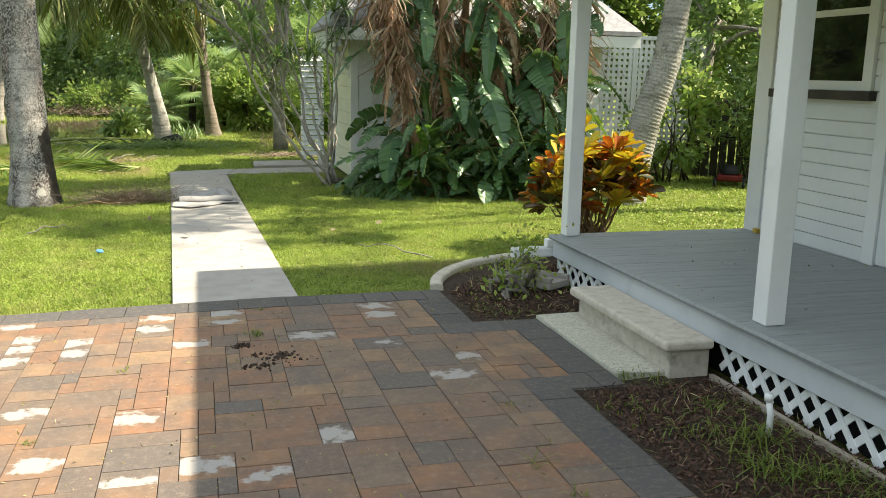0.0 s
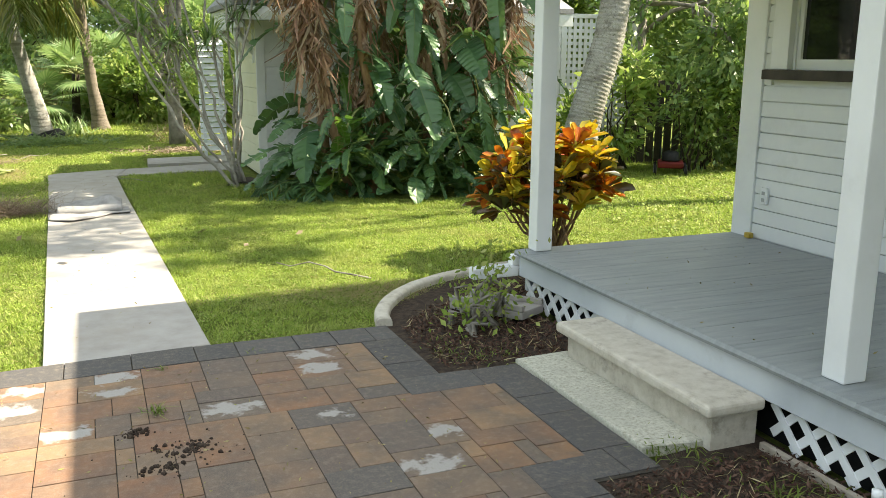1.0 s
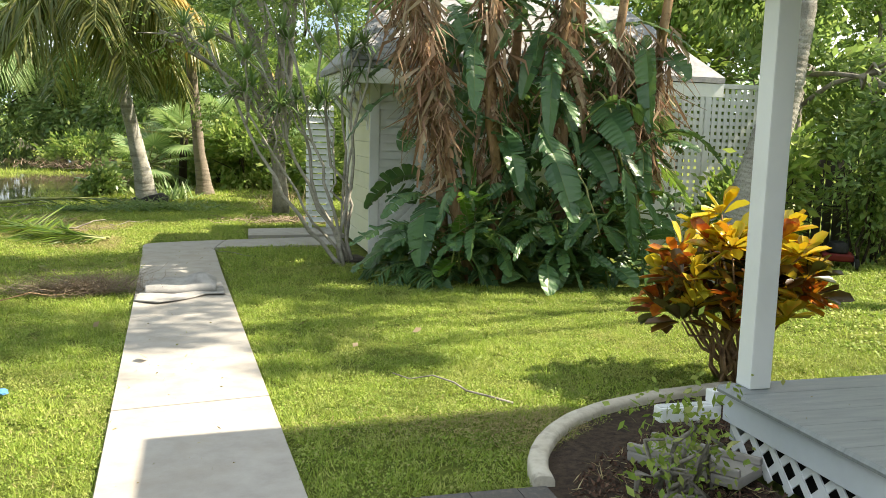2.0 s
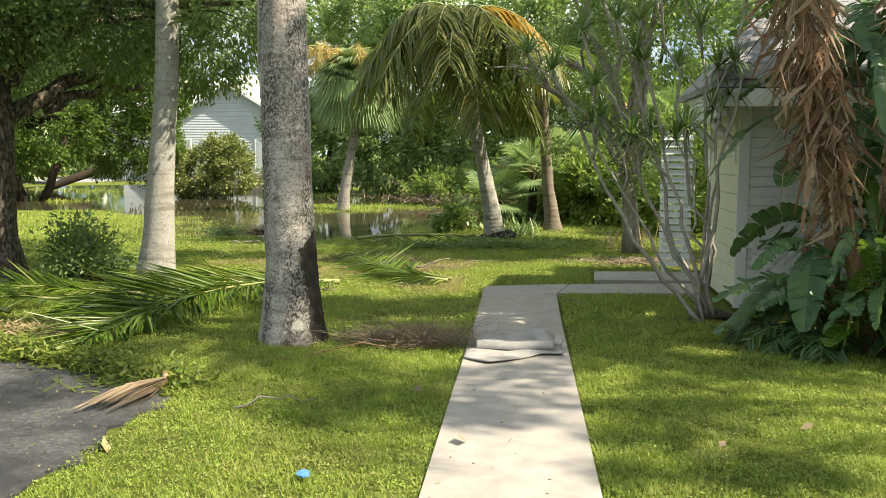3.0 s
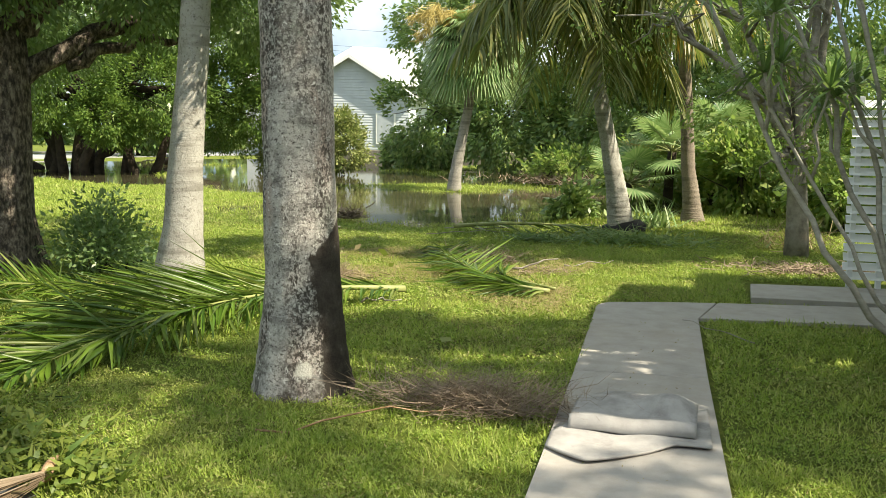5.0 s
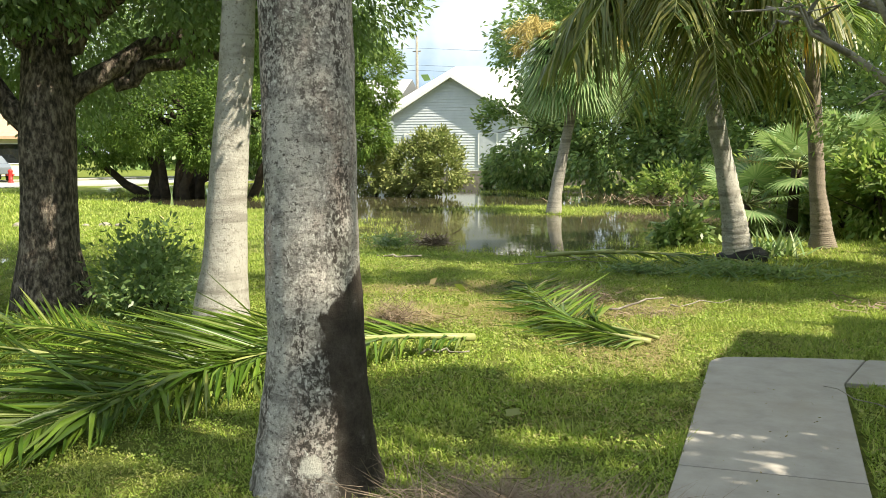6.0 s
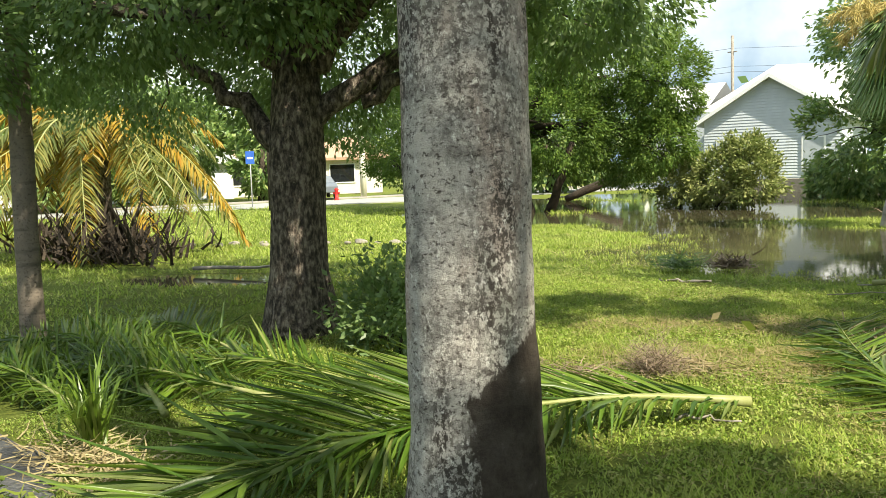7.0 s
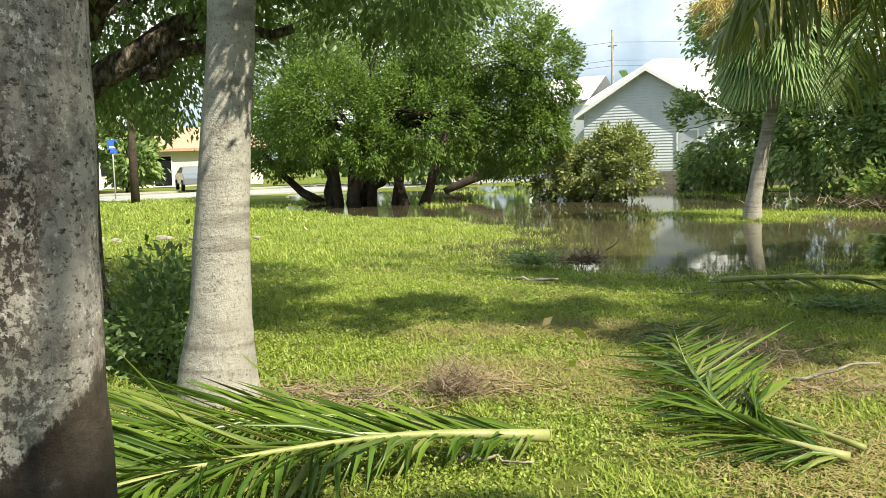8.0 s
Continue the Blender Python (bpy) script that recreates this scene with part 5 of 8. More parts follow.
feather_palm("palm_tree", "stout grey lichen-spotted palm trunk with a dark bare patch",
             [(-1.79, 12.06, -0.06), (-1.79, 12.06, 0.12), (-1.81, 12.09, 0.6), (-1.84, 12.12, 1.4), (-1.87, 12.15, 2.4), (-1.92, 12.2, 4.5), (-1.95, 12.25, 7.2)],
             [0.345, 0.295, 0.236, 0.222, 0.228, 0.20, 0.16], 24, 3.2, 0.7, M["palm_bark_bare"], 11, "palms on the lawn", rings=44)
feather_palm("palm_tree", "pale grey palm trunk with a flared foot beside cut fronds",
             [(-4.42, 14.74, -0.06), (-4.41, 14.74, 0.15), (-4.38, 14.76, 0.6), (-4.35, 14.80, 1.3), (-4.27, 14.90, 2.5), (-4.2, 14.95, 4.5), (-4.1, 15.05, 7.0)],
             [0.275, 0.25, 0.195, 0.165, 0.145, 0.14, 0.12], 12, 3.0, 0.65, M["palm_bark_white"], 12, "palms on the lawn", rings=40)
feather_palm("palm_tree", "leaning ringed coconut palm with drooping yellowing fronds",
             [(-0.58, 22.0, -0.06), (-0.62, 22.0, 0.15), (-0.71, 22.0, 0.7), (-0.86, 22.0, 1.45), (-1.07, 22.0, 2.4), (-1.23, 21.95, 3.2), (-1.36, 21.95, 4.45)],
             [0.27, 0.215, 0.165, 0.135, 0.122, 0.12, 0.14], 28, 1.95, 0.75, M["palm_bark_white"], 13, "coconut palms", n=70, droop=(0.65, 1.1), dead=3, low=-0.35, high=0.6, nuts=4, hang=1.7, rings=120, leaf="coconut_frond")
feather_palm("palm_tree", "slim ringed coconut palm beside the undergrowth",
             [(0.56, 24.4, -0.06), (0.54, 24.4, 0.2), (0.44, 24.4, 0.9), (0.34, 24.4, 2.2), (0.25, 24.4, 3.2), (0.22, 24.4, 3.8)],
             [0.24, 0.18, 0.13, 0.118, 0.11, 0.12], 13, 2.2, 0.75, M["palm_brown"], 14, "coconut palms", n=48, droop=(0.5, 1.0), dead=1, low=0.1, nuts=7, rings=120)
fan_palm("palm_tree", "shaggy fan-leaved cabbage palm standing in flood water",
         [(-6.08, 31.3, -0.15), (-6.05, 31.3, 0.4), (-5.9, 31.35, 1.3), (-5.65, 31.4, 2.6), (-5.6, 31.4, 4.0)], [0.23, 0.17, 0.145, 0.13, 0.15], 78, 0.85, 0.95, M["palm_bark"], 15, 0, low=-0.75, droop=1.0)
feather_palm("palm_tree", "curved ringed palm trunk rising behind the croton",
             [(5.98, 11.2, -0.06), (6.03, 11.2, 0.5), (6.22, 11.2, 1.2), (6.45, 11.2, 1.9), (6.58, 11.2, 2.8), (6.75, 11.2, 5.6), (6.9, 11.15, 9.6)], [0.27, 0.24, 0.205, 0.19, 0.175, 0.16, 0.14], 13, 3.0, 0.7, M["palm_bark_white"], 16, "palms on the lawn", rings=260)
feather_palm("palm_tree", "straight grey-brown palm trunk at the edge of the drive",
             [(-8.83, 13.25, -0.06), (-8.82, 13.25, 0.8), (-8.81, 13.27, 2), (-8.78, 13.3, 3.6), (-8.7, 13.3, 6)], [0.125, 0.115, 0.11, 0.10, 0.09], 9, 2.2, 0.55, M["palm_brown"], 17, "palms on the lawn")
feather_palm("date_palm", "short date palm with orange-yellow dying fronds, tilted on a root mound",
             [(-18.3, 18.3, -0.1), (-18.4, 18.4, 0.6), (-18.5, 18.5, 1.7), (-18.5, 18.5, 2.7)], [0.42, 0.30, 0.28, 0.32], 44, 3.3, 0.55, M["bark_brown"], 18, "", n=70, droop=(0.65, 1.25), dead=20, low=0.0, pick=2, leaf="olive_frond")

# flower plumes on the cabbage palm
cab = [p for p in scene.objects if p.get("label", "").startswith("shaggy fan-leaved")][0]
r_ = np.random.default_rng(19)
for k, (ax, ay) in enumerate(((-1.0, -0.5), (-0.6, -0.9), (0.3, -1.0), (-1.1, 0.2), (0.9, -0.4))):
    line = bend((-5.6, 31.4, 4.1), (-5.6 + ax * 1.5, 31.4 + ay * 1.4, 4.75 - 0.12 * k), 0.45, 9, 0.04, r_)
    q = []
    for _ in range(420):
        c = line[r_.integers(3, 9)] + r_.normal(size=3) * 0.07
        d = unit(np.array((ax, ay, 0)) * 0.4 + r_.normal(size=3) * 0.6 - np.array((0, 0, 0.9)))
        w = unit(np.cross(d, r_.normal(size=3))) * 0.010
        L = r_.uniform(0.15, 0.42)
        q.append([c - w, c + w, c + d * L * 0.6 + w * 0.8, c + d * L, c + d * L * 0.6 - w * 0.8])
    pl = part("flower_plume", soup("flower_plume", np.array(q)), M["plume"], cab, "straw-yellow drooping flower plume")
    part("stalk", Acc().tube(line, np.linspace(0.02, 0.008, 9), 5), M["rachis"], pl)

# ---- broadleaf trees ----
lump_tree("oak_tree", "old oak with furrowed brown bark and a broad dark low crown", (-6.92, 15.17, -0.06),
          [(-6.92, 15.17, -0.08, 0.46), (-6.92, 15.17, 0.12, 0.36), (-6.92, 15.18, 0.6, 0.29), (-6.90, 15.19, 1.2, 0.265), (-6.89, 15.19, 1.7, 0.29), (-6.87, 15.22, 2.2, 0.25), (-6.92, 15.27, 3.0, 0.20)],
          [(-9.32, 13.72, 3.6, 2.0, 1.7, 1.1, 13175), (-7.22, 13.92, 3.5, 1.5, 1.4, 0.9, 10075), (-8.02, 16.52, 3.4, 2.0, 1.7, 1.3, 11625), (-5.42, 15.82, 3.6, 1.3, 1.5, 1.0, 9300), (-4.72, 17.22, 3.5, 1.2, 1.3, 0.9, 8525),
           # the last two clumps are unseen, added overhead to shade the lawn
           (-10.82, 15.92, 3.5, 1.8, 1.8, 1.3, 11625), (-7.02, 15.62, 5.3, 2.8, 2.8, 1.4, 14725), (-9.62, 17.92, 3.2, 1.7, 1.5, 1.2, 10075), (-6.42, 18.52, 3.9, 1.8, 1.5, 1.1, 9300), (-8.72, 12.52, 3.0, 1.1, 0.9, 0.7, 6510), (-6.02, 14.52, 3.3, 0.9, 0.8, 0.6, 4960), (-3.4, 15.3, 3.6, 0.9, 0.8, 0.6, 4030), (-3.3, 14.6, 4.3, 0.8, 0.8, 0.6, 2790), (-2.2, 16.2, 5.2, 1.3, 0.9, 0.5, 4600), (-0.6, 16.6, 5.6, 1.1, 0.7, 0.4, 3000)],
          0.088, M["oak_leaf"], M["bark_brown"], seed=21, aspect=0.42, seg=20)
big = [p for p in scene.objects if p.name.startswith("oak_tree")][0]
for a_, b_, s_, r0 in (((-6.84, 15.27, 2.05), (-5.12, 17.02, 3.35), 0.12, 0.13), ((-6.42, 15.67, 2.3), (-5.42, 16.52, 2.65), 0.08, 0.09), ((-6.97, 15.17, 1.75), (-8.12, 14.62, 2.9), 0.1, 0.12)):
    part("limb", Acc().tube(bend(a_, b_, s_, 9, 0.04), np.linspace(r0, r0 * 0.45, 9), 10, 0.15), M["bark_brown"], big)

lump_tree("ficus_tree", "wide spreading fig tree with many dark trunks at the flood's edge", (-22.3, 36.0, -0.1),
          [(-22.3, 36.0, -0.2, 0.6), (-22.3, 36.0, 0.8, 0.45), (-22.2, 36.1, 1.8, 0.4), (-22.0, 36.2, 2.6, 0.35)],
          [(-25.5, 35.0, 2.6, 2.4, 2.2, 1.7, 14820), (-22.0, 34.0, 3.3, 2.6, 2.2, 1.9, 17100), (-18.8, 35.4, 3.0, 2.3, 2.2, 1.8, 15960), (-17.0, 38.2, 2.6, 2.1, 2.2, 2.1, 14820), (-22.0, 37.0, 6.2, 4.6, 3.8, 2.4, 24225), (-17.6, 37.5, 5.6, 2.8, 2.8, 1.9, 14820), (-26.5, 37.5, 5.0, 3.0, 2.6, 2.0, 12825), (-19.6, 33.8, 1.9, 1.3, 1.2, 1.0, 6270), (-15.4, 37.6, 4.4, 1.5, 1.5, 1.9, 12000), (-15.3, 37.2, 2.3, 1.3, 1.2, 1.2, 6750)],
          0.135, M["mango_leaf"], M["bark_dark"], seed=22, aspect=0.42)
fic = [p for p in scene.objects if p.name.startswith("ficus_tree")][0]
for k in range(9):
    x, y = -23.6 + 0.55 * k + rng.normal() * 0.2, 35.4 + rng.normal() * 0.5
    part("prop_root", Acc().tube(bend((x, y, -0.2), (x + rng.normal() * 0.5, y + 0.4, 2.4), 0.05, 6, 0.06), np.linspace(0.2, 0.1, 6), 8, 0.15), M["bark_dark"], fic)
for a_, b_ in (((-21.3, 35.6, 0.6), (-18.6, 35.0, 2.3)), ((-24.0, 35.6, -0.1), (-26.2, 34.6, 2.0))):
    part("limb", Acc().tube(bend(a_, b_, -0.25, 7, 0.05), np.linspace(0.2, 0.09, 7), 8, 0.1), M["bark_dark"], fic)

far_trees = [((-10.2, 45.5), [(-10.8, 44.6, 2.2, 2.4, 2.0, 2.2, 6670), (-8.2, 44.6, 2.8, 2.4, 2.0, 2.6, 6670), (-9.6, 45.6, 6.4, 3.3, 3.0, 3.0, 9425), (-8.2, 45.0, 8.0, 2.4, 2.4, 1.8, 5510)]),
             ((-5.2, 42.0), [(-6.2, 41.0, 1.9, 2.4, 1.9, 2.1, 6670), (-3.6, 40.6, 2.2, 2.2, 1.8, 2.2, 6670), (-5.0, 42.0, 5.6, 3.2, 2.8, 2.8, 8700), (-4.4, 42.0, 7.6, 2.8, 2.6, 2.0, 5510)]),
             ((-0.6, 39.6), [(-1.4, 38.4, 1.8, 2.2, 1.7, 2.0, 6670), (1.0, 38.0, 2.0, 2.0, 1.7, 2.1, 6090), (-0.4, 39.6, 5.4, 3.0, 2.6, 2.7, 8120), (0.2, 39.8, 7.4, 2.8, 2.6, 2.0, 5220)]),
             ((3.6, 36.5), [(3.0, 35.4, 2.0, 2.0, 1.7, 2.1, 6090), (5.2, 34.8, 2.4, 2.0, 1.7, 2.4, 6090), (4.0, 36.4, 5.8, 3.0, 2.6, 2.8, 7540), (5.0, 36.5, 7.8, 2.8, 2.6, 2.0, 4930)]),
             ((8.0, 32.0), [(7.4, 31.0, 2.6, 2.4, 2.0, 2.6, 6090), (8.8, 32.0, 6.6, 3.2, 2.8, 3.0, 7540)]),
             ((-31.0, 52.0), [(-31, 52, 3.0, 4.0, 3.4, 3.0, 6960), (-33, 52, 7.0, 4.6, 4.0, 3.0, 6525)]),
             ((-43.0, 30.0), [(-45.5, 30.5, 4.2, 3.0, 2.6, 2.2, 4640), (-47.5, 27.0, 5.5, 3.2, 3.2, 2.4, 4640)]),
             ((-45.5, 41.5), [(-45.5, 41.5, 2.0, 1.6, 1.6, 1.5, 3000), (-46.5, 42.5, 4.2, 2.4, 2.2, 1.8, 4200)]),
             ((-49.5, 35.5), [(-49.5, 35.5, 1.6, 2.2, 2.0, 1.4, 3600), (-50, 36.5, 4.4, 2.8, 2.6, 2.0, 4600)]),
             ((-47.0, 29.0), [(-47, 29, 1.6, 2.4, 2.0, 1.4, 3600), (-48, 29, 4.6, 2.8, 2.6, 2.0, 4600)]),
             ((-52.0, 40.0), [(-52, 40, 4.6, 3.6, 3.4, 2.6, 5220), (-55, 37, 6.6, 3.8, 3.6, 2.6, 4640)])]
for k, (b, blobs) in enumerate(far_trees):
    lump_tree("tree", "dense dark green broadleaf tree behind the flooded lawn" if k < 5 else "leafy street tree in the distance", (*b, -0.1),
              [(*b, -0.2, 0.34), (*b, 0.8, 0.25), (b[0] + 0.1, b[1], 2.0, 0.2), (b[0] + 0.15, b[1], 3.2, 0.16)], blobs, 0.24 if k < 5 else 0.42, M["hedge_leaf"] if k != 6 else M["mango_leaf"], M["bark_dark"], "tree", "background trees", seed=30 + k)
bush("shrub", "pale yellow-green bush leaning over the flood water", [(-13.9, 38.6, 0.85, 1.4, 1.1, 1.1, 6000), (-12.5, 38.4, 0.9, 1.0, 0.9, 1.1, 4600), (-15.3, 38.4, 0.8, 0.9, 0.9, 0.9, 3000), (-12.9, 38.9, 1.7, 0.9, 0.8, 0.8, 3400)], 0.15, M["yellow_leaf"], M["bark_dark"], seed=41)
bush("shrub", "dark clipped shrub beside the grey house", [(-12.2, 47.6, 0.6, 1.1, 1.0, 0.8, 2200), (-13.8, 49.0, 0.5, 0.9, 0.9, 0.6, 1400)], 0.25, M["hedge_leaf"], M["bark_dark"], seed=42)

# undergrowth behind the coconut palms
for k, (x, y, z, rx, rz, m_, n) in enumerate(((-1.75, 23.9, 0.2, 0.32, 0.28, "hedge_leaf", 700), (1.6, 26.6, 0.9, 1.0, 0.9, "light_leaf", 2600), (3.2, 28.5, 1.4, 1.4, 1.3, "light_leaf", 3200), (-0.4, 29.0, 0.7, 1.3, 0.8, "light_leaf", 2600),
                                          (2.9, 23.2, 0.6, 0.7, 0.6, "light_leaf", 1600), (4.6, 25.0, 1.6, 1.2, 1.5, "light_leaf", 2800), (-3.2, 35.5, 0.5, 1.6, 0.6, "light_leaf", 2200), (3.0, 31.0, 2.6, 1.5, 1.6, "light_leaf", 3200), (5.8, 23.6, 2.6, 1.1, 1.6, "light_leaf", 2600), (1.2, 33.0, 1.2, 1.5, 1.2, "hedge_leaf", 2800))):
    bush("shrub", "leafy green undergrowth shrub at the lawn's far edge", [(x, y, z, rx, rx * 0.9, rz, n), (x + rx * 0.7, y + 0.5, z * 0.8, rx * 0.7, rx * 0.7, rz * 0.8, n // 2)], 0.17, M[m_], M["bark_dark"], "shrub", "undergrowth", seed=50 + k)
for k, (x, y, h, n, s) in enumerate(((1.55, 27.3, 1.1, 14, 0.9), (0.0, 27.6, 1.2, 16, 1.0), (2.6, 26.2, 0.8, 14, 0.85), (-0.9, 27.0, 0.5, 12, 0.9), (3.8, 29.5, 2.6, 16, 1.0), (1.0, 29.0, 1.6, 14, 0.95))):
    fan_palm("fan_palm", "low fan palm with stiff pleated leaves in the undergrowth", [(x, y, -0.08), (x, y, h * 0.5), (x + 0.05, y, h)], [0.12, 0.1, 0.1], n, 0.8, s * 0.75, M["bark_dark"], 70 + k, 2 if k == 1 else 0, "fan palms", low=-0.2, rings=8, droop=0.35)

# small tree with a dark trunk by the landing
lump_tree("tree", "small multi-branched tree with sparse light leaves, bare twigs and added high shade crowns", (1.89, 19.6, -0.06),
          [(1.92, 19.6, -0.08, 0.17), (1.91, 19.6, 0.4, 0.14), (1.88, 19.6, 0.9, 0.13), (1.80, 19.6, 1.3, 0.12)],
          # clumps from 5 m up are unseen, added to cast shade westward
          [(1.1, 19.4, 2.1, 0.8, 0.8, 0.7, 900), (2.2, 19.8, 2.2, 0.8, 0.8, 0.7, 900), (0.9, 19.8, 3.3, 1.0, 0.9, 0.8, 1000), (2.1, 19.6, 3.6, 1.0, 0.9, 0.8, 1000), (-0.2, 19.3, 3.2, 0.8, 0.8, 0.5, 260), (1.2, 19.6, 5.0, 1.5, 1.3, 0.6, 2600), (2.9, 20.2, 5.5, 1.5, 1.2, 0.7, 2600), (0.6, 20.8, 5.6, 1.2, 1.2, 0.6, 1800), (2.6, 20.4, 8.2, 1.8, 1.2, 0.8, 3400), (0.2, 20.9, 8.2, 1.7, 1.2, 0.8, 3200), (1.6, 19.3, 1.3, 0.7, 0.6, 0.4, 800)],
          0.075, M["light_leaf"], M["bark_grey"], seed=81)

# trees to the right, beyond the palm
# out-of-view tree, added so its clumps dapple the walk and lawn
lump_tree("tree", "unseen tall thin-crowned tree added to dapple the lawn with shade", (11.2, 9.8, -0.06), [(11.2, 9.8, -0.08, 0.22), (11.2, 9.8, 2.0, 0.17), (11.1, 9.8, 4.5, 0.14), (11.0, 9.8, 6.4, 0.11)],
          [(8.5, 9.5, 8.2, 1.0, 0.8, 0.5, 900), (9.2, 8.35, 8.2, 0.5, 0.4, 0.4, 500), (7.5, 9.0, 8.4, 0.9, 0.5, 0.4, 600), (10.6, 10.9, 9.0, 1.4, 0.7, 0.7, 1300), (13.0, 11.2, 9.4, 1.4, 0.6, 0.6, 800)],
          0.16, M["hedge_leaf"], M["bark_grey"], "tree", "garden trees", seed=89)
for k, (b, blobs, lf) in enumerate((((9.0, 14.4), [(9.6, 12.6, 1.9, 0.8, 0.6, 0.5, 1500), (10.2, 12.9, 2.6, 0.9, 0.6, 0.6, 1600), (9.6, 14.6, 2.6, 1.2, 1.0, 1.0, 2600), (9.0, 15.4, 4.4, 1.8, 1.4, 1.3, 4200)], "hedge_leaf"),
                                    ((11.6, 15.6), [(11.2, 15.0, 1.3, 1.6, 1.2, 1.2, 4600), (12.4, 15.2, 3.2, 1.8, 1.4, 1.6, 4600), (11.4, 16.2, 5.4, 2.4, 1.8, 1.6, 4600)], "hedge_leaf"),
                                    ((15.5, 13.8), [(15, 13.6, 1.6, 1.8, 1.4, 1.6, 4200), (15.6, 13.8, 4.2, 2.2, 1.8, 2.0, 4200)], "hedge_leaf"),
                                    # fourth tree: high crowns added above the view to shade the lawn
                                    ((6.6, 19.4), [(5.4, 18.4, 6.6, 1.5, 0.9, 0.9, 3000), (7.4, 19.4, 8.0, 1.6, 0.8, 0.9, 3000), (4.8, 19.8, 7.0, 1.2, 0.8, 0.7, 2400), (8.8, 20.6, 8.6, 1.6, 0.9, 0.9, 2400), (6.2, 20.8, 6.4, 1.4, 0.8, 0.8, 2400), (9.2, 18.2, 9.0, 1.4, 0.6, 0.7, 1600), (1.6, 17.7, 6.6, 1.3, 0.6, 0.4, 1700), (3.4, 18.1, 6.8, 1.3, 0.7, 0.4, 1900), (5.2, 17.8, 6.9, 1.3, 0.7, 0.4, 1700), (4.2, 17.2, 6.4, 1.0, 0.5, 0.3, 900)], "light_leaf"))):
    lump_tree("tree", "tangled green garden tree beyond the lawn", (*b, -0.06), [(*b, -0.08, 0.13), (*b, 0.8, 0.1), (b[0] + 0.1, b[1], 1.6, 0.08), (b[0] + 0.15, b[1], 2.6, 0.07)], blobs, 0.15, M[lf], M["bark_grey"], "tree", "garden trees", seed=90 + k)
lump_tree("tree", "leafy green tree closing the view behind the lattice fence", (9.6, 18.6, -0.06), [(9.6, 18.6, -0.08, 0.16), (9.6, 18.6, 1.0, 0.12), (9.7, 18.6, 2.2, 0.1), (9.7, 18.6, 3.2, 0.08)],
          [(8.4, 18.0, 2.6, 1.6, 1.0, 1.5, 5200), (10.6, 18.2, 2.8, 1.7, 1.0, 1.6, 5200), (9.6, 18.8, 5.0, 2.2, 1.4, 1.5, 5600), (12.8, 18.0, 4.0, 1.8, 1.2, 2.0, 4600)], 0.2, M["light_leaf"], M["bark_grey"], "tree", "garden trees", seed=99)
bush("shrub", "bright green leafy shrub at the lawn's edge", [(7.75, 13.2, 0.9, 0.6, 0.5, 0.7, 800), (7.5, 13.6, 0.5, 0.5, 0.5, 0.45, 500), (8.15, 13.3, 1.5, 0.45, 0.4, 0.5, 420)], 0.15, M["light_leaf"], M["bark_dark"], seed=95)
bush("shrub", "dark green shrub in shade along the fence", [(10.2, 13.0, 0.7, 0.9, 0.7, 0.7, 2600), (11.8, 12.4, 0.8, 1.0, 0.8, 0.8, 2800), (13.2, 11.4, 0.9, 1.0, 0.8, 0.9, 2600)], 0.11, M["oak_leaf"], M["bark_dark"], seed=96)
bush("shrub", "light green leafy shrub hanging over the board fence", [(9.0, 12.75, 1.1, 0.6, 0.4, 0.5, 1500), (10.0, 12.55, 1.5, 0.7, 0.4, 0.5, 1600), (9.4, 12.9, 0.5, 0.5, 0.4, 0.4, 900)], 0.11, M["hedge_leaf"], M["bark_dark"], seed=94)
dfence = thing("board_fence", (11, 14.0, 0), "dark weathered board fence deep in shade", "fence")
for k in range(44):
    x = 8.7 + k * 0.155
    part("board", rbox(x, x + 0.13, 13.98 - 0.18 * (x - 8.7), 14.01 - 0.18 * (x - 8.7), -0.08, 1.35 + 0.03 * math.sin(k * 3.1), 0), M["fence_dark"], dfence)

# bush at the oak's foot
bush("shrub", "dark low shrub growing at the foot of the oak", [(-5.75, 15.25, 0.28, 0.45, 0.40, 0.30, 1900), (-5.35, 15.0, 0.2, 0.35, 0.3, 0.2, 900), (-5.9, 15.5, 0.5, 0.28, 0.25, 0.26, 800)], 0.075, M["oak_leaf"], M["bark_dark"], seed=97)
# spiky rosettes under the coconut palm
ros = thing("spiky_rosette", (-0.1, 22.9, 0), "grey-green spiky rosette plant under the palm", "plant")
r_ = np.random.default_rng(98)
q = []
for _ in range(90):
    az, el = r_.uniform(0, 6.28), r_.uniform(0.15, 1.2)
    d = np.array((math.cos(az) * math.cos(el), math.sin(az) * math.cos(el), math.sin(el)))
    c = np.array((-0.15 + r_.normal() * 0.2, 22.7 + r_.normal() * 0.12, -0.03))
    w = unit(np.cross(d, (0, 0, 1.0))) * 0.02
    ln = r_.uniform(0.4, 0.65)
    q.append([c - w, c + w, c + d * ln * 0.6 + w * 0.8, c + d * ln - np.array((0, 0, 0.05)), c + d * ln * 0.6 - w * 0.8])
part("foliage", soup("foliage", np.array(q)), M["fan_leaf"], ros)

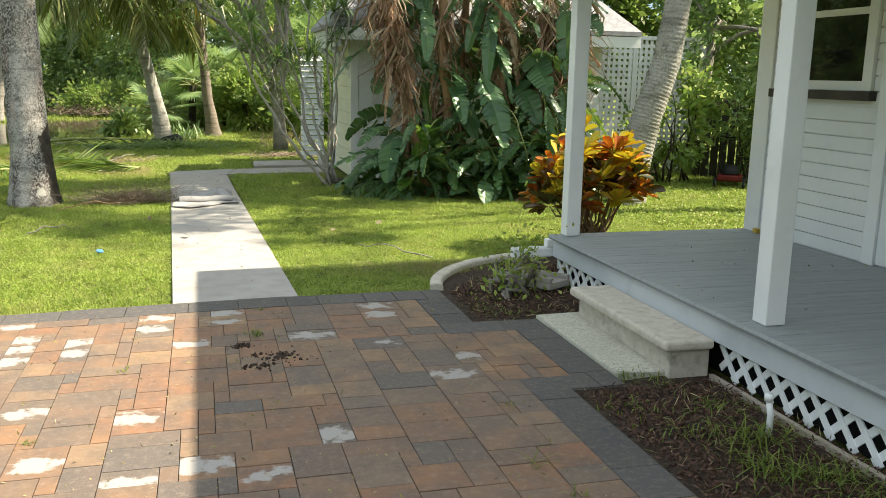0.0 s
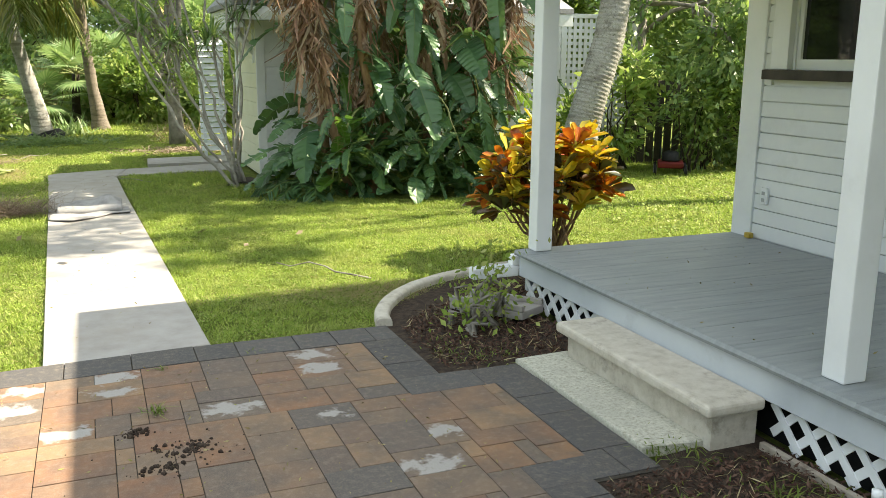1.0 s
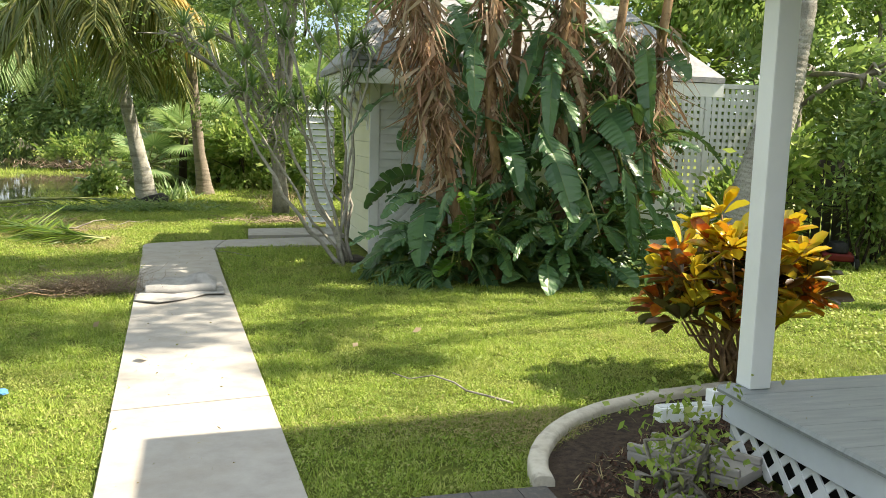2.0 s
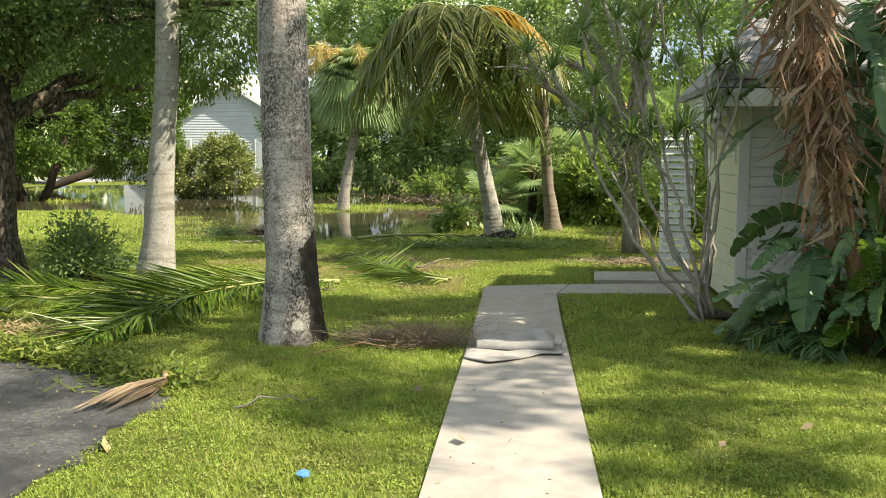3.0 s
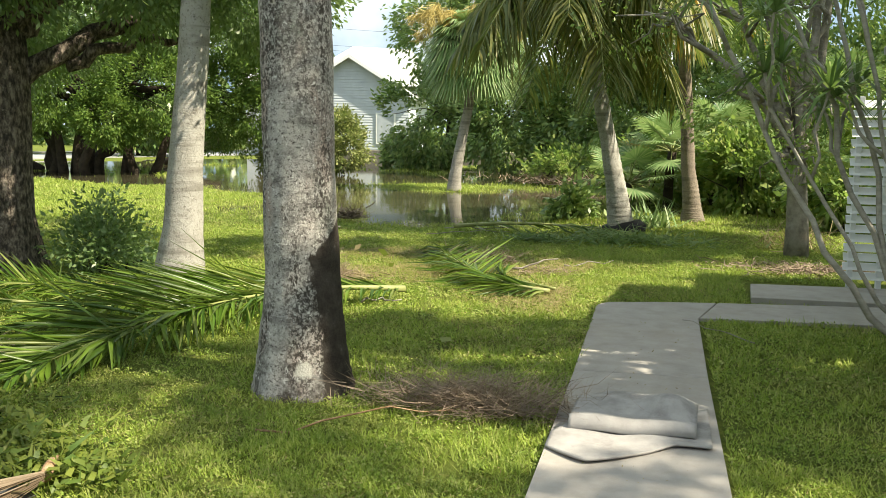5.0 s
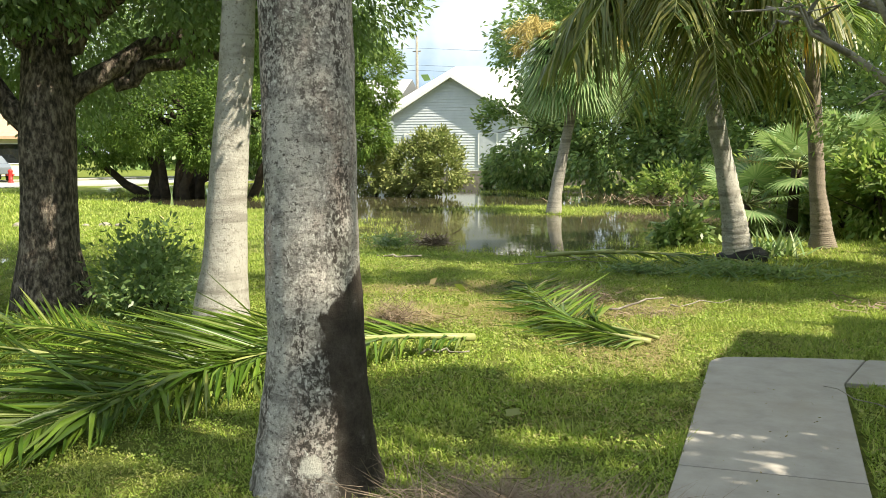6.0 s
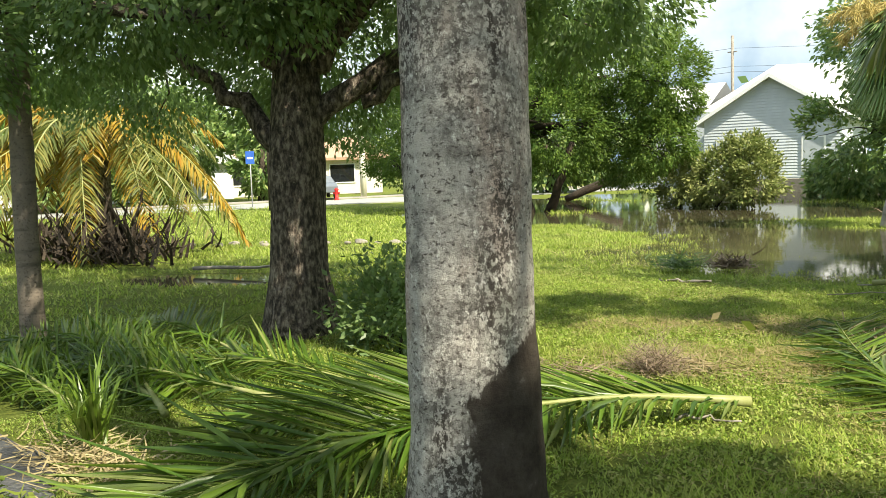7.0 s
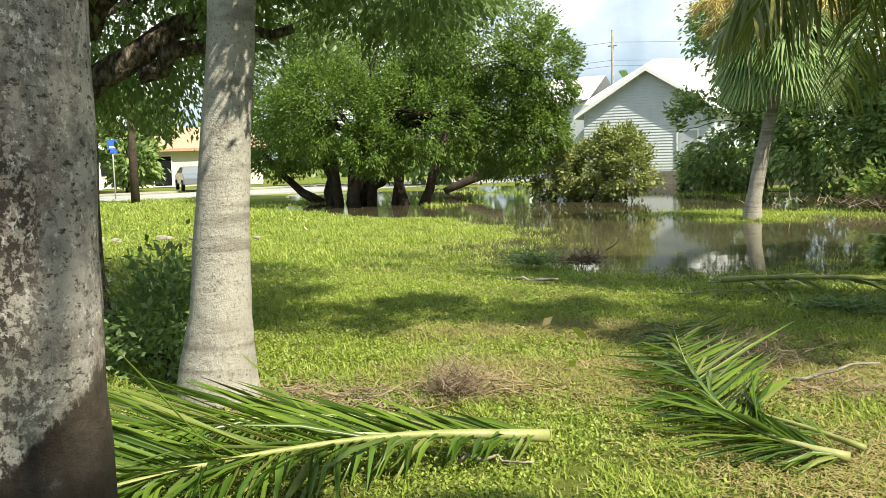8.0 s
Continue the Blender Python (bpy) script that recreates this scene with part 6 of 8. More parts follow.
# ---- cane plant by the cottage ----
r_ = np.random.default_rng(101)
cane = thing("cane_plant", (2.25, 13.6, 0), "tall cane plant, bare grey stems ending in tufts of strap leaves", "plant")
canes = (((0.55, 13.5, 2.55), 0.030, -0.30), ((0.85, 13.6, 2.95), 0.028, -0.12), ((1.2, 13.6, 3.05), 0.028, -0.05), ((1.46, 13.5, 2.6), 0.026, 0.0), ((1.88, 13.3, 1.95), 0.022, 0.0), ((2.02, 13.5, 2.95), 0.026, 0.02),
         ((2.20, 13.5, 2.55), 0.024, 0.03), ((2.45, 13.4, 3.3), 0.027, 0.05), ((1.65, 13.8, 3.5), 0.026, 0.0), ((0.95, 13.3, 2.0), 0.022, -0.2))
for tip, rad, sag in canes:
    ln = bend((2.18 + r_.normal() * 0.07, 13.52 + r_.normal() * 0.07, -0.06), tip, sag, 12, 0.035, r_)
    st = part("stem", Acc().tube(ln, np.linspace(rad * 0.85, rad * 0.5, 12), 8, 0.2), M["cane_bark"], cane)
    ends = [(ln[-1], 1.0)]
    for _ in range(2):
        k = r_.integers(6, 11)
        e = ln[k] + np.array((r_.normal() * 0.22, r_.normal() * 0.2, 0.3 + 0.3 * r_.random()))
        part("twig", Acc().tube(bend(ln[k], e, 0.02, 5, 0.02, r_), np.linspace(rad * 0.55, rad * 0.35, 5), 6), M["cane_bark"], st)
        ends.append((e, 0.85))
    q = []
    for e, k_ in ends:
        for _ in range(38):
            az, el = r_.uniform(0, 6.28), r_.uniform(-0.35, 1.35)
            d = np.array((math.cos(az) * math.cos(el), math.sin(az) * math.cos(el), math.sin(el)))
            w = unit(np.cross(d, (0.1, 0, 1.0))) * 0.013
            L = r_.uniform(0.28, 0.46) * k_
            m_ = e + d * L * 0.5
            tp = e + d * L - np.array((0, 0, 0.38 * L * math.cos(el)))
            q.append([e - w * 0.6, e + w * 0.6, m_ + w, tp, m_ - w])
    part("leaf_tuft", soup("leaf_tuft", np.array(q)), M["cane_leaf"], st)["kind"] = "stuff"
solo("root_mound", Acc().tube([(2.3, 13.65, -0.08), (2.3, 13.68, -0.01), (2.3, 13.7, 0.05)], [0.3, 0.2, 0.08], 18, 0.4), M["joint_sand"], "bare dark soil mound round the canes", "soil", kind="structure")


# ---- bird-of-paradise clump ----
def paddle(base, d, stalk, length, width, r, droop=0.5, torn=0.5, roll=0.0):
    """A big paddle leaf: stalk and midrib as one line, and a ribbed blade torn into strips along its veins."""
    d = unit(np.asarray(d, float))
    t = np.linspace(0, 1, 6)
    line = np.asarray(base, float) + d * (t * stalk)[:, None]
    line[:, 2] -= 0.12 * stalk * t**2
    ax, hub = unit(line[-1] - line[-2]), line[-1]
    u = np.linspace(0, 1.12, 15)
    mid = hub + ax * (u * length)[:, None]
    mid[:, 2] -= droop * length * u**2 * 0.8
    tan = unit(np.gradient(mid, axis=0))
    side = unit(np.cross(tan, np.array((0.01, 0.01, 1.01))))
    nr = np.cross(side, tan)
    if roll:
        side = side * math.cos(roll) + nr * math.sin(roll)
        nr = np.cross(side, tan)

    def at(arr, w):
        return np.array([np.interp(w, u, arr[:, c]) for c in range(3)])
    fold = r.uniform(0.1, 0.5)
    v, faces = [], []
    for s in (-1, 1):
        cuts = np.sort(np.concatenate([[0.0, 1.0], r.uniform(0.06, 0.95, 2 + int(torn * 10))]))
        for u0, u1 in zip(cuts, cuts[1:]):
            if u1 - u0 < 0.012:
                continue
            rows_ = max(2, int((u1 - u0) * length / 0.03))
            hang, gap, cut = torn * r.uniform(-0.05, 0.55), torn * r.uniform(0.05, 0.35), 1 - torn * 0.35 * r.random() ** 2
            n0 = len(v)
            for i in range(rows_ + 1):
                w = u0 + (u1 - u0) * i / rows_
                for c in (0.0, 0.5, 1.0):
                    wc = w + (0.5 * (u0 + u1) - w) * gap * c * c
                    half = math.sin(math.pi * min(1.0, max(0.0, wc * 0.93 + 0.05))) ** 0.55 * width * 0.5 * (cut if c == 1.0 else 1.0)
                    p = at(mid, min(1.12, wc + 0.20 * c * width / length * (1 - wc)))
                    p = p + at(side, wc) * (s * half * c) + at(nr, wc) * (half * (fold * c - 0.5 * hang * c * c) + (0.006 if i % 2 else -0.006) * c)
                    p[2] -= half * hang * c * c
                    v.append(p)
            for i in range(rows_):
                for c in range(2):
                    k = n0 + i * 3 + c
                    q = (k, k + 1, k + 4, k + 3)
                    faces.append(q if s < 0 else q[::-1])
    return np.concatenate([line, mid[1:13:2]]), Acc().add(np.array(v), faces)


def add_leaf(base, d, stalk, length, width, droop, torn, roll, mat_, parent, thick=0.014):
    line, bl = paddle(base, d, stalk, length, width, r_, droop, torn, roll)
    lf = part("leaf", bl, M[mat_], parent)
    part("stalk", Acc().tube(line, np.concatenate([np.linspace(thick, thick * 0.7, 6), np.linspace(thick * 0.45, 0.003, len(line) - 6)]), 6), M["stem_green"], lf)
    return lf


def ribbons(ln, n, zlo, zhi, spread, long_, wide_, out=0.45):
    """Dry strips hanging off a stem in a shaggy skirt, each bent and twisted."""
    q = []
    for _ in range(n):
        z = r_.uniform(zlo, zhi)
        c = np.array([np.interp(z, ln[:, 2], ln[:, k]) for k in range(3)])
        az = r_.uniform(0, 6.28)
        o = np.array((math.cos(az), math.sin(az), 0.0))
        c = c + o * spread * r_.random() ** 1.5 + np.array((0, 0, r_.normal() * 0.05))
        L = long_ * r_.uniform(0.35, 1.15)
        d = unit(o * out * r_.uniform(0.2, 1.8) + np.array((r_.normal() * 0.4, r_.normal() * 0.4, -0.9 + r_.normal() * 0.25)))
        e = unit(o * r_.normal() * 0.7 + np.array((r_.normal() * 0.5, r_.normal() * 0.5, -0.8)))
        w = unit(np.cross(d, r_.normal(size=3))) * wide_ * (0.25 + 1.3 * r_.random() ** 2)
        w2 = unit(w + np.cross(w, d) * r_.normal() * 0.8) * np.linalg.norm(w)
        m_, tp = c + d * L * 0.5, c + d * L * 0.5 + e * L * 0.5
        q.append([c - w * 0.5, c + w * 0.5, m_ + w2, tp + w2 * 0.3, tp - w2 * 0.3, m_ - w2])
    return np.array(q)


r_ = np.random.default_rng(111)
clump = thing("bird_of_paradise", (3.9, 12.6, 0), "tall giant bird-of-paradise clump, torn dark leaves and hanging dead brown ones", "plant")
# base x, y, height, lean x, lean y, radius, skirts as (strips, low, high, spread, length, width)
stems = ((3.42, 12.30, 4.2, -1.05, 0.00, 0.070, ((560, 1.75, 3.2, 0.26, 0.62, 0.020), (90, 0.9, 1.7, 0.10, 0.45, 0.016))),
         (3.72, 12.35, 4.8, -0.30, -0.05, 0.062, ((130, 1.0, 1.35, 0.10, 0.40, 0.018), (190, 2.1, 3.2, 0.18, 0.45, 0.022))),
         (4.52, 12.45, 4.7, -0.12, -0.05, 0.065, ((220, 2.1, 3.3, 0.20, 0.5, 0.022), (60, 0.5, 1.1, 0.10, 0.40, 0.015))),
         (5.08, 12.45, 4.4, 0.12, -0.05, 0.060, ((420, 1.55, 2.9, 0.26, 0.85, 0.014), (60, 0.7, 1.5, 0.12, 0.4, 0.014))),
         (5.40, 12.55, 4.0, 0.45, -0.10, 0.055, ((320, 1.5, 2.9, 0.24, 0.75, 0.014),)),
         (3.25, 12.85, 4.6, -0.35, 0.0, 0.055, ((120, 1.6, 3.0, 0.14, 0.6, 0.016),)),
         (4.05, 12.95, 5.0, 0.05, 0.0, 0.055, ((80, 1.6, 3.0, 0.14, 0.6, 0.016),)),
         (4.80, 13.00, 4.9, 0.20, 0.1, 0.055, ((80, 1.6, 3.0, 0.14, 0.6, 0.016),)))
for k, (x, y, h, lx, ly, rad, skirts) in enumerate(stems):
    ln = bend((x, y, -0.06), (x + lx, y + ly, h), 0.0, 12, 0.022, r_)
    st = part("stem", Acc().tube(ln, np.linspace(rad * 1.15, rad * 0.9, 12), 10, 0.4), M["stem_brown"], clump)
    for j in range(6 if k not in (3, 4) else 4):
        az = 2 * math.pi * j / (6 if k not in (3, 4) else 4) + r_.normal() * 0.3
        el = r_.uniform(0.45, 1.25)
        b = ln[-1] - np.array((0, 0, r_.uniform(-0.3, 0.35)))
        add_leaf(b, (math.cos(az) * math.cos(el), math.sin(az) * math.cos(el), math.sin(el)), r_.uniform(0.35, 0.7), r_.uniform(0.8, 1.15), r_.uniform(0.26, 0.40), r_.uniform(0.4, 0.9), r_.uniform(0.4, 1.0), r_.uniform(-0.5, 0.5), "bird_light" if r_.random() < 0.2 else "bird_leaf", clump, 0.022)
    q = np.concatenate([ribbons(ln, n_, lo_, hi_, sp_, l_, w_) for n_, lo_, hi_, sp_, l_, w_ in skirts])
    part("dead_skirt", soup("dead_skirt", q), M["dead_leaf"], clump, "shaggy skirt of dead brown leaf strips")["kind"] = "stuff"
    # crumpled dead leaves folded down among the strips
    for j in range(7 if k < 5 else 2):
        z = r_.uniform(1.5, 3.0)
        c = np.array([np.interp(z, ln[:, 2], ln[:, m]) for m in range(3)])
        az = r_.uniform(-3.0, 0.0)
        line, bl = paddle(c, (math.cos(az) * 0.5, math.sin(az) * 0.5, -0.5 - r_.random()), r_.uniform(0.04, 0.15), r_.uniform(0.4, 0.75), r_.uniform(0.07, 0.16), r_, r_.uniform(0.6, 1.4), 1.0, r_.uniform(-1.4, 1.4))
        part("dead_leaf", bl, M["dead_leaf"], clump)
# the mass of low leaves in front, broad ones and drooping ones
for k in range(230):
    x = r_.uniform(2.85, 5.4)
    front = 12.45 - 0.75 * min(1.0, max(0.0, (x - 2.5) / 1.2))
    y = front + r_.uniform(0.05, 0.75)
    z = min(r_.uniform(-0.02, 0.8), 0.15 + 1.0 * max(0.0, x - 2.8))
    az = r_.uniform(-math.pi, 0) if r_.random() < 0.8 else r_.uniform(0, math.pi)
    el = r_.uniform(-0.1, 1.2)
    broad = k % 3 == 0
    add_leaf((x, y, z), (math.cos(az) * math.cos(el), math.sin(az) * math.cos(el), math.sin(el)), r_.uniform(0.10, 0.35), r_.uniform(0.26, 0.44) if broad else r_.uniform(0.32, 0.62), r_.uniform(0.16, 0.26) if broad else r_.uniform(0.10, 0.20),
             r_.uniform(0.2, 0.9), r_.uniform(0.0, 0.25) if broad else r_.uniform(0.2, 0.9), r_.uniform(-0.5, 0.5) if broad else r_.uniform(-1.0, 1.0), "bird_light" if k % 29 == 4 else "bird_leaf", clump, 0.011)
# leaves hanging among the stems
for k in range(70):
    x, y, z = r_.uniform(3.2, 5.6), r_.uniform(12.4, 13.0), r_.uniform(0.9, 3.1)
    az, el = r_.uniform(-2.9, -0.2), r_.uniform(-0.5, 0.9)
    add_leaf((x, y, z), (math.cos(az) * math.cos(el), math.sin(az) * math.cos(el) * 0.7, math.sin(el)), r_.uniform(0.1, 0.35), r_.uniform(0.45, 0.75), r_.uniform(0.14, 0.26), r_.uniform(0.6, 1.5), r_.uniform(0.3, 1.0), r_.uniform(-1.0, 1.0), "bird_light" if k % 14 == 5 else "bird_leaf", clump)
# leaves behind and between the stems
for k in range(150):
    x, y, z = r_.uniform(3.0, 5.8), r_.uniform(12.7, 13.4), r_.uniform(0.2, 3.5)
    az, el = r_.uniform(0, 6.28), r_.uniform(0.0, 1.2)
    line, bl = paddle((x, y, z), (math.cos(az) * math.cos(el), math.sin(az) * math.cos(el), math.sin(el)), r_.uniform(0.2, 0.5), r_.uniform(0.6, 1.0), r_.uniform(0.22, 0.40), r_, r_.uniform(0.6, 1.3), r_.uniform(0.3, 0.9), r_.uniform(-0.9, 0.9))
    part("leaf", bl, M["bird_leaf"], clump)
# single leaves that stand out: a broad torn one hanging in front, others on long stalks, light young ones
for b, d, s, L, w, dr_, tn, rl, m_ in (((4.02, 12.0, 1.72), (0.08, -0.45, -0.25), 0.06, 0.9, 0.42, 0.55, 0.75, 0.0, "bird_leaf"), ((4.55, 12.05, 1.75), (0.35, -0.3, 0.5), 0.3, 0.9, 0.34, 1.4, 1.0, 0.3, "bird_leaf"),
                                       ((3.30, 11.95, 0.30), (-0.2, -0.2, 1.0), 0.35, 0.62, 0.20, 0.35, 0.9, 0.2, "bird_light"), ((3.15, 11.95, 0.15), (-0.1, -0.3, 1.0), 0.25, 0.6, 0.16, 0.3, 1.0, -0.3, "bird_light"),
                                       ((2.95, 12.4, 0.55), (-1.0, -0.25, 0.35), 0.25, 0.75, 0.26, 0.5, 1.0, 0.2, "bird_leaf"), ((2.85, 12.5, 0.35), (-1.0, -0.4, 0.25), 0.2, 0.7, 0.24, 0.5, 1.0, -0.2, "bird_leaf"), ((3.0, 12.5, 0.85), (-0.8, -0.3, 0.5), 0.15, 0.6, 0.22, 0.9, 0.8, 0.4, "bird_leaf"),
                                       ((5.2, 11.95, 1.5), (0.5, -0.4, 0.5), 0.3, 0.85, 0.34, 1.2, 0.9, 0.2, "bird_leaf"), ((5.0, 11.9, 0.9), (0.7, -0.4, 0.5), 0.25, 0.8, 0.30, 1.0, 0.9, 0.0, "bird_light")):
    add_leaf(b, d, s, L, w, dr_, tn, rl, m_, clump)
# shoots leaning out on long pale stalks, each with a torn leaf at its end
for p0_, p1_, L in (((3.55, 12.2, 1.1), (2.98, 11.75, 0.12), 0.3), ((4.35, 12.1, 1.25), (4.65, 11.65, 0.55), 0.75), ((5.0, 12.2, 1.5), (5.15, 11.7, 0.7), 0.6), ((4.75, 12.2, 2.1), (4.9, 11.7, 1.3), 0.7)):
    ln = bend(p0_, p1_, 0.22, 8, 0.01, r_)
    sh_ = part("shoot", Acc().tube(ln, np.linspace(0.014, 0.010, 8), 6), M["rachis"], clump)
    line, bl = paddle(ln[-1], ln[-1] - ln[-2], 0.02, L, 0.26, r_, 0.6, 0.8, r_.uniform(-0.5, 0.5))
    part("leaf", bl, M["bird_leaf"], sh_)
# fern-like fronds low on the side of the cottage
for k in range(10):
    az = r_.uniform(-3.2, -1.2)
    line, q = frond_arrays((2.85 + r_.normal() * 0.12, 12.45 + r_.normal() * 0.12, 0.05), (math.cos(az), math.sin(az), 0.8), r_.uniform(0.6, 0.95), 0.2, 0.7, 26, 0.022, 0.5, r_, 0.0, 0.7)
    fr = part("fern_frond", soup("fern_frond", strips_mesh("f", q)), M["bird_leaf"], clump)
    part("stalk", Acc().tube(line, np.linspace(0.008, 0.003, len(line)), 5), M["stem_green"], fr)


# ---- croton ----
r_ = np.random.default_rng(121)
cro = thing("croton_shrub", (4.02, 8.15, 0), "croton shrub with glossy yellow, orange and dark red leaves", "shrub")
sets = {"croton_red": [], "croton_yellow": [], "croton_dark": []}
for k in range(70):
    az, rad = r_.uniform(0, 6.28), 0.52 * math.sqrt(r_.random())
    hgt = 0.26 + 0.90 * (1 - (rad / 0.72) ** 2) * r_.uniform(0.35, 1.0)
    tip = np.array((3.97 + rad * math.cos(az), 8.15 + rad * math.sin(az), hgt))
    part("stem", Acc().tube(bend((4.02 + r_.normal() * 0.05, 8.15 + r_.normal() * 0.05, -0.05), tip, 0.04, 6, 0.03, r_), np.linspace(0.016, 0.006, 6), 5), M["stem_brown"], cro) if k % 2 == 0 else None
    high = hgt > 0.72 + r_.normal() * 0.14
    kind_ = ("croton_yellow" if r_.random() < 0.64 else "croton_red") if high else ("croton_dark" if r_.random() < 0.45 else ("croton_red" if r_.random() < 0.65 else "croton_yellow"))
    for _ in range(11):
        a2, el = r_.uniform(0, 6.28), r_.uniform(-0.35, 1.2)
        d = np.array((math.cos(a2) * math.cos(el), math.sin(a2) * math.cos(el), math.sin(el)))
        L, W = r_.uniform(0.16, 0.25), r_.uniform(0.075, 0.115)
        s = unit(np.cross(d, np.array((0, 0, 1.0)) + r_.normal(size=3) * 0.3)) * W * 0.5
        n_ = np.cross(s, d)
        c = tip + d * 0.02
        cup = n_ * 0.25
        sag = np.array((0, 0, L))
        sets[kind_].append([c, c + d * L * 0.3 + s * 0.5 + cup, c + d * L * 0.62 + s + cup - sag * 0.04, c + d * L * 0.88 + s * 0.72 + cup - sag * 0.10, c + d * L - sag * 0.16,
                            c + d * L * 0.88 - s * 0.72 + cup - sag * 0.10, c + d * L * 0.62 - s + cup - sag * 0.04, c + d * L * 0.3 - s * 0.5 + cup])
for key, q in sets.items():
    part("foliage", folded("foliage", np.array(q), ((0, 1, 2, 3, 4), (0, 4, 5, 6, 7))), M[key], cro)

# young shrub and weeds in the ring bed
bush("shrub", "small sparse yellow-green shrub in the ring bed", [(2.62, 6.45, 0.22, 0.15, 0.12, 0.12, 230), (2.50, 6.33, 0.13, 0.09, 0.09, 0.07, 110), (2.70, 6.55, 0.30, 0.08, 0.08, 0.07, 130)], 0.05, M["ground_leaf"], M["bark_grey"], seed=122, aspect=0.5)


def tuft_blades(x, y, n, h, seed, spread=0.06, w=0.006, lean=0.7, z=-0.01, rise=0.65):
    r = np.random.default_rng(seed)
    az = r.uniform(0, 6.28, n)
    c = np.column_stack([x + r.normal(size=n) * spread, y + r.normal(size=n) * spread, np.full(n, z)])
    L = h * r.uniform(0.5, 1.1, n)[:, None]
    ln = r.uniform(0.1, lean, n)[:, None]
    d = np.column_stack([np.cos(az), np.sin(az), np.zeros(n)])
    s = np.column_stack([-np.sin(az), np.cos(az), np.zeros(n)]) * w
    m_ = c + d * L * ln * 0.4 + np.array((0, 0, 1)) * L * rise
    tp = c + d * L * ln * 1.1 + np.array((0, 0, 1)) * L * (1 - 0.35 * ln) * rise / 0.65
    return np.stack([c - s, c + s, m_ + s * 0.8, tp, m_ - s * 0.8], 1)


def tuft(name, label, x, y, n, h, mat_, seed, spread=0.06, w=0.006, lean=0.7, z=-0.01, kind="", rise=0.65):
    return tagged(part(name, soup(name, tuft_blades(x, y, n, h, seed, spread, w, lean, z, rise)), mat_), label, "weed", kind=kind)


for k, (x, y, n, h) in enumerate(((2.66, 4.52, 70, 0.10), (2.75, 3.55, 90, 0.24), (2.62, 3.25, 120, 0.18), (2.85, 3.15, 90, 0.16), (2.5, 3.7, 60, 0.12), (2.95, 2.9, 100, 0.17), (2.35, 4.1, 50, 0.08), (2.8, 4.0, 70, 0.12), (2.55, 2.8, 90, 0.18), (2.2, 6.1, 60, 0.06), (2.45, 5.95, 60, 0.06))):
    tuft("weed", "tuft of yellow-green grass weed in the mulch", x, y, n, h * 0.75, M["weed_leaf"], 130 + k, 0.09, 0.004, 1.6, kind="stuff", rise=0.42)
for k, (x, y, n, h) in enumerate(((0.56, 5.74, 34, 0.13), (0.62, 6.38, 16, 0.05), (1.76, 4.25, 12, 0.05), (1.62, 3.55, 6, 0.2), (1.7, 3.25, 10, 0.07), (-0.2, 5.2, 10, 0.06), (-0.55, 4.25, 12, 0.06), (-1.05, 4.6, 12, 0.05), (1.15, 6.5, 10, 0.04))):
    tuft("weed", "small grass weed sprouting from a paver joint", x, y, n, h, M["weed_leaf"], 150 + k, 0.022, 0.003, 1.5, 0.0, kind="stuff", rise=0.26)
# clods of earth on the pavers
r_ = np.random.default_rng(160)
clods = Acc()
for _ in range(300):
    cx_, cy_, sp_ = ((0.63, 5.27, 0.055), (0.70, 5.28, 0.03), (0.53, 5.12, 0.035), (0.44, 5.53, 0.03), (0.60, 5.22, 0.20))[_ % 5]
    x, y = cx_ + r_.normal() * sp_ * 1.2, cy_ + r_.normal() * sp_
    s = (0.002 + 0.011 * r_.random() ** 3) * (0.5 if _ % 5 == 4 else 1.0)
    clods.tube([(x, y, -0.003), (x, y, s * 0.5), (x + 0.003, y, s)], [s, s * 0.9, s * 0.35], 7, 1.1)
solo("soil_clods", clods, M["soil"], "crumbs of dark earth scattered on the pavers", "soil", kind="stuff")

# ---- rug left on the walk ----
NU, NV = 34, 22


def sheet(fn, mat_, name, parent, thick=0.012):
    q = Acc()
    v = [fn(i / NU, j / NV) for j in range(NV + 1) for i in range(NU + 1)]
    q.add(v, [(j * (NU + 1) + i, j * (NU + 1) + i + 1, (j + 1) * (NU + 1) + i + 1, (j + 1) * (NU + 1) + i) for j in range(NV) for i in range(NU)], True)
    ob = part(name, q, mat_, parent)
    md = ob.modifiers.new("thickness", "SOLIDIFY")
    md.thickness, md.offset = thick, 1.0
    return ob


rug = thing("rug", (0.3, 11.8, 0), "wet grey rug folded over and dropped on the walk", "rug")


def lower(u, v):
    a_, b_ = np.array((-0.13, 11.56)), np.array((0.69, 11.62))
    if v < 0.5:
        p = a_ + (b_ - a_) * u
        k = (0.5 - v) * 2
        q = np.array((-0.13 + 0.82 * u, 11.56 - 0.36 * (1 - abs(2 * u - 0.55) ** 1.3 if abs(2 * u - 0.55) < 1 else 0.0)))
        p = p + (q - p) * k
    else:
        k = (v - 0.5) * 2
        p = a_ + (b_ - a_) * u + np.array((0.10 + (0.55 - u) * 0.25, 0.58)) * k
    return (p[0], p[1], 0.004 + 0.012 * abs(math.sin(5 * u + 2 * v)) + 0.006 * math.sin(13 * u) * v)


